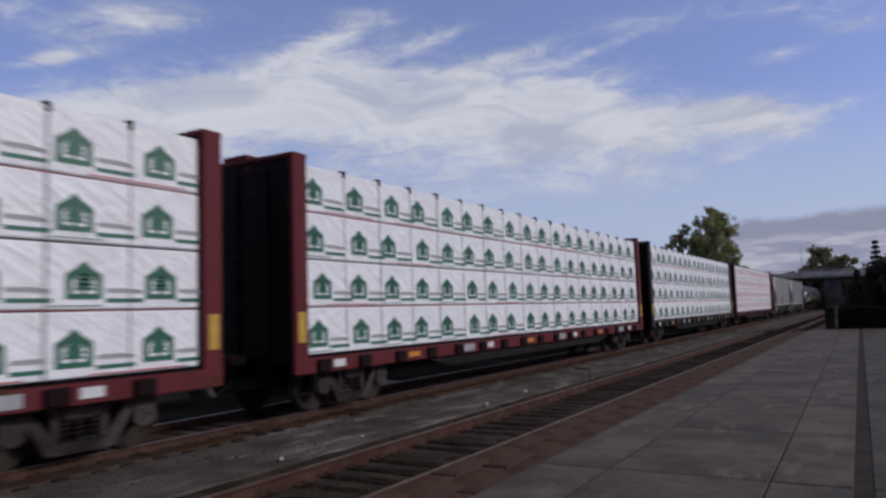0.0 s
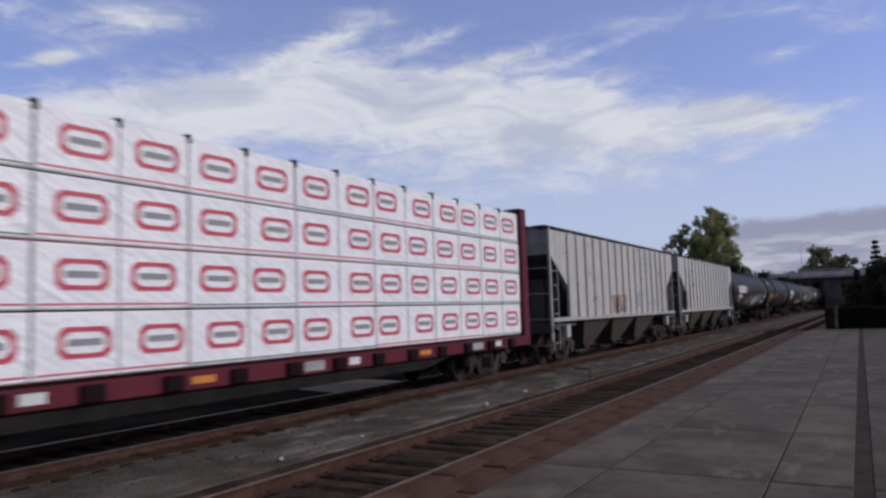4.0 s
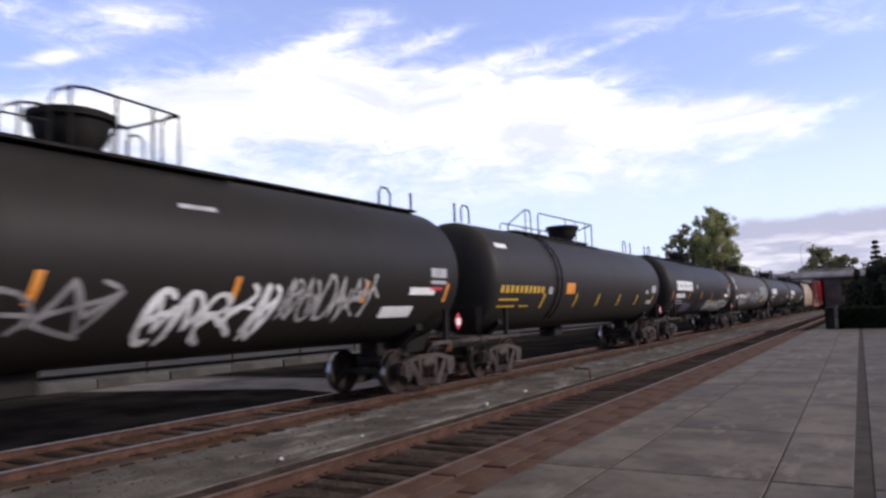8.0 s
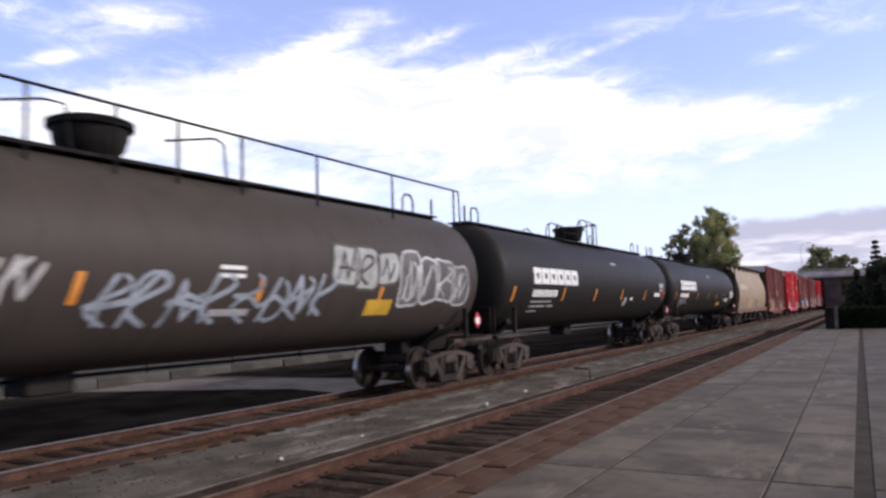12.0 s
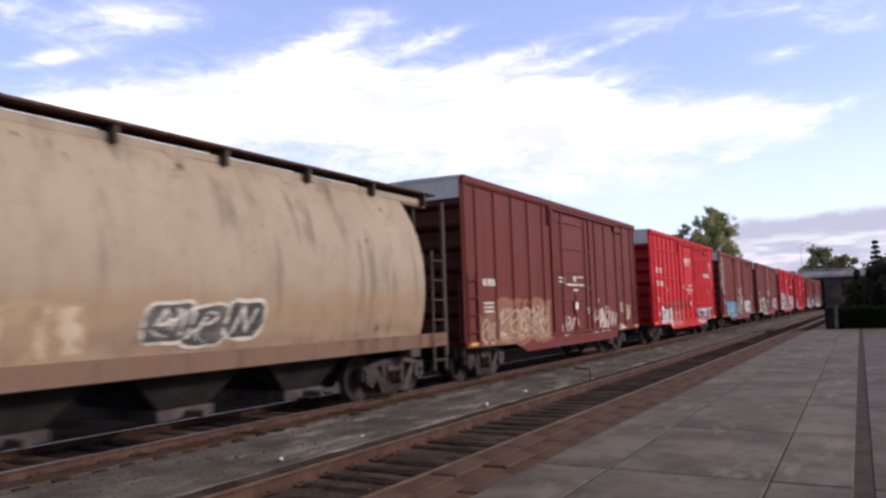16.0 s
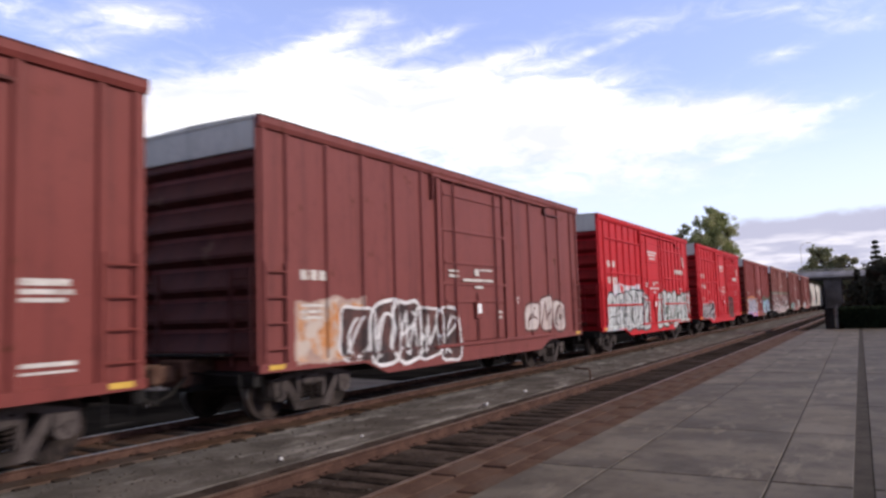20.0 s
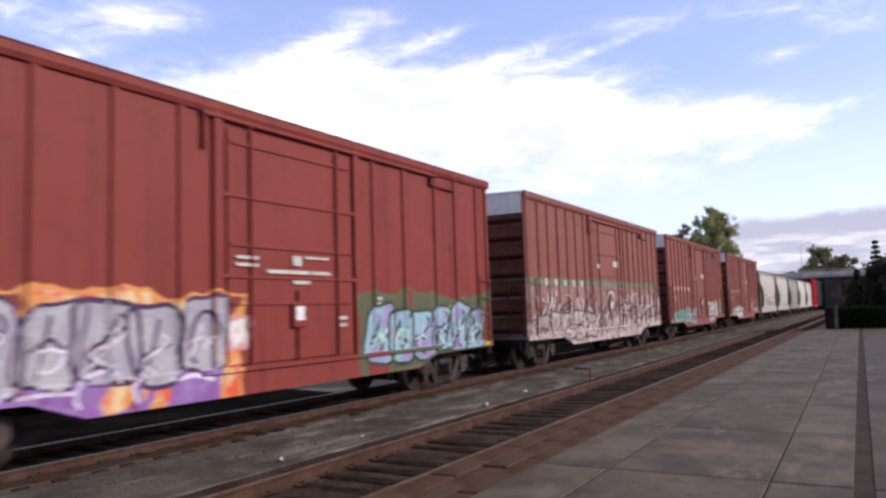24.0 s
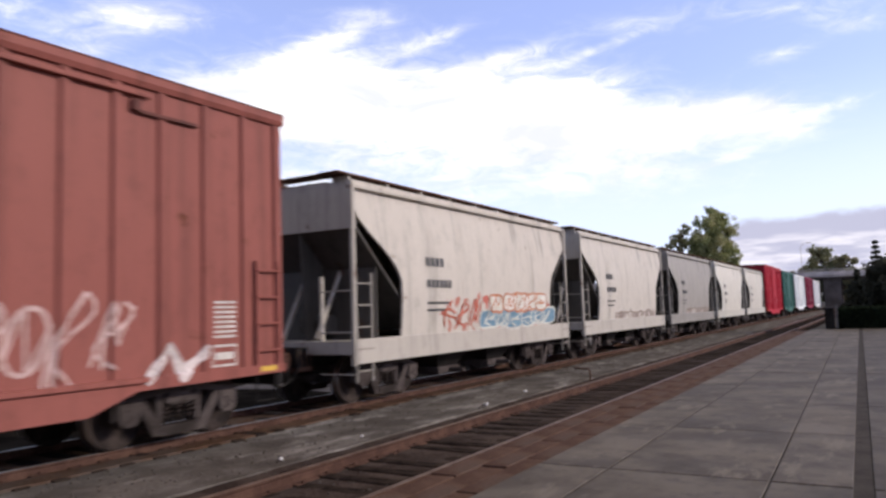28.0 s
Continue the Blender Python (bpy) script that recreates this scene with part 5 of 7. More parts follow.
def tank_car(u0, u1, shade, label, style="plain", tags=(), marks=None, rings=(), reflect=None, lean=0.09):
    """u0, u1: the ends of the straight shell."""
    car, H = car_base("tank_car", label, "tank car", u0, u1, 1.06)
    R, ZC = 1.47, 2.50 if style == "long" else 2.545
    mat = paint("tank_paint", [v * 0.75 for v in shade], 0.06, tags, rough=0.55, spec=0.14, fade=0.4, streak=0.4, rust_col=(0.05, 0.033, 0.026))
    prof = [(0.02, -H - 0.46)]
    for k in range(1, 11):
        a = k / 10 * math.pi / 2
        prof.append((R * math.sin(a), -H + 0.17 - 0.63 * math.cos(a)))
    full = prof + [(R, -H * 0.5), (R, 0.0), (R, H * 0.5)] + [(r, -y) for r, y in reversed(prof)]
    part("tank", Geo().lathe(full, 1, 56, (0, 0, ZC)), mat, car, "", True)
    for y in (-H + 0.22, -H * 0.62, -H * 0.2, H * 0.2, H * 0.62, H - 0.22) + tuple(rings):
        w = 0.02 if y not in rings or len(rings) > 2 else 0.05
        part("weld_seam", Geo().lathe([(R, y - w - 0.01), (R + 0.004, y - w), (R + 0.004, y + w), (R, y + w + 0.01)], 1, 56, (0, 0, ZC)), mat, car, "", True)
    top = ZC + R
    wa, wb = (-4.6, 2.1) if style == "open" else (-H + 0.05, H - 0.05)
    part("roof_walk", Geo().box(-0.34, 0.34, wa, wb, top + 0.03, top + 0.07, 0.008), M_DARKSTEEL, car)
    for k in range(9):
        y = wa + 0.3 + k * (wb - wa - 0.6) / 8
        part("walk_bracket", Geo().box(-0.36, 0.36, y - 0.03, y + 0.03, top - 0.04, top + 0.03), M_DARKSTEEL, car)
    dome_y = {"plain": -0.05, "open": 0.2, "long": -0.25}[style]
    part("manway", Geo().lathe([(0.36, top - 0.1), (0.38, top + 0.07), (0.48, top + 0.18), (0.53, top + 0.34), (0.54, top + 0.46), (0.61, top + 0.47), (0.61, top + 0.56), (0.54, top + 0.59), (0.02, top + 0.61)], 2, 22, (0, dome_y, 0)), M_DARKSTEEL, car, "round bowl shaped fittings dome", True)
    if style == "open":
        part("platform", Geo().box(0.34, 0.72, -4.6, 2.1, top - 0.17, top - 0.11, 0.008).box(-0.72, -0.34, -4.6, 2.1, top - 0.17, top - 0.11, 0.008), M_DARKSTEEL, car, "grated top platform")
    else:
        part("platform", Geo().box(-0.7, 0.7, -2.4, 2.4, top - 0.07, top - 0.03), M_DARKSTEEL, car, "grated top platform")
    rt = top + (0.14 if style == "long" else 0.1)
    rail = lambda name, pts, r=0.022: part(name, Geo().tube(pts, r, 6), M_DARKSTEEL, car)
    if style == "long":
        rz, xr = 4.62, 0.88
        for y in (-9.0, -6.6, -4.6, -3.0, -1.7, -0.45, 0.6, 1.9, 3.8, 6.3, 9.0):
            rail("railing_post", [(xr, y, ZC + 1.12), (xr, y, rz)], 0.024)
        part("handrail", Geo().tube([(xr, -9.3, ZC + 1.1), (xr, -9.25, rz), (xr, 9.25, rz), (xr, 9.3, ZC + 1.1)], 0.024, 6), M_DARKSTEEL, car, "full length handrail")
        rail("grab_rail", [(0.4, 0.75, rt + 0.3), (0.4, 1.75, rt + 0.52), (0.4, 1.95, rt + 0.45), (0.4, 2.0, top)])
        rail("grab_rail", [(0.4, -2.0, rt + 0.3), (0.4, -1.2, rt + 0.5), (0.4, -0.9, rt + 0.5), (0.4, -0.8, top)])
    elif style == "open":
        rail("handrail", [(0.5, -5.5, top - 0.1), (0.5, -5.5, rt + 0.04), (0.5, -4.2, rt + 0.62), (0.5, -3.9, rt + 0.6), (0.5, -3.8, rt + 0.45), (0.5, -3.8, top - 0.1)])
        rail("handrail", [(0.5, -3.2, top - 0.15), (0.5, -3.2, rt + 0.5), (0.5, -3.1, rt + 0.6), (0.5, 2.05, rt + 0.66), (0.5, 2.05, top - 0.15)])
        for y in (-4.2, -0.75, 0.3, 1.3):
            rail("railing_post", [(0.5, y, top - 0.15), (0.5, y, rt + 0.62)], 0.018)
        rail("handrail", [(-0.5, -4.0, top - 0.15), (-0.5, -4.0, rt + 0.22), (-0.5, -3.85, rt + 0.3), (-0.5, 2.05, rt + 0.34), (-0.5, 2.05, top - 0.15)])
        for y in (-2.2, -0.7):
            rail("railing_post", [(-0.5, y, top - 0.15), (-0.5, y, rt + 0.32)], 0.018)
        rail("cross_rail", [(-0.5, 2.05, rt + 0.34), (0.5, 2.05, rt + 0.66)])
    else:
        for x in (-0.62, 0.62):
            rail("handrail", [(x, -0.75, top - 0.1), (x, -0.74, rt + 0.42), (x, -0.66, rt + 0.58), (x, -0.45, rt + 0.68), (x, -0.2, rt + 0.72), (x, 1.34, rt + 0.66), (x, 1.34, top - 0.1)])
            for y in (-0.45, 0.25, 0.86):
                rail("railing_post", [(x, y, top - 0.1), (x, y, rt + 0.67)], 0.024)
            rail("grab_rail", [(x, 1.02, top - 0.1), (x, 1.02, rt + 0.44), (x, 1.1, rt + 0.58), (x, 1.22, rt + 0.64), (x, 1.34, rt + 0.66)], 0.02)
            rail("grab_rail", [(x, -3.0, top - 0.1), (x, -2.97, rt + 0.1), (x, -2.85, rt + 0.24), (x, -2.55, rt + 0.32), (x, -2.25, rt + 0.26), (x, -2.15, rt + 0.16), (x, -2.1, top - 0.1)])
            rail("grab_rail", [(x, -2.1, rt + 0.12), (x, -0.75, rt + 0.16)], 0.016)
            rail("grab_rail", [(x, 0.42, top - 0.1), (x, 0.42, rt + 0.1), (x, 0.5, rt + 0.2), (x, 0.62, rt + 0.22), (x, 0.7, rt + 0.14), (x, 0.7, top - 0.1)], 0.018)
        rail("cross_rail", [(-0.62, 1.34, rt + 0.66), (0.62, 1.34, rt + 0.66)])
    for s in (-1, 1):
        hy = H - 1.35 if s > 0 else H - 0.5
        part("end_hoop", Geo().tube([(0.3, s * (hy + 0.22), top), (0.3, s * (hy + 0.22), top + 0.34), (0.3, s * (hy + 0.12), top + 0.46), (0.3, s * (hy - 0.12), top + 0.46), (0.3, s * (hy - 0.22), top + 0.34), (0.3, s * (hy - 0.22), top)], 0.024, 6), M_DARKSTEEL, car)
        part("vent_pipe", Geo().tube([(0.2, s * (H - 0.1), top), (0.2, s * (H - 0.1), top + 0.5)], 0.03, 6), M_DARKSTEEL, car)
        # sill, saddle, end platform
        part("stub_sill", Geo().box(-0.26, 0.26, s * (H - 1.7), s * (H + 1.1), 0.76, 1.18, 0.03), M_DARKSTEEL, car)
        part("saddle", Geo().prism([(-0.95, 1.52), (-0.98, 1.3), (-0.45, 0.92), (0.45, 0.92), (0.98, 1.3), (0.95, 1.52), (0.5, 1.24), (-0.5, 1.24)], 1, s * (H - 1.2), s * (H - 0.95)), M_DARKSTEEL, car)
        part("end_platform", Geo().box(-1.4, 1.4, s * (H + 0.45), s * (H + 0.95), 1.02, 1.08, 0.01).box(-1.45, -1.3, s * (H - 1.3), s * (H + 0.95), 0.98, 1.06).box(1.3, 1.45, s * (H - 1.3), s * (H + 0.95), 0.98, 1.06), M_TRUCK, car)
        for q in (-1, 1):
            part("end_rail", Geo().tube([(q * 1.4, s * (H + 0.9), 1.05), (q * 1.4, s * (H + 0.9), 1.75), (q * 0.5, s * (H + 0.9), 1.75), (q * 0.5, s * (H + 0.9), 1.05)], 0.022, 5), M_DARKSTEEL, car)
            part("bolster_leg", Geo().box(q * 1.32, q * 1.42, s * (H - 0.6) - 0.05, s * (H - 0.6) + 0.05, 1.0, 1.75, 0.01), M_DARKSTEEL, car)
            part("step", Geo().tube([(q * 1.4, s * (H + 0.9), 1.0), (q * 1.4, s * (H + 0.9), 0.45), (q * 1.4, s * (H + 0.5), 0.45), (q * 1.4, s * (H + 0.5), 1.0)], 0.02, 5), M_DARKSTEEL, car)
        if s == 1:
            y = H - 0.1
            p = part("placard", Geo().prism([(y - 0.17, 1.46), (y, 1.26), (y + 0.17, 1.46), (y, 1.66)], 0, 1.425, 1.44), M_REDMARK, car, "red and white diamond placard")
            part("placard_field", Geo().box(1.44, 1.444, y - 0.09, y + 0.09, 1.37, 1.53), M_WHITE, p)
    part("brake_rig", Geo().tube([(-0.2, -H + 2.2, 0.95), (-0.2, H - 2.2, 0.95)], 0.03, 5).box(-0.5, 0.1, -1.2, -0.5, 0.75, 1.1, 0.03), M_DARKSTEEL, car)
    for y in ((-5.05, -2.3, -0.05, 2.4, 4.8, 7.2) if style == "open" else (reflect or (-8.1, -4.4, -1.35, 1.75, 5.05, 8.1))):
        z0 = 1.72 if style == "open" else 1.9
        part("reflector", curved(R + 0.006, ZC, y - 0.055, y + 0.055, z0, z0 + 0.4, 4, lean), M_YELLOW if style == "open" else M_ORANGE, car, "upright reflector strip")
    if style == "open":
        for y in (-4.2, -3.82):
            pts = [((R + 0.05) * math.cos(a), y, ZC + (R + 0.05) * math.sin(a)) for a in [math.pi / 2 - 0.25 - 0.22 * k for k in range(11)]]
            part("side_ladder_rail", Geo().tube(pts, 0.022, 5), M_DARKSTEEL, car)
        for k in range(9):
            a = math.pi / 2 - 0.35 - 0.24 * k
            part("side_rung", Geo().tube([((R + 0.05) * math.cos(a), -4.2, ZC + (R + 0.05) * math.sin(a)), ((R + 0.05) * math.cos(a), -3.82, ZC + (R + 0.05) * math.sin(a))], 0.018, 5), M_DARKSTEEL, car)
    for mk, mt in (marks or []):
        g = Geo()
        for y0, y1, z0, z1 in (mk if isinstance(mk, list) else [mk]):
            g.add(*(lambda q: (q.v, q.f))(curved(R + 0.004, ZC, y0, y1, z0, z1)))
        part("marking", g, mt, car)
    SURFACE[car.name] = lambda y, z: math.sqrt(max(0.01, (R + 0.001) ** 2 - (z - ZC) ** 2))
    truck(car, -H + 1.0, 1.78)
    truck(car, H - 0.85, 1.78)
    couplers(car, H + 0.6, 0.62, 0.9)
    return car


def curved(R, zc, y0, y1, z0, z1, n=4, lean=0.0):
    """A thin patch on the near flank of a tank between two heights."""
    g = Geo()
    rows = []
    for k in range(n + 1):
        z = z0 + (z1 - z0) * k / n
        x = math.sqrt(max(0.01, R * R - (z - zc) ** 2))
        rows.append([(x, y0 + lean * (k / n - 0.5), z), (x, y1 + lean * (k / n - 0.5), z)])
    return g.sheet(rows)


def brand_blocks(y, z, w=3.6, h=0.46):
    out = [(mk, M_WHITE) for mk in block_letters(y, z, w, h, 6, 0.34, 0.08)]
    out += [(mk, M_WHITE) for mk in block_letters(y, z - 0.36, 1.9, 0.2, 8, 0.3, 0.25)]
    out += [((y, y + 1.5, z - 0.52, z - 0.47), M_GREYMARK), ((y, y + 1.2, z - 0.65, z - 0.60), M_GREYMARK), ((y + 1.35, y + 1.8, z - 0.65, z - 0.60), M_GREYMARK), ((y, y + 0.7, z - 0.78, z - 0.74), M_GREYMARK)]
    return out


def tail_marks(H):
    return [((H - 2.0, H - 1.0, 2.05, 2.2), M_WHITE), ((H - 1.2, H - 0.55, 2.42, 2.62), M_GREYMARK), ((H - 1.2, H - 0.55, 2.28, 2.36), M_GREYMARK), ((H - 1.2, H - 0.7, 2.15, 2.22), M_REDMARK)]


def curve_side(W, z0, z1, bulge, n=10):
    """Profile of one curved flank, from sill to eave."""
    def x(f):
        return W - (bulge * ((f - 0.38) / 0.62) ** 2 if f > 0.38 else 0.35 * bulge * ((0.38 - f) / 0.38) ** 2)
    return [(x(k / n), z0 + (z1 - z0) * k / n) for k in range(n + 1)]


def hopper_car(u0, u1, color, label, style="ribbed", tags=(), ribs=16, bays=3, rust=0.15, spin=True, marks=(), mark_mat=None, bands=()):
    car, H = car_base("hopper_car", label, "hopper car", u0, u1, 1.03)
    side = paint("hopper_paint", color, rust, tags, fade=0.8 if style == "cylinder" else 0.3, streak=0.75 if style == "cylinder" else 0.6, bands=bands)
    # side paint darkened: shade in the end recesses and underneath put into the colour
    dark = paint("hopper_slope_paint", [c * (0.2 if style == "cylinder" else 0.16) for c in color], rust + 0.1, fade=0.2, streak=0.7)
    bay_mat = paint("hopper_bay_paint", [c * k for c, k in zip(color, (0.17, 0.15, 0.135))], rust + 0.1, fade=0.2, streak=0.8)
    steel = paint("hopper_frame_paint", [c * (0.28 if style == "cylinder" else 0.85) for c in color], rust + 0.05, fade=0.2)
    worn = paint("hopper_ladder_paint", [c * (0.28 if style == "cylinder" else 0.5) for c in color], rust + 0.2, fade=0.2)
    W = 1.5
    Zs, Ze = (1.38, 4.0) if style == "ribbed" else (1.2, 4.05)
    bulge = 0.5 if style == "cylinder" else 0.2
    top_w = W - bulge + 0.06 if style == "cylinder" else W
    cut = 1.4
    for s in (-1, 1):
        if style == "ribbed":
            poly = [(-H + 0.06, Ze), (H - 0.06, Ze), (H - 0.06, 3.25), (H - cut, 2.35), (H - cut, Zs), (-H + cut, Zs), (-H + cut, 2.35), (-H + 0.06, 3.25)]
            part("side_sheet", Geo().prism(poly, 0, s * (W - 0.04), s * W), side, car)
            for k in range(ribs):
                y = -H + cut + 0.03 + k * (2 * H - 2 * cut - 0.06) / (ribs - 1)
                part("rib", Geo().prism([(s * W, y - 0.05), (s * (W + 0.06), y - 0.035), (s * (W + 0.06), y + 0.035), (s * W, y + 0.05)], 2, Zs, Ze - 0.02), side, car)
            part("side_sill", Geo().box(s * (W - 0.1), s * (W + 0.04), -H + 0.05, H - 0.05, Zs - 0.1, Zs + 0.02, 0.012), steel, car)
        else:
            prof = curve_side(W + 0.06, Zs, Ze, bulge)
            rows = []
            ny = 26
            for z_i, (x, z) in enumerate(prof):
                f = (z - Zs) / (Ze - Zs)
                inset = 0.12 + 1.45 * math.sin(min(1.0, max(0.0, (0.86 - f) / 0.5)) * math.pi / 2) ** 1.6 if style == "curved" else 0.05
                if style == "cylinder":
                    inset = 1.0 + 0.2 * max(0.0, (f - 0.6) / 0.4) ** 2
                rows.append([(s * x, -H + inset + (2 * H - 2 * inset) * j / ny, z) for j in range(ny + 1)])
            outer = Geo().sheet(rows)
            inner = [[(x - s * 0.05, y, z) for x, y, z in r] for r in rows]
            outer.sheet(inner)
            for r0, r1 in ((rows[0], inner[0]), (rows[-1], inner[-1])):
                outer.sheet([r0, r1])
            outer.sheet([[r[0] for r in rows], [r[0] for r in inner]]).sheet([[r[-1] for r in rows], [r[-1] for r in inner]])
            part("side_sheet", outer, side, car, "", True)
            for k in range(1, 6):
                y = -H + cut + (2 * H - 2 * cut) * k / 6
                g = Geo().sheet([[(s * (x + 0.006), y - 0.02, z), (s * (x + 0.006), y + 0.02, z)] for x, z in prof])
                part("weld_line", g, side, car)
            part("side_sill", Geo().box(s * (W - 0.14), s * (W + 0.02), -H + 0.05, H - 0.05, Zs - 0.42 if style == "curved" else Zs - 0.25, Zs + 0.03, 0.012), paint("hopper_sill_paint", (0.15, 0.092, 0.06), 0.4, fade=0.3, streak=0.7) if style == "cylinder" else steel, car)
            part("eave", Geo().box(s * (top_w - 0.2), s * (top_w - (0.08 if style == "curved" else 0.02)), -H + 0.1, H - 0.1, Ze - 0.04, Ze + 0.14, 0.015), side, car)
    # sloping ends and inside
    for s in (-1, 1):
        if style == "cylinder":
            prof = [(W - 0.02, Zs)] + [(x - 0.03, z) for x, z in curve_side(W + 0.06, Zs, Ze, bulge)]
            ring = prof + [(-x, z) for x, z in reversed(prof)]
            part("end_wall", Geo().prism(ring, 1, s * (H - 1.06), s * (H - 1.12)), dark, car, "end wall darkened for shade")
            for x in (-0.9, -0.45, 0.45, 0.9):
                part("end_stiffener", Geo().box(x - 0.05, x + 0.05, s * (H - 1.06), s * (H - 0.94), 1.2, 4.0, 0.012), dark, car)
        else:
            part("end_sheet", Geo().box(-W + 0.05, W - 0.05, s * (H - 0.1), s * (H - 0.16), 3.28, Ze), steel, car, "upper end panel")
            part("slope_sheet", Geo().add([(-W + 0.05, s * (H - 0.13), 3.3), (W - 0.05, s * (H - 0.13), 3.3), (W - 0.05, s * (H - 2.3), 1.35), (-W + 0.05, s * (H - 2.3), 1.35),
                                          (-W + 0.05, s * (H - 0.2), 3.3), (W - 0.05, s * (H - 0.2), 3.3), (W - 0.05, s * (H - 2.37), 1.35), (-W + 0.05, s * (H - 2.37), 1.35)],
                                         [(0, 1, 2, 3), (7, 6, 5, 4), (0, 4, 5, 1), (1, 5, 6, 2), (2, 6, 7, 3), (3, 7, 4, 0)]), dark, car, "sloping end sheet darkened for shade")
            # webs in the shade-darkened paint close the see-through end
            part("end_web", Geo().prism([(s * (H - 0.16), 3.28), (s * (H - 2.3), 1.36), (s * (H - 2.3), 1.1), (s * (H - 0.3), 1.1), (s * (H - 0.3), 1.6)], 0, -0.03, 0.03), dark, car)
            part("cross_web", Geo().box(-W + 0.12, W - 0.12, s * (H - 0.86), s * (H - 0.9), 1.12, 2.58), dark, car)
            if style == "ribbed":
                # assumed gear, added dark so no sky shows through the open end
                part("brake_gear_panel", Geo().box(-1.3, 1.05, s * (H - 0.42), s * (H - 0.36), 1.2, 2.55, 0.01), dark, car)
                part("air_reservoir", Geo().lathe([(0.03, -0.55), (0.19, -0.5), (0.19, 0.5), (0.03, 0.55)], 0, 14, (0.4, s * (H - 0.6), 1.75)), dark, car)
            for x in (-0.45, 0.45):
                part("slope_brace", Geo().tube([(x, s * (H - 0.12), 1.25), (x, s * (H - 0.9), 2.55)], 0.05, 6), steel, car)
        # ribbed cars: deck and end sill also carry the shade between cars
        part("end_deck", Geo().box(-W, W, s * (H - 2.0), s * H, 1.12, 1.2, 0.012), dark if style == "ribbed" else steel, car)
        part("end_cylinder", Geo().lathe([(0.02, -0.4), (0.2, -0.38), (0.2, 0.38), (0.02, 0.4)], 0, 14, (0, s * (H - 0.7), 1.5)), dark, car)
        for q in (-1, 1):
            post = Geo().box(q * (W - 0.08), q * W, s * (H - 0.1), s * H, 0.75, Ze + 0.05, 0.012)
            part("corner_post", post, steel, car)
            if style != "curved" or q == 1:
                part("inner_post", Geo().box(q * 0.62, q * 0.68, s * (H - 0.1), s * (H - 0.02), 1.1, 2.4 if style == "curved" else Ze, 0.01), steel, car)
            part("ladder", ladder_geo(q * (W - 0.02), s * H - s * 0.08, s * H - s * 0.58, 0.45, 2.45 if style == "curved" else 3.0, 5 if style == "curved" else 6, 0.018), worn, car)
            for i in range(0, 5 if style == "curved" else 9, 2):
                z = 0.6 + 0.38 * i
                part("end_rung", Geo().tube([(q * 0.65, s * (H - 0.02), z), (q * (W - 0.04), s * (H - 0.02), z)], 0.015, 5), steel, car)
            part("deck_leg", Geo().box(q * (W - 0.2), q * W, s * (H - cut - 0.12), s * (H - cut + 0.22), 0.78, 1.2, 0.015), steel, car)
        part("end_sill", Geo().box(-W, W, s * (H - 0.12), s * (H - 0.0), 0.95, 1.2, 0.015), dark if style == "ribbed" else steel, car)
    # roof with hatch and running boards
    rise = 0.16 if style != "cylinder" else 0.2
    part("roof", Geo().prism([(-top_w + 0.02, Ze - 0.02), (-top_w + 0.02, Ze + 0.02), (-0.7, Ze + rise), (0.7, Ze + rise), (top_w - 0.02, Ze + 0.02), (top_w - 0.02, Ze - 0.02)], 1, -H + 0.12, H - 0.12), steel, car)
    part("hatch_cover", Geo().box(-0.35, 0.35, -H + 0.8, H - 0.8, Ze + rise, Ze + rise + 0.12, 0.03), dark, car, "long trough hatch cover")
    rail_z = Ze + {"ribbed": 0.14, "cylinder": 0.27, "curved": 0.3}[style]
    for s in (-1, 1):
        xw = {"ribbed": 0.93, "cylinder": 0.72, "curved": 0.75}[style]
        part("running_board", Geo().box(s * xw, s * (xw + 0.5), -H - 0.1, H + 0.1, rail_z - 0.04, rail_z, 0.006), M_COUPLER, car, "rusty grated running board")
        for k in range(9):
            y = -H + 0.3 + k * (2 * H - 0.6) / 8
            part("board_bracket", Geo().box(s * (xw + 0.03), s * (xw + 0.47), y - 0.03, y + 0.03, Ze - 0.03, rail_z - 0.04, 0.006), steel, car)
        part("cross_board", Geo().box(-0.8, 0.8, s * (H - 0.35), s * (H + 0.05), rail_z - 0.04, rail_z, 0.006), M_COUPLER, car)
    # discharge bays
    y0, y1 = -H + 3.0, H - 3.0
    step_y = (y1 - y0) / bays
    for k in range(bays):
        c = y0 + (k + 0.5) * step_y
        a, b = step_y * 0.5, step_y * 0.16
        g = Geo().add([(x * W * (0.8 if style == "cylinder" else 0.95), c + q * a, Zs - 0.02) for x, q in ((-1, -1), (1, -1), (1, 1), (-1, 1))] + [(x * W * 0.62, c + q * b, 0.42) for x, q in ((-1, -1), (1, -1), (1, 1), (-1, 1))],
                      [(0, 1, 2, 3), (7, 6, 5, 4), (0, 4, 5, 1), (1, 5, 6, 2), (2, 6, 7, 3), (3, 7, 4, 0)])
        # other styles use dark steel here to stand for the shade underneath
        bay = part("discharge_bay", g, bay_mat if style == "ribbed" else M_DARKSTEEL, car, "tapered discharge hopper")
        part("outlet_gate", Geo().box(-W * 0.62, W * 0.68, c - b - 0.1, c + b + 0.1, 0.28, 0.44, 0.02).tube([(W * 0.68, c, 0.36), (W * 0.95, c, 0.36)], 0.05, 8), M_TRUCK, bay)
    part("centre_sill", Geo().box(-0.3, 0.3, -H - 0.3, H + 0.3, 0.72, 1.1, 0.02), M_DARKSTEEL, car)
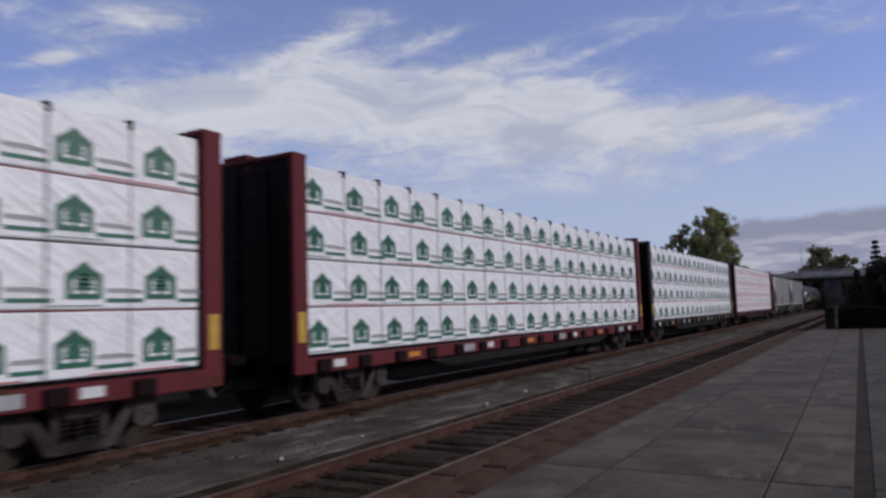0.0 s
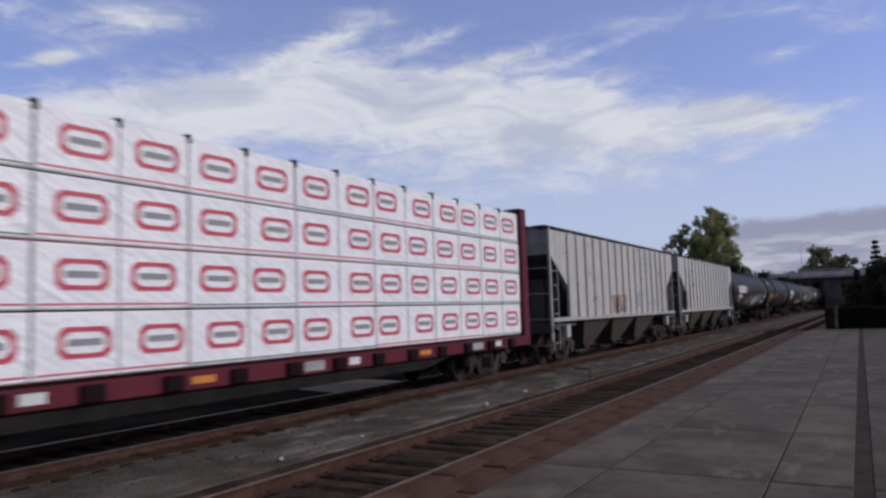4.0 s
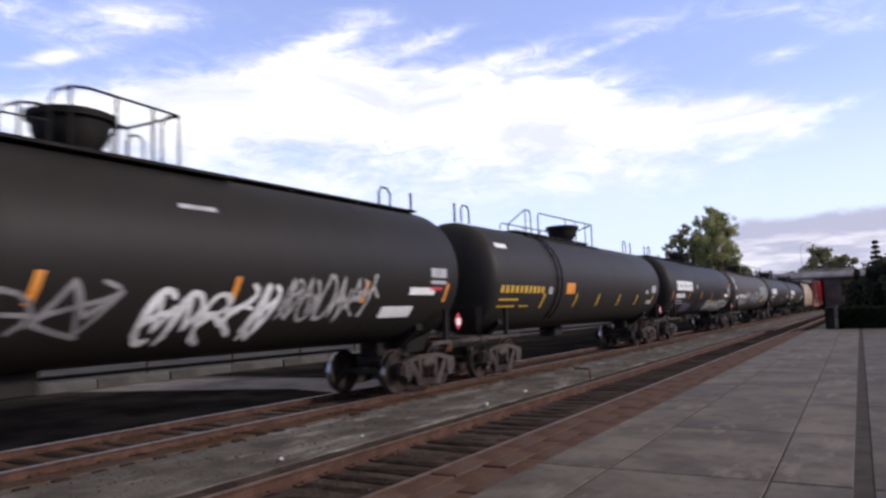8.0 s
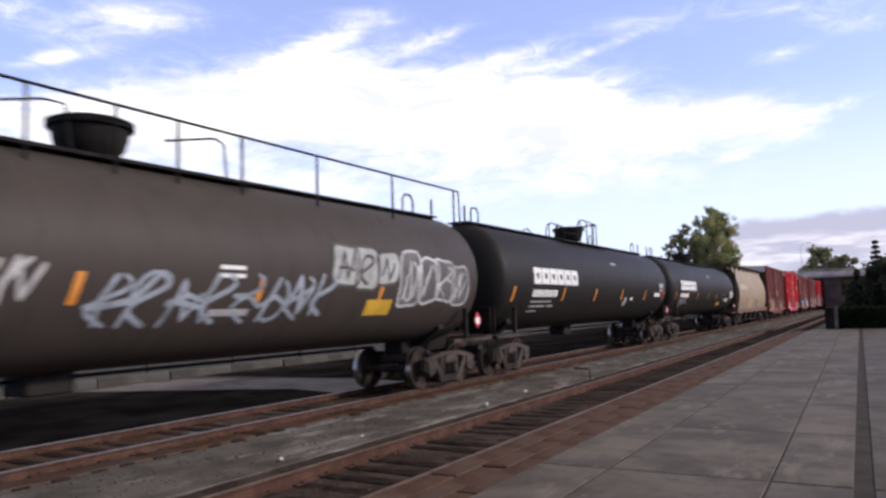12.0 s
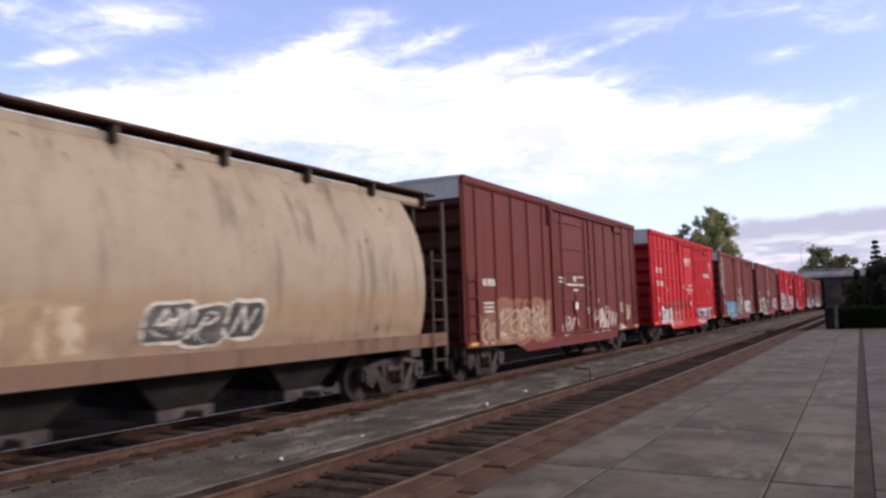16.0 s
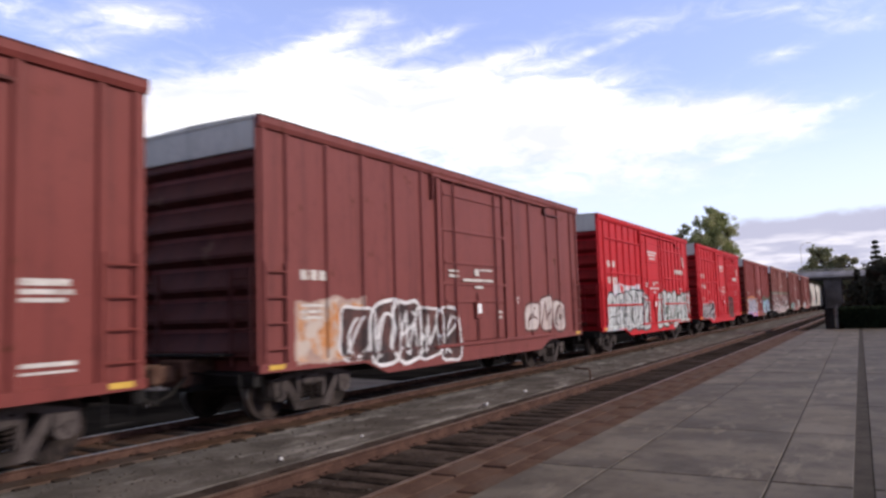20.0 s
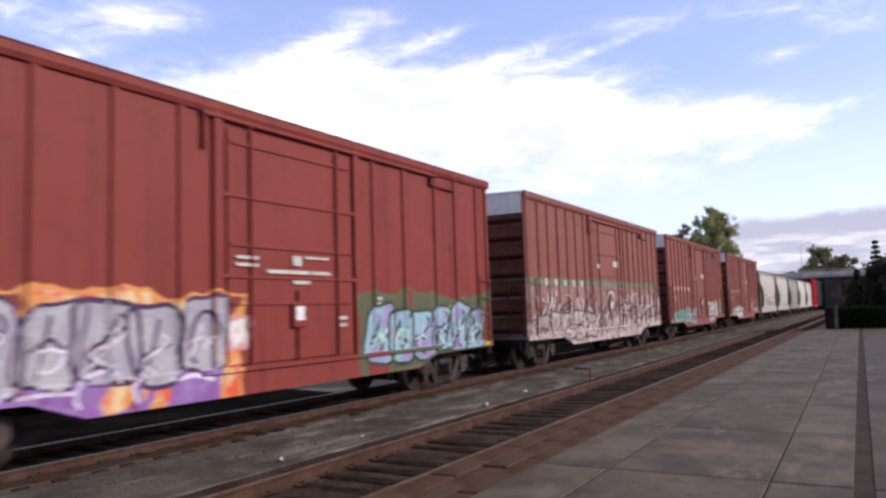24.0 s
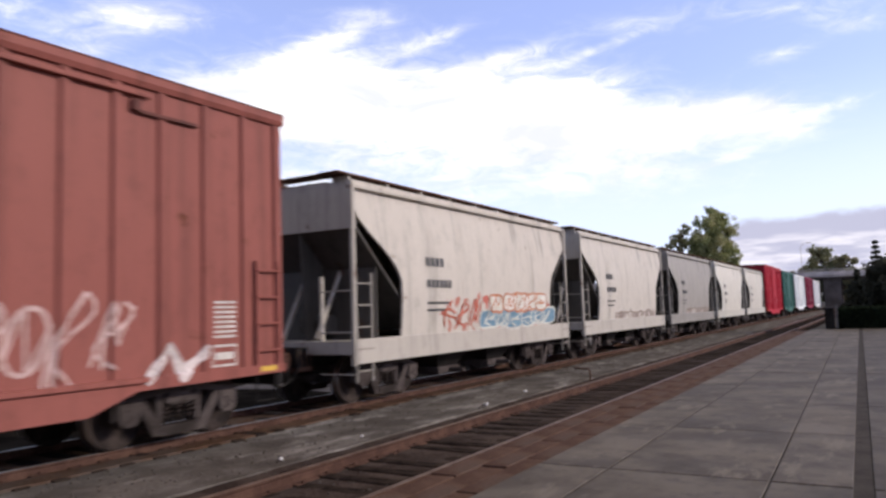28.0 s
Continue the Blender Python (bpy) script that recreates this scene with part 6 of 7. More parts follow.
    truck(car, -H + 1.6, 1.75, spin)
    truck(car, H - 1.6, 1.75, spin)
    couplers(car, H, 0.7)
    if style == "ribbed":
        bars(car, W + 0.002, marks, mark_mat or M_BLACKMARK, "dark stencilled markings")
    else:
        prof = curve_side(W + 0.06, Zs, Ze, bulge, 40)
        SURFACE[car.name] = lambda y, z: min(prof, key=lambda q: abs(q[1] - z))[0] + 0.004 if z > Zs else W + 0.024
        for mk in marks:
            g = Geo()
            for y0, y1, z0, z1 in (mk if isinstance(mk, list) else [mk]):
                zs = [z0 + (z1 - z0) * k / 4 for k in range(5)]
                xs = [min(prof, key=lambda q: abs(q[1] - z))[0] + 0.012 for z in zs]
                g.sheet([[(x, y0, z), (x, y1, z)] for x, z in zip(xs, zs)])
            part("marking", g, mark_mat or M_BLACKMARK, car, "stencilled marking")
    return car


# ---- sprayed writing: illegible strokes and filled letter shapes that follow the cars' sides ----
SPRAY = {}
SURFACE = {}
LOW = {}


def spray_paint(c, other=None):
    key = tuple(round(v, 2) for v in (*c, *(other or ())))
    if key not in SPRAY:
        second = other or [min(1.0, v * 1.25 + 0.01) for v in c]
        SPRAY[key] = mottled("spray_paint", c, second, 1.5 if other else 2.5, 0.6, grain=18, bump=0.05, depth=0.002, c3=[v * 0.7 for v in c], s3=1.6, spec=0.1)
    return SPRAY[key]


def ribbon(g, side, pts, w, lift, low=None):
    """A painted line of width w through points (y, z) on a car's side."""
    line = [Vector(pts[0])]
    for p in pts[1:]:
        p = Vector(p)
        n = max(1, int((p - line[-1]).length / 0.05))
        a = line[-1]
        line += [a.lerp(p, k / n) for k in range(1, n + 1)]
    left, right = [], []
    for i, p in enumerate(line):
        t = (line[min(i + 1, len(line) - 1)] - line[max(i - 1, 0)])
        t = t.normalized() if t.length > 0 else Vector((1, 0))
        e = w / 2 * (0.6 if i in (0, len(line) - 1) else 1.0)
        for out, q in ((left, 1), (right, -1)):
            y, z = p.x - t.y * e * q, p.y + t.x * e * q
            z = max(z, low(y)) if low else z
            out.append((side(y, z) + lift, y, z))
    g.sheet([left, right])


def stroke(r, y, z, w, h):
    """One random stroke in the box at (y, z)."""
    kind = r.randrange(5)
    slant = 0.18 * h
    P = lambda a, b: (y + a * w + slant * (b - 0.5), z + b * h)
    if kind == 0:
        return [P(r.uniform(0, 0.4), 0), P(r.uniform(0.1, 0.5), 0.5), P(r.uniform(0.3, 0.7), 1)]
    if kind == 1:
        a0 = r.uniform(0, 6.28)
        return [P(0.5 + 0.45 * math.cos(a0 + k * 0.45), 0.5 + 0.48 * math.sin(a0 + k * 0.45)) for k in range(r.randrange(8, 13))]
    if kind == 2:
        return [P(0.5 + 0.42 * math.sin(k * 0.7 + 0.4), 1 - k / 9) for k in range(10)]
    if kind == 3:
        return [P(0.05, r.uniform(0, 0.3)), P(0.35, 1), P(0.6, r.uniform(0.0, 0.4)), P(0.95, r.uniform(0.7, 1))]
    return [P(0, r.uniform(0.3, 0.6)), P(0.5, r.uniform(0.4, 0.7)), P(1.0, r.uniform(0.3, 0.6))]


def scrawl(car, y0, y1, z0, z1, n, w, c, seed, per=3, lift=0.010):
    """Thin hand style writing."""
    r = random.Random(seed)
    dy = (y1 - y0) / n
    for k in range(n):
        g = Geo()
        lo, hi = z0 + (z1 - z0) * r.uniform(0, 0.18), z1 - (z1 - z0) * r.uniform(0, 0.2)
        for _ in range(per):
            ribbon(g, SURFACE[car.name], stroke(r, y0 + k * dy, lo, dy * 1.05, hi - lo), w * r.uniform(0.75, 1.2), lift, LOW.get(car.name))
        part("sprayed_letter", g, spray_paint(c), car, "thin sprayed tag strokes")


def piece(car, y0, y1, z0, z1, n, fills, edge, seed, w=0.05, shine=None, lift=0.006):
    """A row of filled, outlined letter shapes."""
    r = random.Random(seed)
    side, low = SURFACE[car.name], LOW.get(car.name)
    dy = (y1 - y0) / n
    blobs = []
    for k in range(n):
        b = [(y0 + (k + 0.5) * dy + r.uniform(-0.08, 0.08) * dy, (z0 + z1) / 2 + r.uniform(-0.06, 0.06) * (z1 - z0)),
             dy * r.uniform(0.54, 0.68), (z1 - z0) / 2 * r.uniform(0.8, 1.04), [r.uniform(0.84, 1.08) for _ in range(11)], r.uniform(-0.1, 0.3)]
        blobs.append(b)

    def radius(b, a):
        ca, sa = abs(math.cos(a)), abs(math.sin(a))
        base = ((ca / b[1]) ** 4.5 + (sa / b[2]) ** 4.5) ** (-1 / 4.5)
        f = (a % math.tau) / math.tau * 11
        i = int(f) % 11
        return base * (b[3][i] * (1 - f % 1) + b[3][(i + 1) % 11] * (f % 1))

    cell = 0.05
    paints = [Geo() for _ in blobs]
    for j in range(int((z1 - z0 + 0.3) / cell)):
        z = z0 - 0.15 + j * cell
        for i in range(int((y1 - y0 + 0.6) / cell)):
            y = y0 - 0.3 + i * cell
            if low and z < low(y):
                continue
            for k in range(n - 1, -1, -1):
                b = blobs[k]
                vz = z + cell / 2 - b[0][1]
                vy = y + cell / 2 - b[0][0] - b[4] * vz
                if abs(vy) < dy and vy * vy + vz * vz < radius(b, math.atan2(vz, vy)) ** 2:
                    paints[k].add([(side(a, c) + lift, a, c) for a, c in ((y, z), (y + cell, z), (y + cell, z + cell), (y, z + cell))], [(0, 1, 2, 3)])
                    break
    for g in paints:
        if g.f:
            part("sprayed_fill", g, spray_paint(fills[0], fills[1]), car, "sprayed filled letter shape")
    for b in blobs:
        ring, lines = [], Geo()
        for i in range(29):
            a = i * math.tau / 28
            q = radius(b, a)
            vz = q * math.sin(a)
            ring.append((b[0][0] + q * math.cos(a) + b[4] * vz, b[0][1] + vz))
        ribbon(lines, side, ring, w * r.uniform(0.8, 1.3), lift + 0.004, low)
        for _ in range(2):
            ribbon(lines, side, stroke(r, b[0][0] - b[1] * 0.6, b[0][1] - b[2] * 0.75, b[1] * 1.2, b[2] * 1.4), w * 0.9, lift + 0.004, low)
        if shine:
            gloss = Geo()
            for _ in range(2):
                ribbon(gloss, side, stroke(r, b[0][0] - b[1] * 0.5, b[0][1] - b[2] * 0.6, b[1], b[2] * 0.9), w * 0.6, lift + 0.007, low)
            part("sprayed_highlight", gloss, spray_paint(shine), car)
        part("sprayed_outline", lines, spray_paint(edge), car, "sprayed letter outline")


RED_A, RED_B, BROWN_A, BROWN_B, BROWN_C = (0.46, 0.018, 0.023), (0.44, 0.018, 0.023), (0.125, 0.029, 0.023), (0.165, 0.038, 0.031), (0.225, 0.078, 0.06)
CYAN, PINK = (0.35, 0.62, 0.66), (0.62, 0.25, 0.34)


def make_train():
    lum = "maroon centre beam flatcar loaded with white wrapped lumber printed in green"
    lumber_car(-12.8, 8.46, (0.16, 0.03, 0.035), lum, "green")
    lumber_car(10.02, 31.2, (0.16, 0.03, 0.035), lum, "green")
    lumber_car(32.75, 53.88, (0.05, 0.043, 0.04), "dark brown centre beam flatcar loaded with green printed white lumber packages", "green")
    lumber_car(55.3, 76.5, (0.15, 0.025, 0.04), "maroon centre beam flatcar loaded with red printed white lumber packages", "red")
    hopper_car(78.1, 93.55, (0.50, 0.485, 0.45), "weathered pale grey ribbed covered hopper car with rust and sprayed tag", "ribbed",
               [(-2.0, 0.0, 1.45, 2.1, (0.10, 0.10, 0.10), (0.3, 0.3, 0.3), (0.42, 0.2, 0.09), 2.2), (6.3, 6.55, 1.4, 2.35, (0.5, 0.19, 0.05), (0.45, 0.17, 0.05), (0.45, 0.2, 0.06), 1.0)], rust=0.22,
               marks=[(1.5, 2.05, 1.65, 2.25), (4.0, 4.25, 1.7, 1.95), (4.6, 4.85, 1.7, 1.95), (3.2, 3.6, 1.7, 1.85)], mark_mat=M_GREYMARK)
    hopper_car(94.95, 110.5, (0.52, 0.505, 0.47), "weathered pale grey ribbed covered hopper car with dark smudges", "ribbed",
               [(-6.3, -4.5, 2.45, 3.5, (0.16, 0.17, 0.15), (0.42, 0.41, 0.38), (0.10, 0.11, 0.09), -2.6), (-6.2, -5.5, 1.45, 2.4, (0.42, 0.31, 0.25), (0.48, 0.42, 0.37), (0.45, 0.36, 0.3), 1.2)], rust=0.22,
               marks=[(2.2, 2.7, 1.65, 2.15), (4.4, 4.7, 1.6, 1.85), (-5.4, -5.05, 1.5, 2.2)], mark_mat=M_GREYMARK)
    tk = "black tank car with white block lettering, orange reflectors"
    S = (0.018, 0.0148, 0.0128)
    K3 = (0.03, 0.03, 0.03)
    g1 = ()
    tank_car(112.0, 129.35, S, tk + " and sprayed tags", "plain", g1, brand_blocks(-7.0, 2.38) + tail_marks(8.6) + [((5.75, 6.9, 1.6, 1.82), M_WHITE), ((-2.4, -1.9, 1.55, 1.7), M_YELLOW), ((-2.7, -2.45, 2.55, 2.75), M_GREYMARK), ((0.8, 1.5, 3.25, 3.32), M_GREYMARK)])
    tank_car(131.3, 147.9, (0.028, 0.0235, 0.0205), "dark grey tank car with yellow lettering and side ladder", "open", (),
             [(mk, M_YELLOW) for mk in block_letters(-8.0, 2.12, 3.0, 0.19, 10, 0.34, 0.42)] + [((-3.3, -2.55, 2.12, 2.45), M_ORANGE), ((-7.9, -7.2, 3.3, 3.42), M_WHITE), ((6.9, 7.6, 2.2, 2.5), M_GREYMARK), ((6.0, 6.4, 2.15, 2.3), M_GREYMARK), ((-8.0, -6.8, 1.92, 1.97), M_YELLOW), ((-8.0, -6.9, 1.75, 1.79), M_YELLOW), ((-6.6, -6.0, 1.75, 1.79), M_YELLOW), ((-4.75, -4.45, 2.1, 2.3), M_GREYMARK), ((6.4, 7.2, 1.75, 1.9), M_GREYMARK)])
    g3 = [(-5.2, -3.2, 1.2, 1.72, (0.12, 0.10, 0.17), (0.10, 0.085, 0.14), (0.11, 0.095, 0.155), 0.8), ]
    tank_car(150.15, 167.1, S, tk + ", pale tags", "plain", g3, brand_blocks(-7.3, 2.36) + tail_marks(8.2) + [((2.6, 3.4, 1.62, 1.75), M_YELLOW), ((7.7, 8.2, 2.74, 2.9), M_REDMARK), ((-2.7, -2.45, 2.5, 2.7), M_GREYMARK), ((5.9, 6.9, 2.12, 2.22), M_WHITE)])
    g4 = ()
    tank_car(168.9, 187.15, (0.062, 0.05, 0.0425), "grey brown tank car with full length handrail and faded tags", "long", g4,
             [(mk, M_WHITE) for mk in block_letters(-7.2, 2.02, 2.5, 0.22, 10, 0.34, 0.25)] + tail_marks(8.9) + [((4.65, 5.5, 1.66, 1.95), M_YELLOW), ((-8.6, -7.7, 1.95, 2.15), M_WHITE), ((-7.2, -6.6, 1.85, 1.92), M_GREYMARK), ((-6.4, -5.5, 1.85, 1.92), M_GREYMARK), ((-5.3, -4.6, 1.85, 1.92), M_GREYMARK), ((0.9, 1.4, 2.4, 2.46), M_WHITE), ((0.9, 1.4, 2.28, 2.34), M_WHITE), ((0.8, 1.6, 1.72, 1.82), M_GREYMARK)])
    tank_car(188.7, 206.0, S, tk, "plain", (), brand_blocks(-6.8, 2.38) + tail_marks(8.5) + [((0.8, 1.4, 3.2, 3.27), M_GREYMARK), ((3.0, 3.3, 1.9, 2.0), M_WHITE), ((2.2, 2.5, 1.7, 2.0), M_GREYMARK)])
    tank_car(207.4, 224.9, S, tk, "plain", (), brand_blocks(-7.1, 2.38) + [((0.3, 0.9, 3.2, 3.27), M_GREYMARK), ((3.45, 4.35, 1.55, 1.72), M_YELLOW), ((5.25, 6.25, 1.84, 1.92), M_WHITE), ((6.2, 6.75, 1.75, 1.98), M_WHITE),
             ((7.3, 7.7, 2.32, 2.42), M_WHITE), ((7.3, 8.4, 2.2, 2.3), M_WHITE), ((7.3, 8.4, 2.02, 2.13), M_WHITE), ((7.9, 8.4, 2.34, 2.4), M_GREYMARK)], (1.7, 2.55, 3.45, 4.56, 5.6, 6.73), (-8.1, -5.7, -2.9, 0.0, 2.65, 4.9), 0.03)
    faded = mottled("faded_lettering", (0.48, 0.39, 0.26), (0.55, 0.45, 0.31), 3, 0.7, grain=40, bump=0.05, depth=0.001)
    hopper_car(226.1, 242.4, (0.27, 0.21, 0.148), "tan rounded covered hopper car stained with rust and tags", "cylinder",
               [(-6.9, -3.6, 1.1, 1.8, (0.34, 0.30, 0.25), (0.15, 0.14, 0.13), (0.33, 0.22, 0.14), 1.1), (-2.5, -0.6, 1.2, 1.95, (0.5, 0.40, 0.29), (0.45, 0.34, 0.23), (0.36, 0.25, 0.15), 2.0), (-6.3, -4.3, 2.1, 2.36, (0.2, 0.23, 0.23), (0.3, 0.27, 0.2), (0.34, 0.25, 0.16), 2.6), (-7.6, -7.2, 1.1, 2.2, (0.5, 0.24, 0.06), (0.45, 0.2, 0.05), (0.4, 0.2, 0.08), 1.0)],
               bays=4, rust=0.16, bands=((1.15, 1.5, (0.2, 0.105, 0.055)), (1.45, 2.1, (0.3, 0.19, 0.105))), marks=block_letters(-6.3, 2.6, 3.5, 0.36, 6, 0.34, 0.12), mark_mat=faded)
    br = "brown ribbed boxcar with plug door"
    tan = [(-5.6, -1.9, 0.75, 2.0, (0.3, 0.16, 0.095), (0.22, 0.1, 0.065), (0.26, 0.125, 0.08), 1.0), (-6.5, -5.6, 0.7, 1.6, (0.24, 0.12, 0.085), (0.18, 0.08, 0.06), (0.2, 0.09, 0.065), 1.2)]
    boxcar(243.2, 257.7, BROWN_A, "wide", br + " and faded tan tags", tan, 0.15, data_marks() + door_marks())
    boxcar(260.1, 274.45, RED_A, "red", "bright red boxcar with white lettering and black tag", [(-3.9, -1.4, 0.65, 1.6, (0.44, 0.13, 0.12), (0.46, 0.24, 0.22), (0.42, 0.05, 0.05), 2.0), (-4.9, -1.6, 1.4, 1.9, (0.3, 0.05, 0.05), (0.26, 0.08, 0.06), (0.38, 0.04, 0.04), 1.2), (-1.1, -0.45, 1.4, 1.85, (0.05, 0.03, 0.03), (0.1, 0.04, 0.04), (0.06, 0.04, 0.04), 1.0)], 0.05,
           red_marks() + door_marks(), logo=True, fade=0.15, streak=0.25)
    boxcar(276.7, 291.3, BROWN_B, "wide", br + " and blue tag outlined in black", [(-1.3, 1.3, 0.8, 2.15, (0.3, 0.24, 0.19), (0.42, 0.35, 0.29), (0.14, 0.07, 0.06), 1.4)], 0.12,
           data_marks() + door_marks() + [(5.58, 6.25, 2.12, 2.2), (5.6, 6.3, 2.02, 2.08), (5.6, 6.2, 1.93, 1.98), (5.65, 6.34, 1.2, 1.25), (5.65, 6.34, 1.12, 1.15)])
    boxcar(293.35, 307.85, (0.165, 0.046, 0.040), "wide", br + " and orange white and black tags", [(-6.4, -4.4, 0.85, 2.0, (0.50, 0.22, 0.08), (0.5, 0.42, 0.35), (0.38, 0.27, 0.22), 1.5)], 0.15,
           data_marks() + door_marks())
    boxcar(309.95, 324.3, RED_B, "red", "bright red boxcar with large silver and pink tag", [(-6.6, -4.8, 0.5, 1.5, PINK, CYAN, (0.6, 0.4, 0.5), 1.3), (-5.6, -2.0, 1.95, 2.5, CYAN, (0.62, 0.5, 0.55), (0.6, 0.6, 0.6), 1.6)], 0.05,
           red_marks() + door_marks(), logo=True, fade=0.15, streak=0.25)
    boxcar(326.65, 341.2, RED_A, "red", "bright red boxcar with white lettering and dark tag", [(2.0, 4.2, 0.8, 2.1, (0.08, 0.05, 0.045), (0.12, 0.08, 0.06), (0.05, 0.04, 0.04), 1.0)], 0.05,
           red_marks() + door_marks(), logo=True, fade=0.15, streak=0.25)
    boxcar(343.85, 358.25, (0.205, 0.04, 0.032), "wide", "reddish brown ribbed boxcar with violet and turquoise tags", [(-7.0, -1.15, 0.45, 2.1, (0.75, 0.58, 0.32), (0.7, 0.12, 0.05), (0.7, 0.3, 0.1), 0.85), (-6.9, -1.6, 0.4, 1.15, (0.2, 0.1, 0.34), (0.31, 0.18, 0.48), (0.24, 0.12, 0.38), 0.8), (-1.6, -1.05, 1.25, 1.75, WHITE, (0.6, 0.5, 0.5), (0.6, 0.3, 0.3), 1.5), (1.7, 7.1, 0.55, 2.1, (0.09, 0.11, 0.06), (0.10, 0.12, 0.07), (0.11, 0.13, 0.075), 0.7)], 0.1,
           data_marks() + door_marks())
    boxcar(360.5, 374.95, BROWN_C, "dense", "faded brown boxcar covered low down in pale worn tags", [(-7.4, 7.4, 0.4, 2.55, (0.25, 0.115, 0.095), (0.34, 0.22, 0.2), (0.3, 0.17, 0.15), 2.2), (-7.4, 7.4, 0.5, 1.3, (0.48, 0.4, 0.38), (0.58, 0.53, 0.5), (0.4, 0.28, 0.26), 2.4), (-7.4, 7.4, 2.36, 2.6, (0.16, 0.18, 0.11), (0.26, 0.24, 0.18), (0.15, 0.17, 0.11), 1.6)], 0.1,
           [(0.5, 1.15, 3.1, 3.3), (-1.3, -0.95, 3.0, 3.15)] + spread_marks())
    boxcar(376.75, 391.0, (0.22, 0.072, 0.057), "dense", "faded brown boxcar with turquoise and white tags", [(-0.9, 0.9, 1.1, 1.9, (0.15, 0.05, 0.045), (0.19, 0.07, 0.06), (0.26, 0.13, 0.11), 1.0)], 0.1,
           [(0.3, 0.95, 3.05, 3.27), (-1.2, -0.9, 2.95, 3.1)] + spread_marks())
    boxcar(393.15, 407.6, (0.225, 0.074, 0.058), "dense", "faded brown boxcar with white tag and scratched side", [], 0.1,
           [(0.3, 0.95, 3.05, 3.27), (-1.2, -0.9, 2.95, 3.1)] + spread_marks())
    col = [(0.48, 0.435, 0.375), (0.48, 0.44, 0.385), (0.29, 0.27, 0.245), (0.54, 0.51, 0.45), (0.51, 0.48, 0.425)]
    us = [(409.5, 420.5), (421.9, 432.7), (433.9, 444.7), (445.9, 456.7), (457.9, 468.3)]
    for i, (a, b) in enumerate(us):
        tg = [(-0.7, 4.5, 0.9, 2.1, K3, K3, (0.45, 0.1, 0.07), -1.2), (-2.4, -0.5, 0.95, 2.0, K3, K3, (0.42, 0.12, 0.08), -1.8), (-5.0, -2.6, 0.72, 1.15, (0.4, 0.16, 0.06), (0.3, 0.2, 0.13), (0.45, 0.4, 0.33), 2.6)] if i == 0 else ([(-2, 4.0, 0.95, 1.5, (0.25, 0.2, 0.18), (0.55, 0.5, 0.45), (0.2, 0.15, 0.12), 1.8)] if i < 3 else ())
        hopper_car(a, b, col[i], ("dark grey weathered" if i == 2 else "pale grey") + " covered hopper car with curved sides", "curved", tg, bays=2, rust=0.12, spin=i < 2,
                   marks=block_letters(-3.0, 2.65, 0.8, 0.19, 4, 0.3, 0.3) + block_letters(-3.0, 2.2, 1.1, 0.17, 6, 0.3, 0.3) + [(-3.0, -2.0, 1.85, 1.9), (-3.0, -2.2, 1.7, 1.75)])
    boxcar(469.6, 482.6, (0.38, 0.02, 0.035), "red", "deep red boxcar far back in the train", (), 0.05, spin=False, white_end=False)
    boxcar(484.6, 496.0, (0.05, 0.13, 0.11), "wide", "dark green boxcar far back in the train", (), 0.1, spin=False, white_end=False)
    boxcar(498.0, 512.4, (0.70, 0.72, 0.72), "wide", "white boxcar far back in the train", (), 0.02, spin=False)
    boxcar(514.4, 528.8, (0.22, 0.03, 0.06), "red", "maroon boxcar far back in the train", (), 0.05, spin=False, white_end=False)
    boxcar(530.8, 545.2, (0.70, 0.70, 0.70), "wide", "white boxcar far back in the train", (), 0.02, spin=False)


make_train()


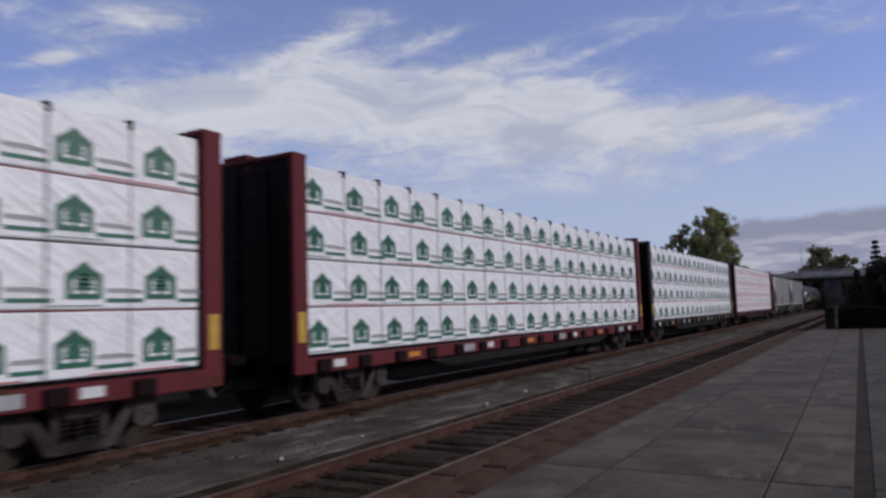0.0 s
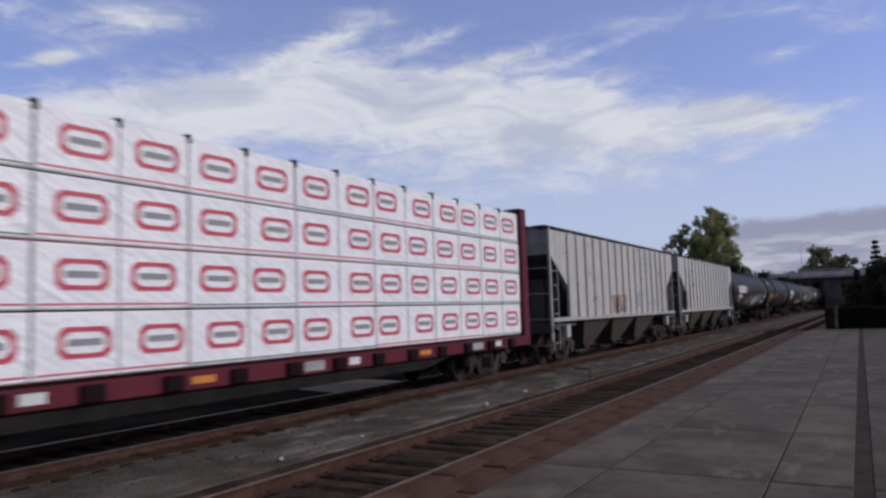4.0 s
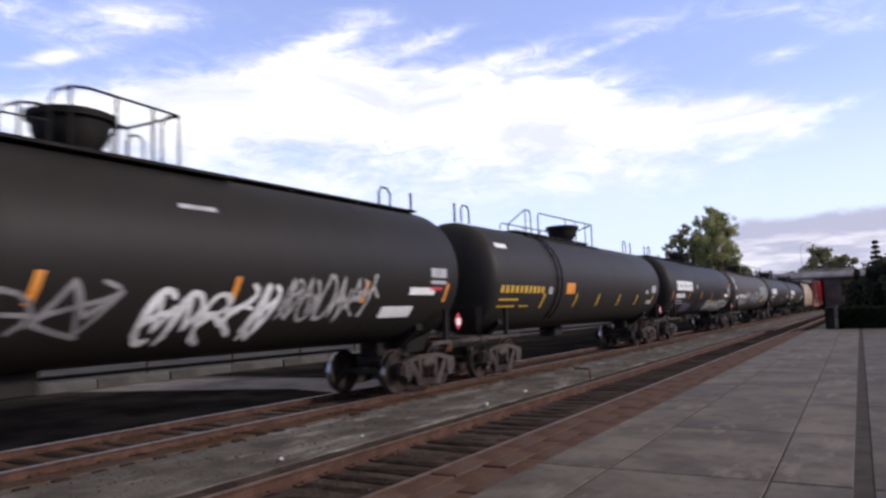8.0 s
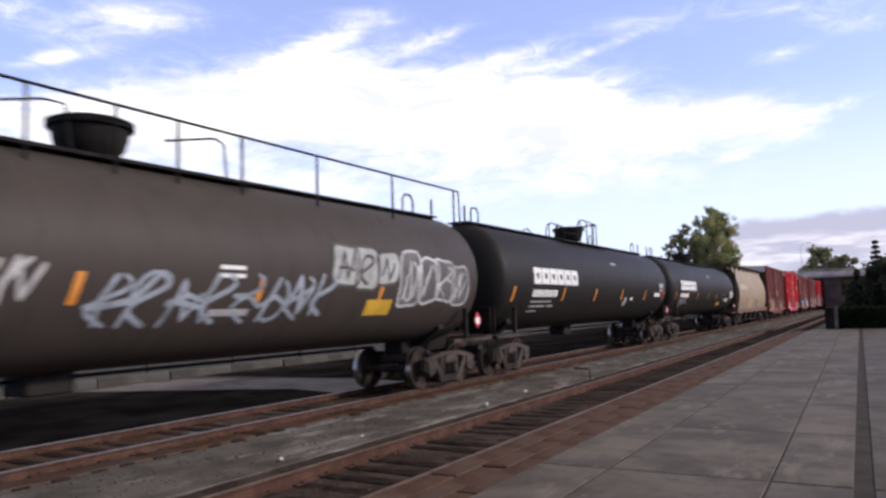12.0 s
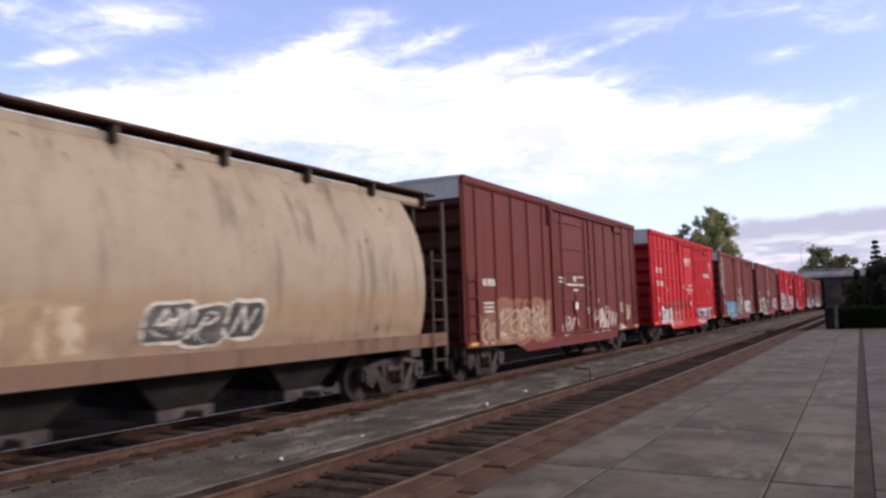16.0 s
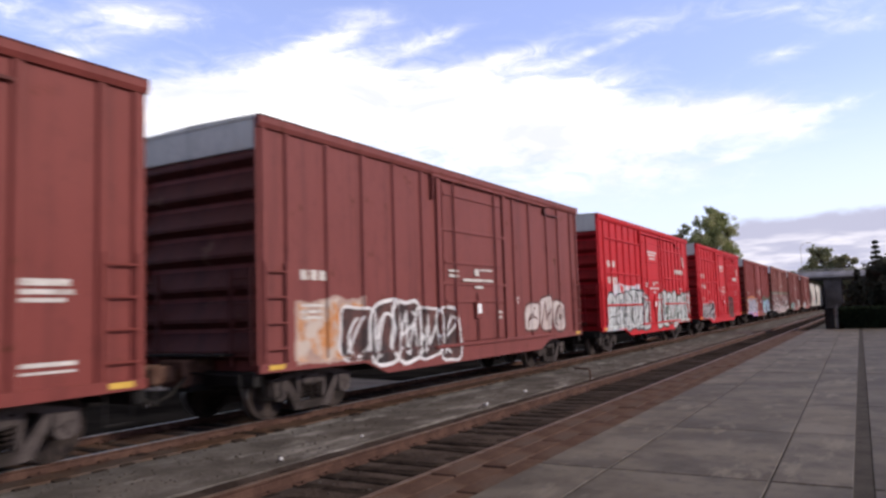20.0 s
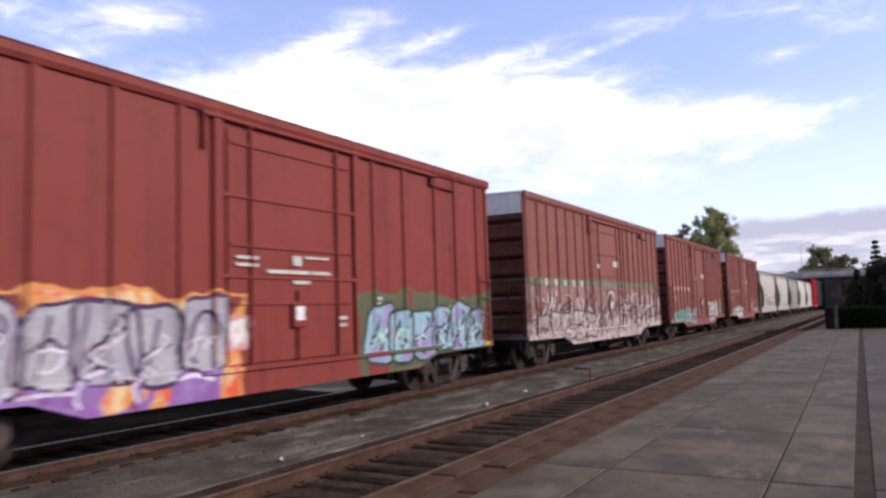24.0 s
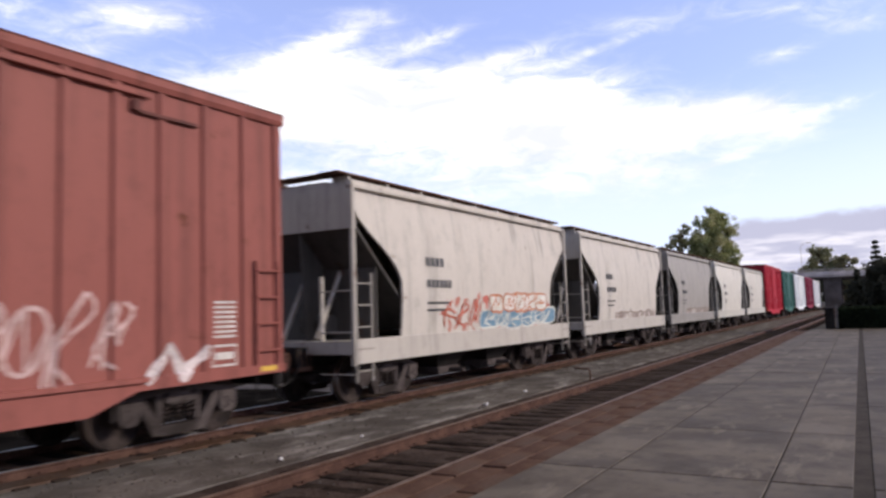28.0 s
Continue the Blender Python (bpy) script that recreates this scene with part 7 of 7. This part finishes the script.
def spray_train():
    c = {round((u + 0.77) / GROW): car for car, u in TRAIN}
    at = lambda a, b: c[min(c, key=lambda q: abs(q - (a + b) / 2))]
    t = at(112.0, 129.35)
    scrawl(t, -3.6, -0.2, 1.45, 2.2, 3, 0.07, (0.2, 0.19, 0.19), 3)
    scrawl(t, 0.2, 2.7, 1.25, 2.25, 5, 0.085, (0.62, 0.62, 0.6), 5)
    scrawl(t, 2.8, 5.5, 1.5, 2.45, 6, 0.06, (0.3, 0.29, 0.28), 6)
    t = at(150.15, 167.1)
    scrawl(t, -1.4, 0.8, 1.25, 1.8, 3, 0.06, (0.08, 0.1, 0.13), 8)
    scrawl(t, 0.7, 4.4, 1.25, 1.9, 7, 0.09, (0.4, 0.39, 0.38), 9)
    piece(t, 4.3, 7.6, 1.15, 1.95, 4, [(0.42, 0.42, 0.41), (0.3, 0.3, 0.3)], (0.03, 0.03, 0.03), 10, 0.05)
    scrawl(t, 4.3, 7.6, 1.1, 2.0, 4, 0.06, (0.62, 0.62, 0.6), 11, 1, 0.018)
    t = at(168.9, 187.15)
    scrawl(t, -1.2, 3.6, 1.55, 2.4, 8, 0.075, (0.27, 0.3, 0.34), 12)
    piece(t, 3.6, 5.6, 2.15, 2.95, 3, [(0.45, 0.46, 0.44), (0.36, 0.37, 0.36)], (0.08, 0.075, 0.07), 13, 0.06)
    piece(t, 5.8, 8.5, 1.75, 2.9, 4, [(0.16, 0.16, 0.16), (0.1, 0.1, 0.1)], (0.42, 0.42, 0.41), 14, 0.06)
    scrawl(t, -6.9, -3.2, 1.5, 1.85, 9, 0.045, (0.42, 0.41, 0.4), 15)
    scrawl(t, -4.4, -1.8, 1.85, 2.45, 5, 0.06, (0.4, 0.39, 0.38), 16)
    scrawl(t, -9.1, -8.5, 2.5, 3.0, 1, 0.07, (0.45, 0.45, 0.44), 17, 4)
    scrawl(t, -9.1, -8.5, 3.0, 3.5, 1, 0.07, (0.45, 0.45, 0.44), 18, 4)
    t = at(226.1, 242.4)
    piece(t, 0.2, 2.3, 1.3, 1.95, 3, [(0.06, 0.06, 0.06), (0.14, 0.13, 0.12)], (0.5, 0.46, 0.38), 19, 0.05)
    t = at(243.2, 257.7)
    piece(t, -5.4, -2.1, 0.8, 1.75, 4, [(0.34, 0.21, 0.13), (0.28, 0.17, 0.12)], (0.2, 0.085, 0.06), 60, 0.04)
    scrawl(t, -5.5, -2.2, 0.95, 1.8, 5, 0.05, (0.42, 0.32, 0.22), 61, 3, 0.02)
    scrawl(t, -6.4, -5.7, 0.75, 1.5, 2, 0.05, (0.42, 0.3, 0.2), 62, 4)
    scrawl(t, 1.7, 4.4, 0.75, 1.65, 4, 0.1, (0.4, 0.29, 0.26), 63)
    scrawl(t, 2.5, 3.4, 0.85, 1.75, 2, 0.06, (0.55, 0.48, 0.38), 64, 3, 0.018)
    scrawl(t, -1.2, 0.3, 0.8, 1.45, 2, 0.08, (0.36, 0.25, 0.23), 65)
    scrawl(t, 4.6, 5.45, 0.72, 1.05, 2, 0.08, (0.55, 0.47, 0.4), 66)
    scrawl(t, 5.55, 6.2, 1.2, 1.8, 1, 0.09, (0.5, 0.4, 0.28), 67, 5)
    t = at(260.1, 274.45)
    piece(t, -5.8, -3.7, 0.65, 1.6, 4, [(0.7, 0.68, 0.66), (0.62, 0.56, 0.55)], (0.14, 0.02, 0.03), 20, 0.05)
    piece(t, 1.9, 5.9, 0.7, 1.45, 5, [(0.03, 0.03, 0.035), (0.06, 0.06, 0.06)], (0.62, 0.6, 0.58), 21, 0.06)
    t = at(276.85, 291.2)
    piece(t, -5.4, -1.7, 0.62, 1.85, 5, [(0.17, 0.36, 0.6), (0.22, 0.44, 0.66)], BLACK, 22, 0.06, (0.5, 0.62, 0.15))
    piece(t, 2.1, 5.0, 0.8, 1.9, 4, [(0.66, 0.64, 0.6), (0.55, 0.52, 0.48)], (0.12, 0.07, 0.06), 23, 0.06)
    for k in range(5):
        scrawl(t, -6.95, -5.75, 2.5 + 0.4 * k, 3.0 + 0.4 * k, 2, 0.035, (0.56, 0.47, 0.45), 60 + k, 3)
    t = at(293.3, 307.7)
    piece(t, -5.1, -0.9, 0.65, 1.9, 5, [(0.04, 0.03, 0.03), (0.13, 0.06, 0.05)], (0.6, 0.58, 0.56), 27, 0.065)
    piece(t, 3.0, 5.8, 1.0, 2.0, 3, [(0.55, 0.48, 0.44), (0.46, 0.36, 0.32)], (0.1, 0.045, 0.04), 28, 0.07)
    t = at(309.95, 324.3)
    piece(t, -6.4, -0.7, 0.55, 2.3, 6, [(0.43, 0.43, 0.41), (0.6, 0.62, 0.6)], (0.05, 0.05, 0.05), 29, 0.075, (0.68, 0.68, 0.66))
    piece(t, 0.6, 7.0, 0.6, 2.3, 7, [(0.45, 0.45, 0.43), (0.58, 0.62, 0.58)], (0.04, 0.06, 0.04), 30, 0.075)
    t = at(326.65, 341.2)
    piece(t, -6.2, -3.0, 0.7, 1.75, 4, [(0.04, 0.04, 0.04), (0.1, 0.08, 0.08)], (0.56, 0.5, 0.5), 31, 0.06)
    t = at(343.7, 358.0)
    piece(t, -6.8, -1.6, 0.85, 1.95, 7, [(0.46, 0.45, 0.47), (0.36, 0.33, 0.4)], (0.07, 0.04, 0.09), 32, 0.06, (0.66, 0.62, 0.66))
    scrawl(t, -6.8, -1.8, 0.55, 1.2, 7, 0.06, (0.62, 0.56, 0.68), 33, 1)
    piece(t, 2.0, 6.7, 0.7, 1.85, 6, [(0.3, 0.52, 0.56), (0.36, 0.25, 0.5)], (0.04, 0.055, 0.045), 34, 0.065, (0.5, 0.66, 0.66))
    t = at(360.3, 374.65)
    scrawl(t, -7.0, 7.0, 0.75, 2.4, 7, 0.1, (0.09, 0.065, 0.06), 35, 2)
    scrawl(t, -7.0, 7.0, 0.6, 2.3, 13, 0.07, (0.56, 0.5, 0.47), 36, 2, 0.014)
    scrawl(t, -7.0, 7.0, 0.6, 1.9, 12, 0.06, (0.12, 0.09, 0.08), 37, 2, 0.018)
    piece(t, -6.6, -1.7, 0.7, 1.6, 5, [(0.52, 0.44, 0.42), (0.42, 0.3, 0.28)], (0.1, 0.07, 0.065), 38, 0.06, None, 0.02)
    t = at(376.75, 391.0)
    piece(t, -6.3, -3.5, 0.6, 1.45, 4, [(0.2, 0.35, 0.3), (0.26, 0.4, 0.35)], (0.07, 0.13, 0.11), 39, 0.05)
    piece(t, -3.5, -1.4, 0.6, 1.6, 4, [(0.4, 0.39, 0.38), (0.28, 0.26, 0.25)], (0.06, 0.05, 0.05), 40, 0.06, (0.62, 0.6, 0.58))
    piece(t, 2.2, 4.8, 0.7, 1.85, 3, [(0.6, 0.57, 0.53), (0.54, 0.48, 0.45)], (0.14, 0.06, 0.05), 41, 0.06)
    t = at(393.0, 407.3)
    piece(t, -6.0, -1.8, 0.55, 1.45, 4, [(0.62, 0.6, 0.57), (0.55, 0.52, 0.49)], (0.12, 0.09, 0.085), 42, 0.075)
    scrawl(t, 2.2, 4.4, 0.9, 2.1, 4, 0.05, (0.45, 0.31, 0.28), 43)
    scrawl(t, 4.6, 5.6, 0.8, 1.4, 1, 0.09, (0.58, 0.5, 0.47), 47, 4)
    t = at(409.2, 420.2)
    piece(t, -0.4, 4.2, 1.22, 1.75, 6, [(0.14, 0.24, 0.32), (0.2, 0.32, 0.39)], (0.5, 0.5, 0.44), 44, 0.05)
    piece(t, 0.0, 3.6, 1.6, 2.1, 5, [(0.68, 0.66, 0.6), (0.6, 0.57, 0.48)], (0.42, 0.16, 0.08), 45, 0.045, None, 0.012)
    scrawl(t, -2.4, -0.5, 1.22, 2.0, 3, 0.06, (0.42, 0.12, 0.08), 46)


spray_train()
stones("ballast_stones", [(-9.15, -7.1, 2, 44, -0.14, 1100), (-7.0, -4.6, 3, 34, -0.16, 900), (-11.4, -9.7, 5, 44, -0.15, 700), (-12.0, -11.45, 5, 44, -0.14, 200)], M_STONE, "loose grey brown ballast stones between the tracks")
platform()


def motions():
    """The whole train runs past at one steady speed; wheels turn while they are near."""
    for car, u in TRAIN:
        walk(car, [(0.0, pose(TRAIN_X, u, 0)), (28.0, pose(TRAIN_X, u - SPEED * 28.0, 0))])
    starts = dict((car.name, u) for car, u in TRAIN)
    turn = math.degrees(SPEED / (WHEEL_R * GROW) / FPS)
    for w, car, yc, dy in WHEELS:
        u = starts[car.name] + yc * GROW
        t0, t1 = max(0.0, (u - 40.0) / SPEED), min(28.0, (u + 1.0) / SPEED)
        at = lambda k: pose(0, dy, WHEEL_R, k * turn)
        f0, f1 = round(t0 * FPS), round(t1 * FPS)
        rows = [(0.0, at(0))] if f0 > 0 else []
        rows += [(f / FPS, at(f - f0)) for f in range(f0, f1 + 1)]
        if f1 < 28 * FPS:
            rows.append((28.0, at(max(0, f1 - f0))))
        walk(w, rows if len(rows) > 1 else [(0.0, at(0)), (28.0, at(0))])


motions()
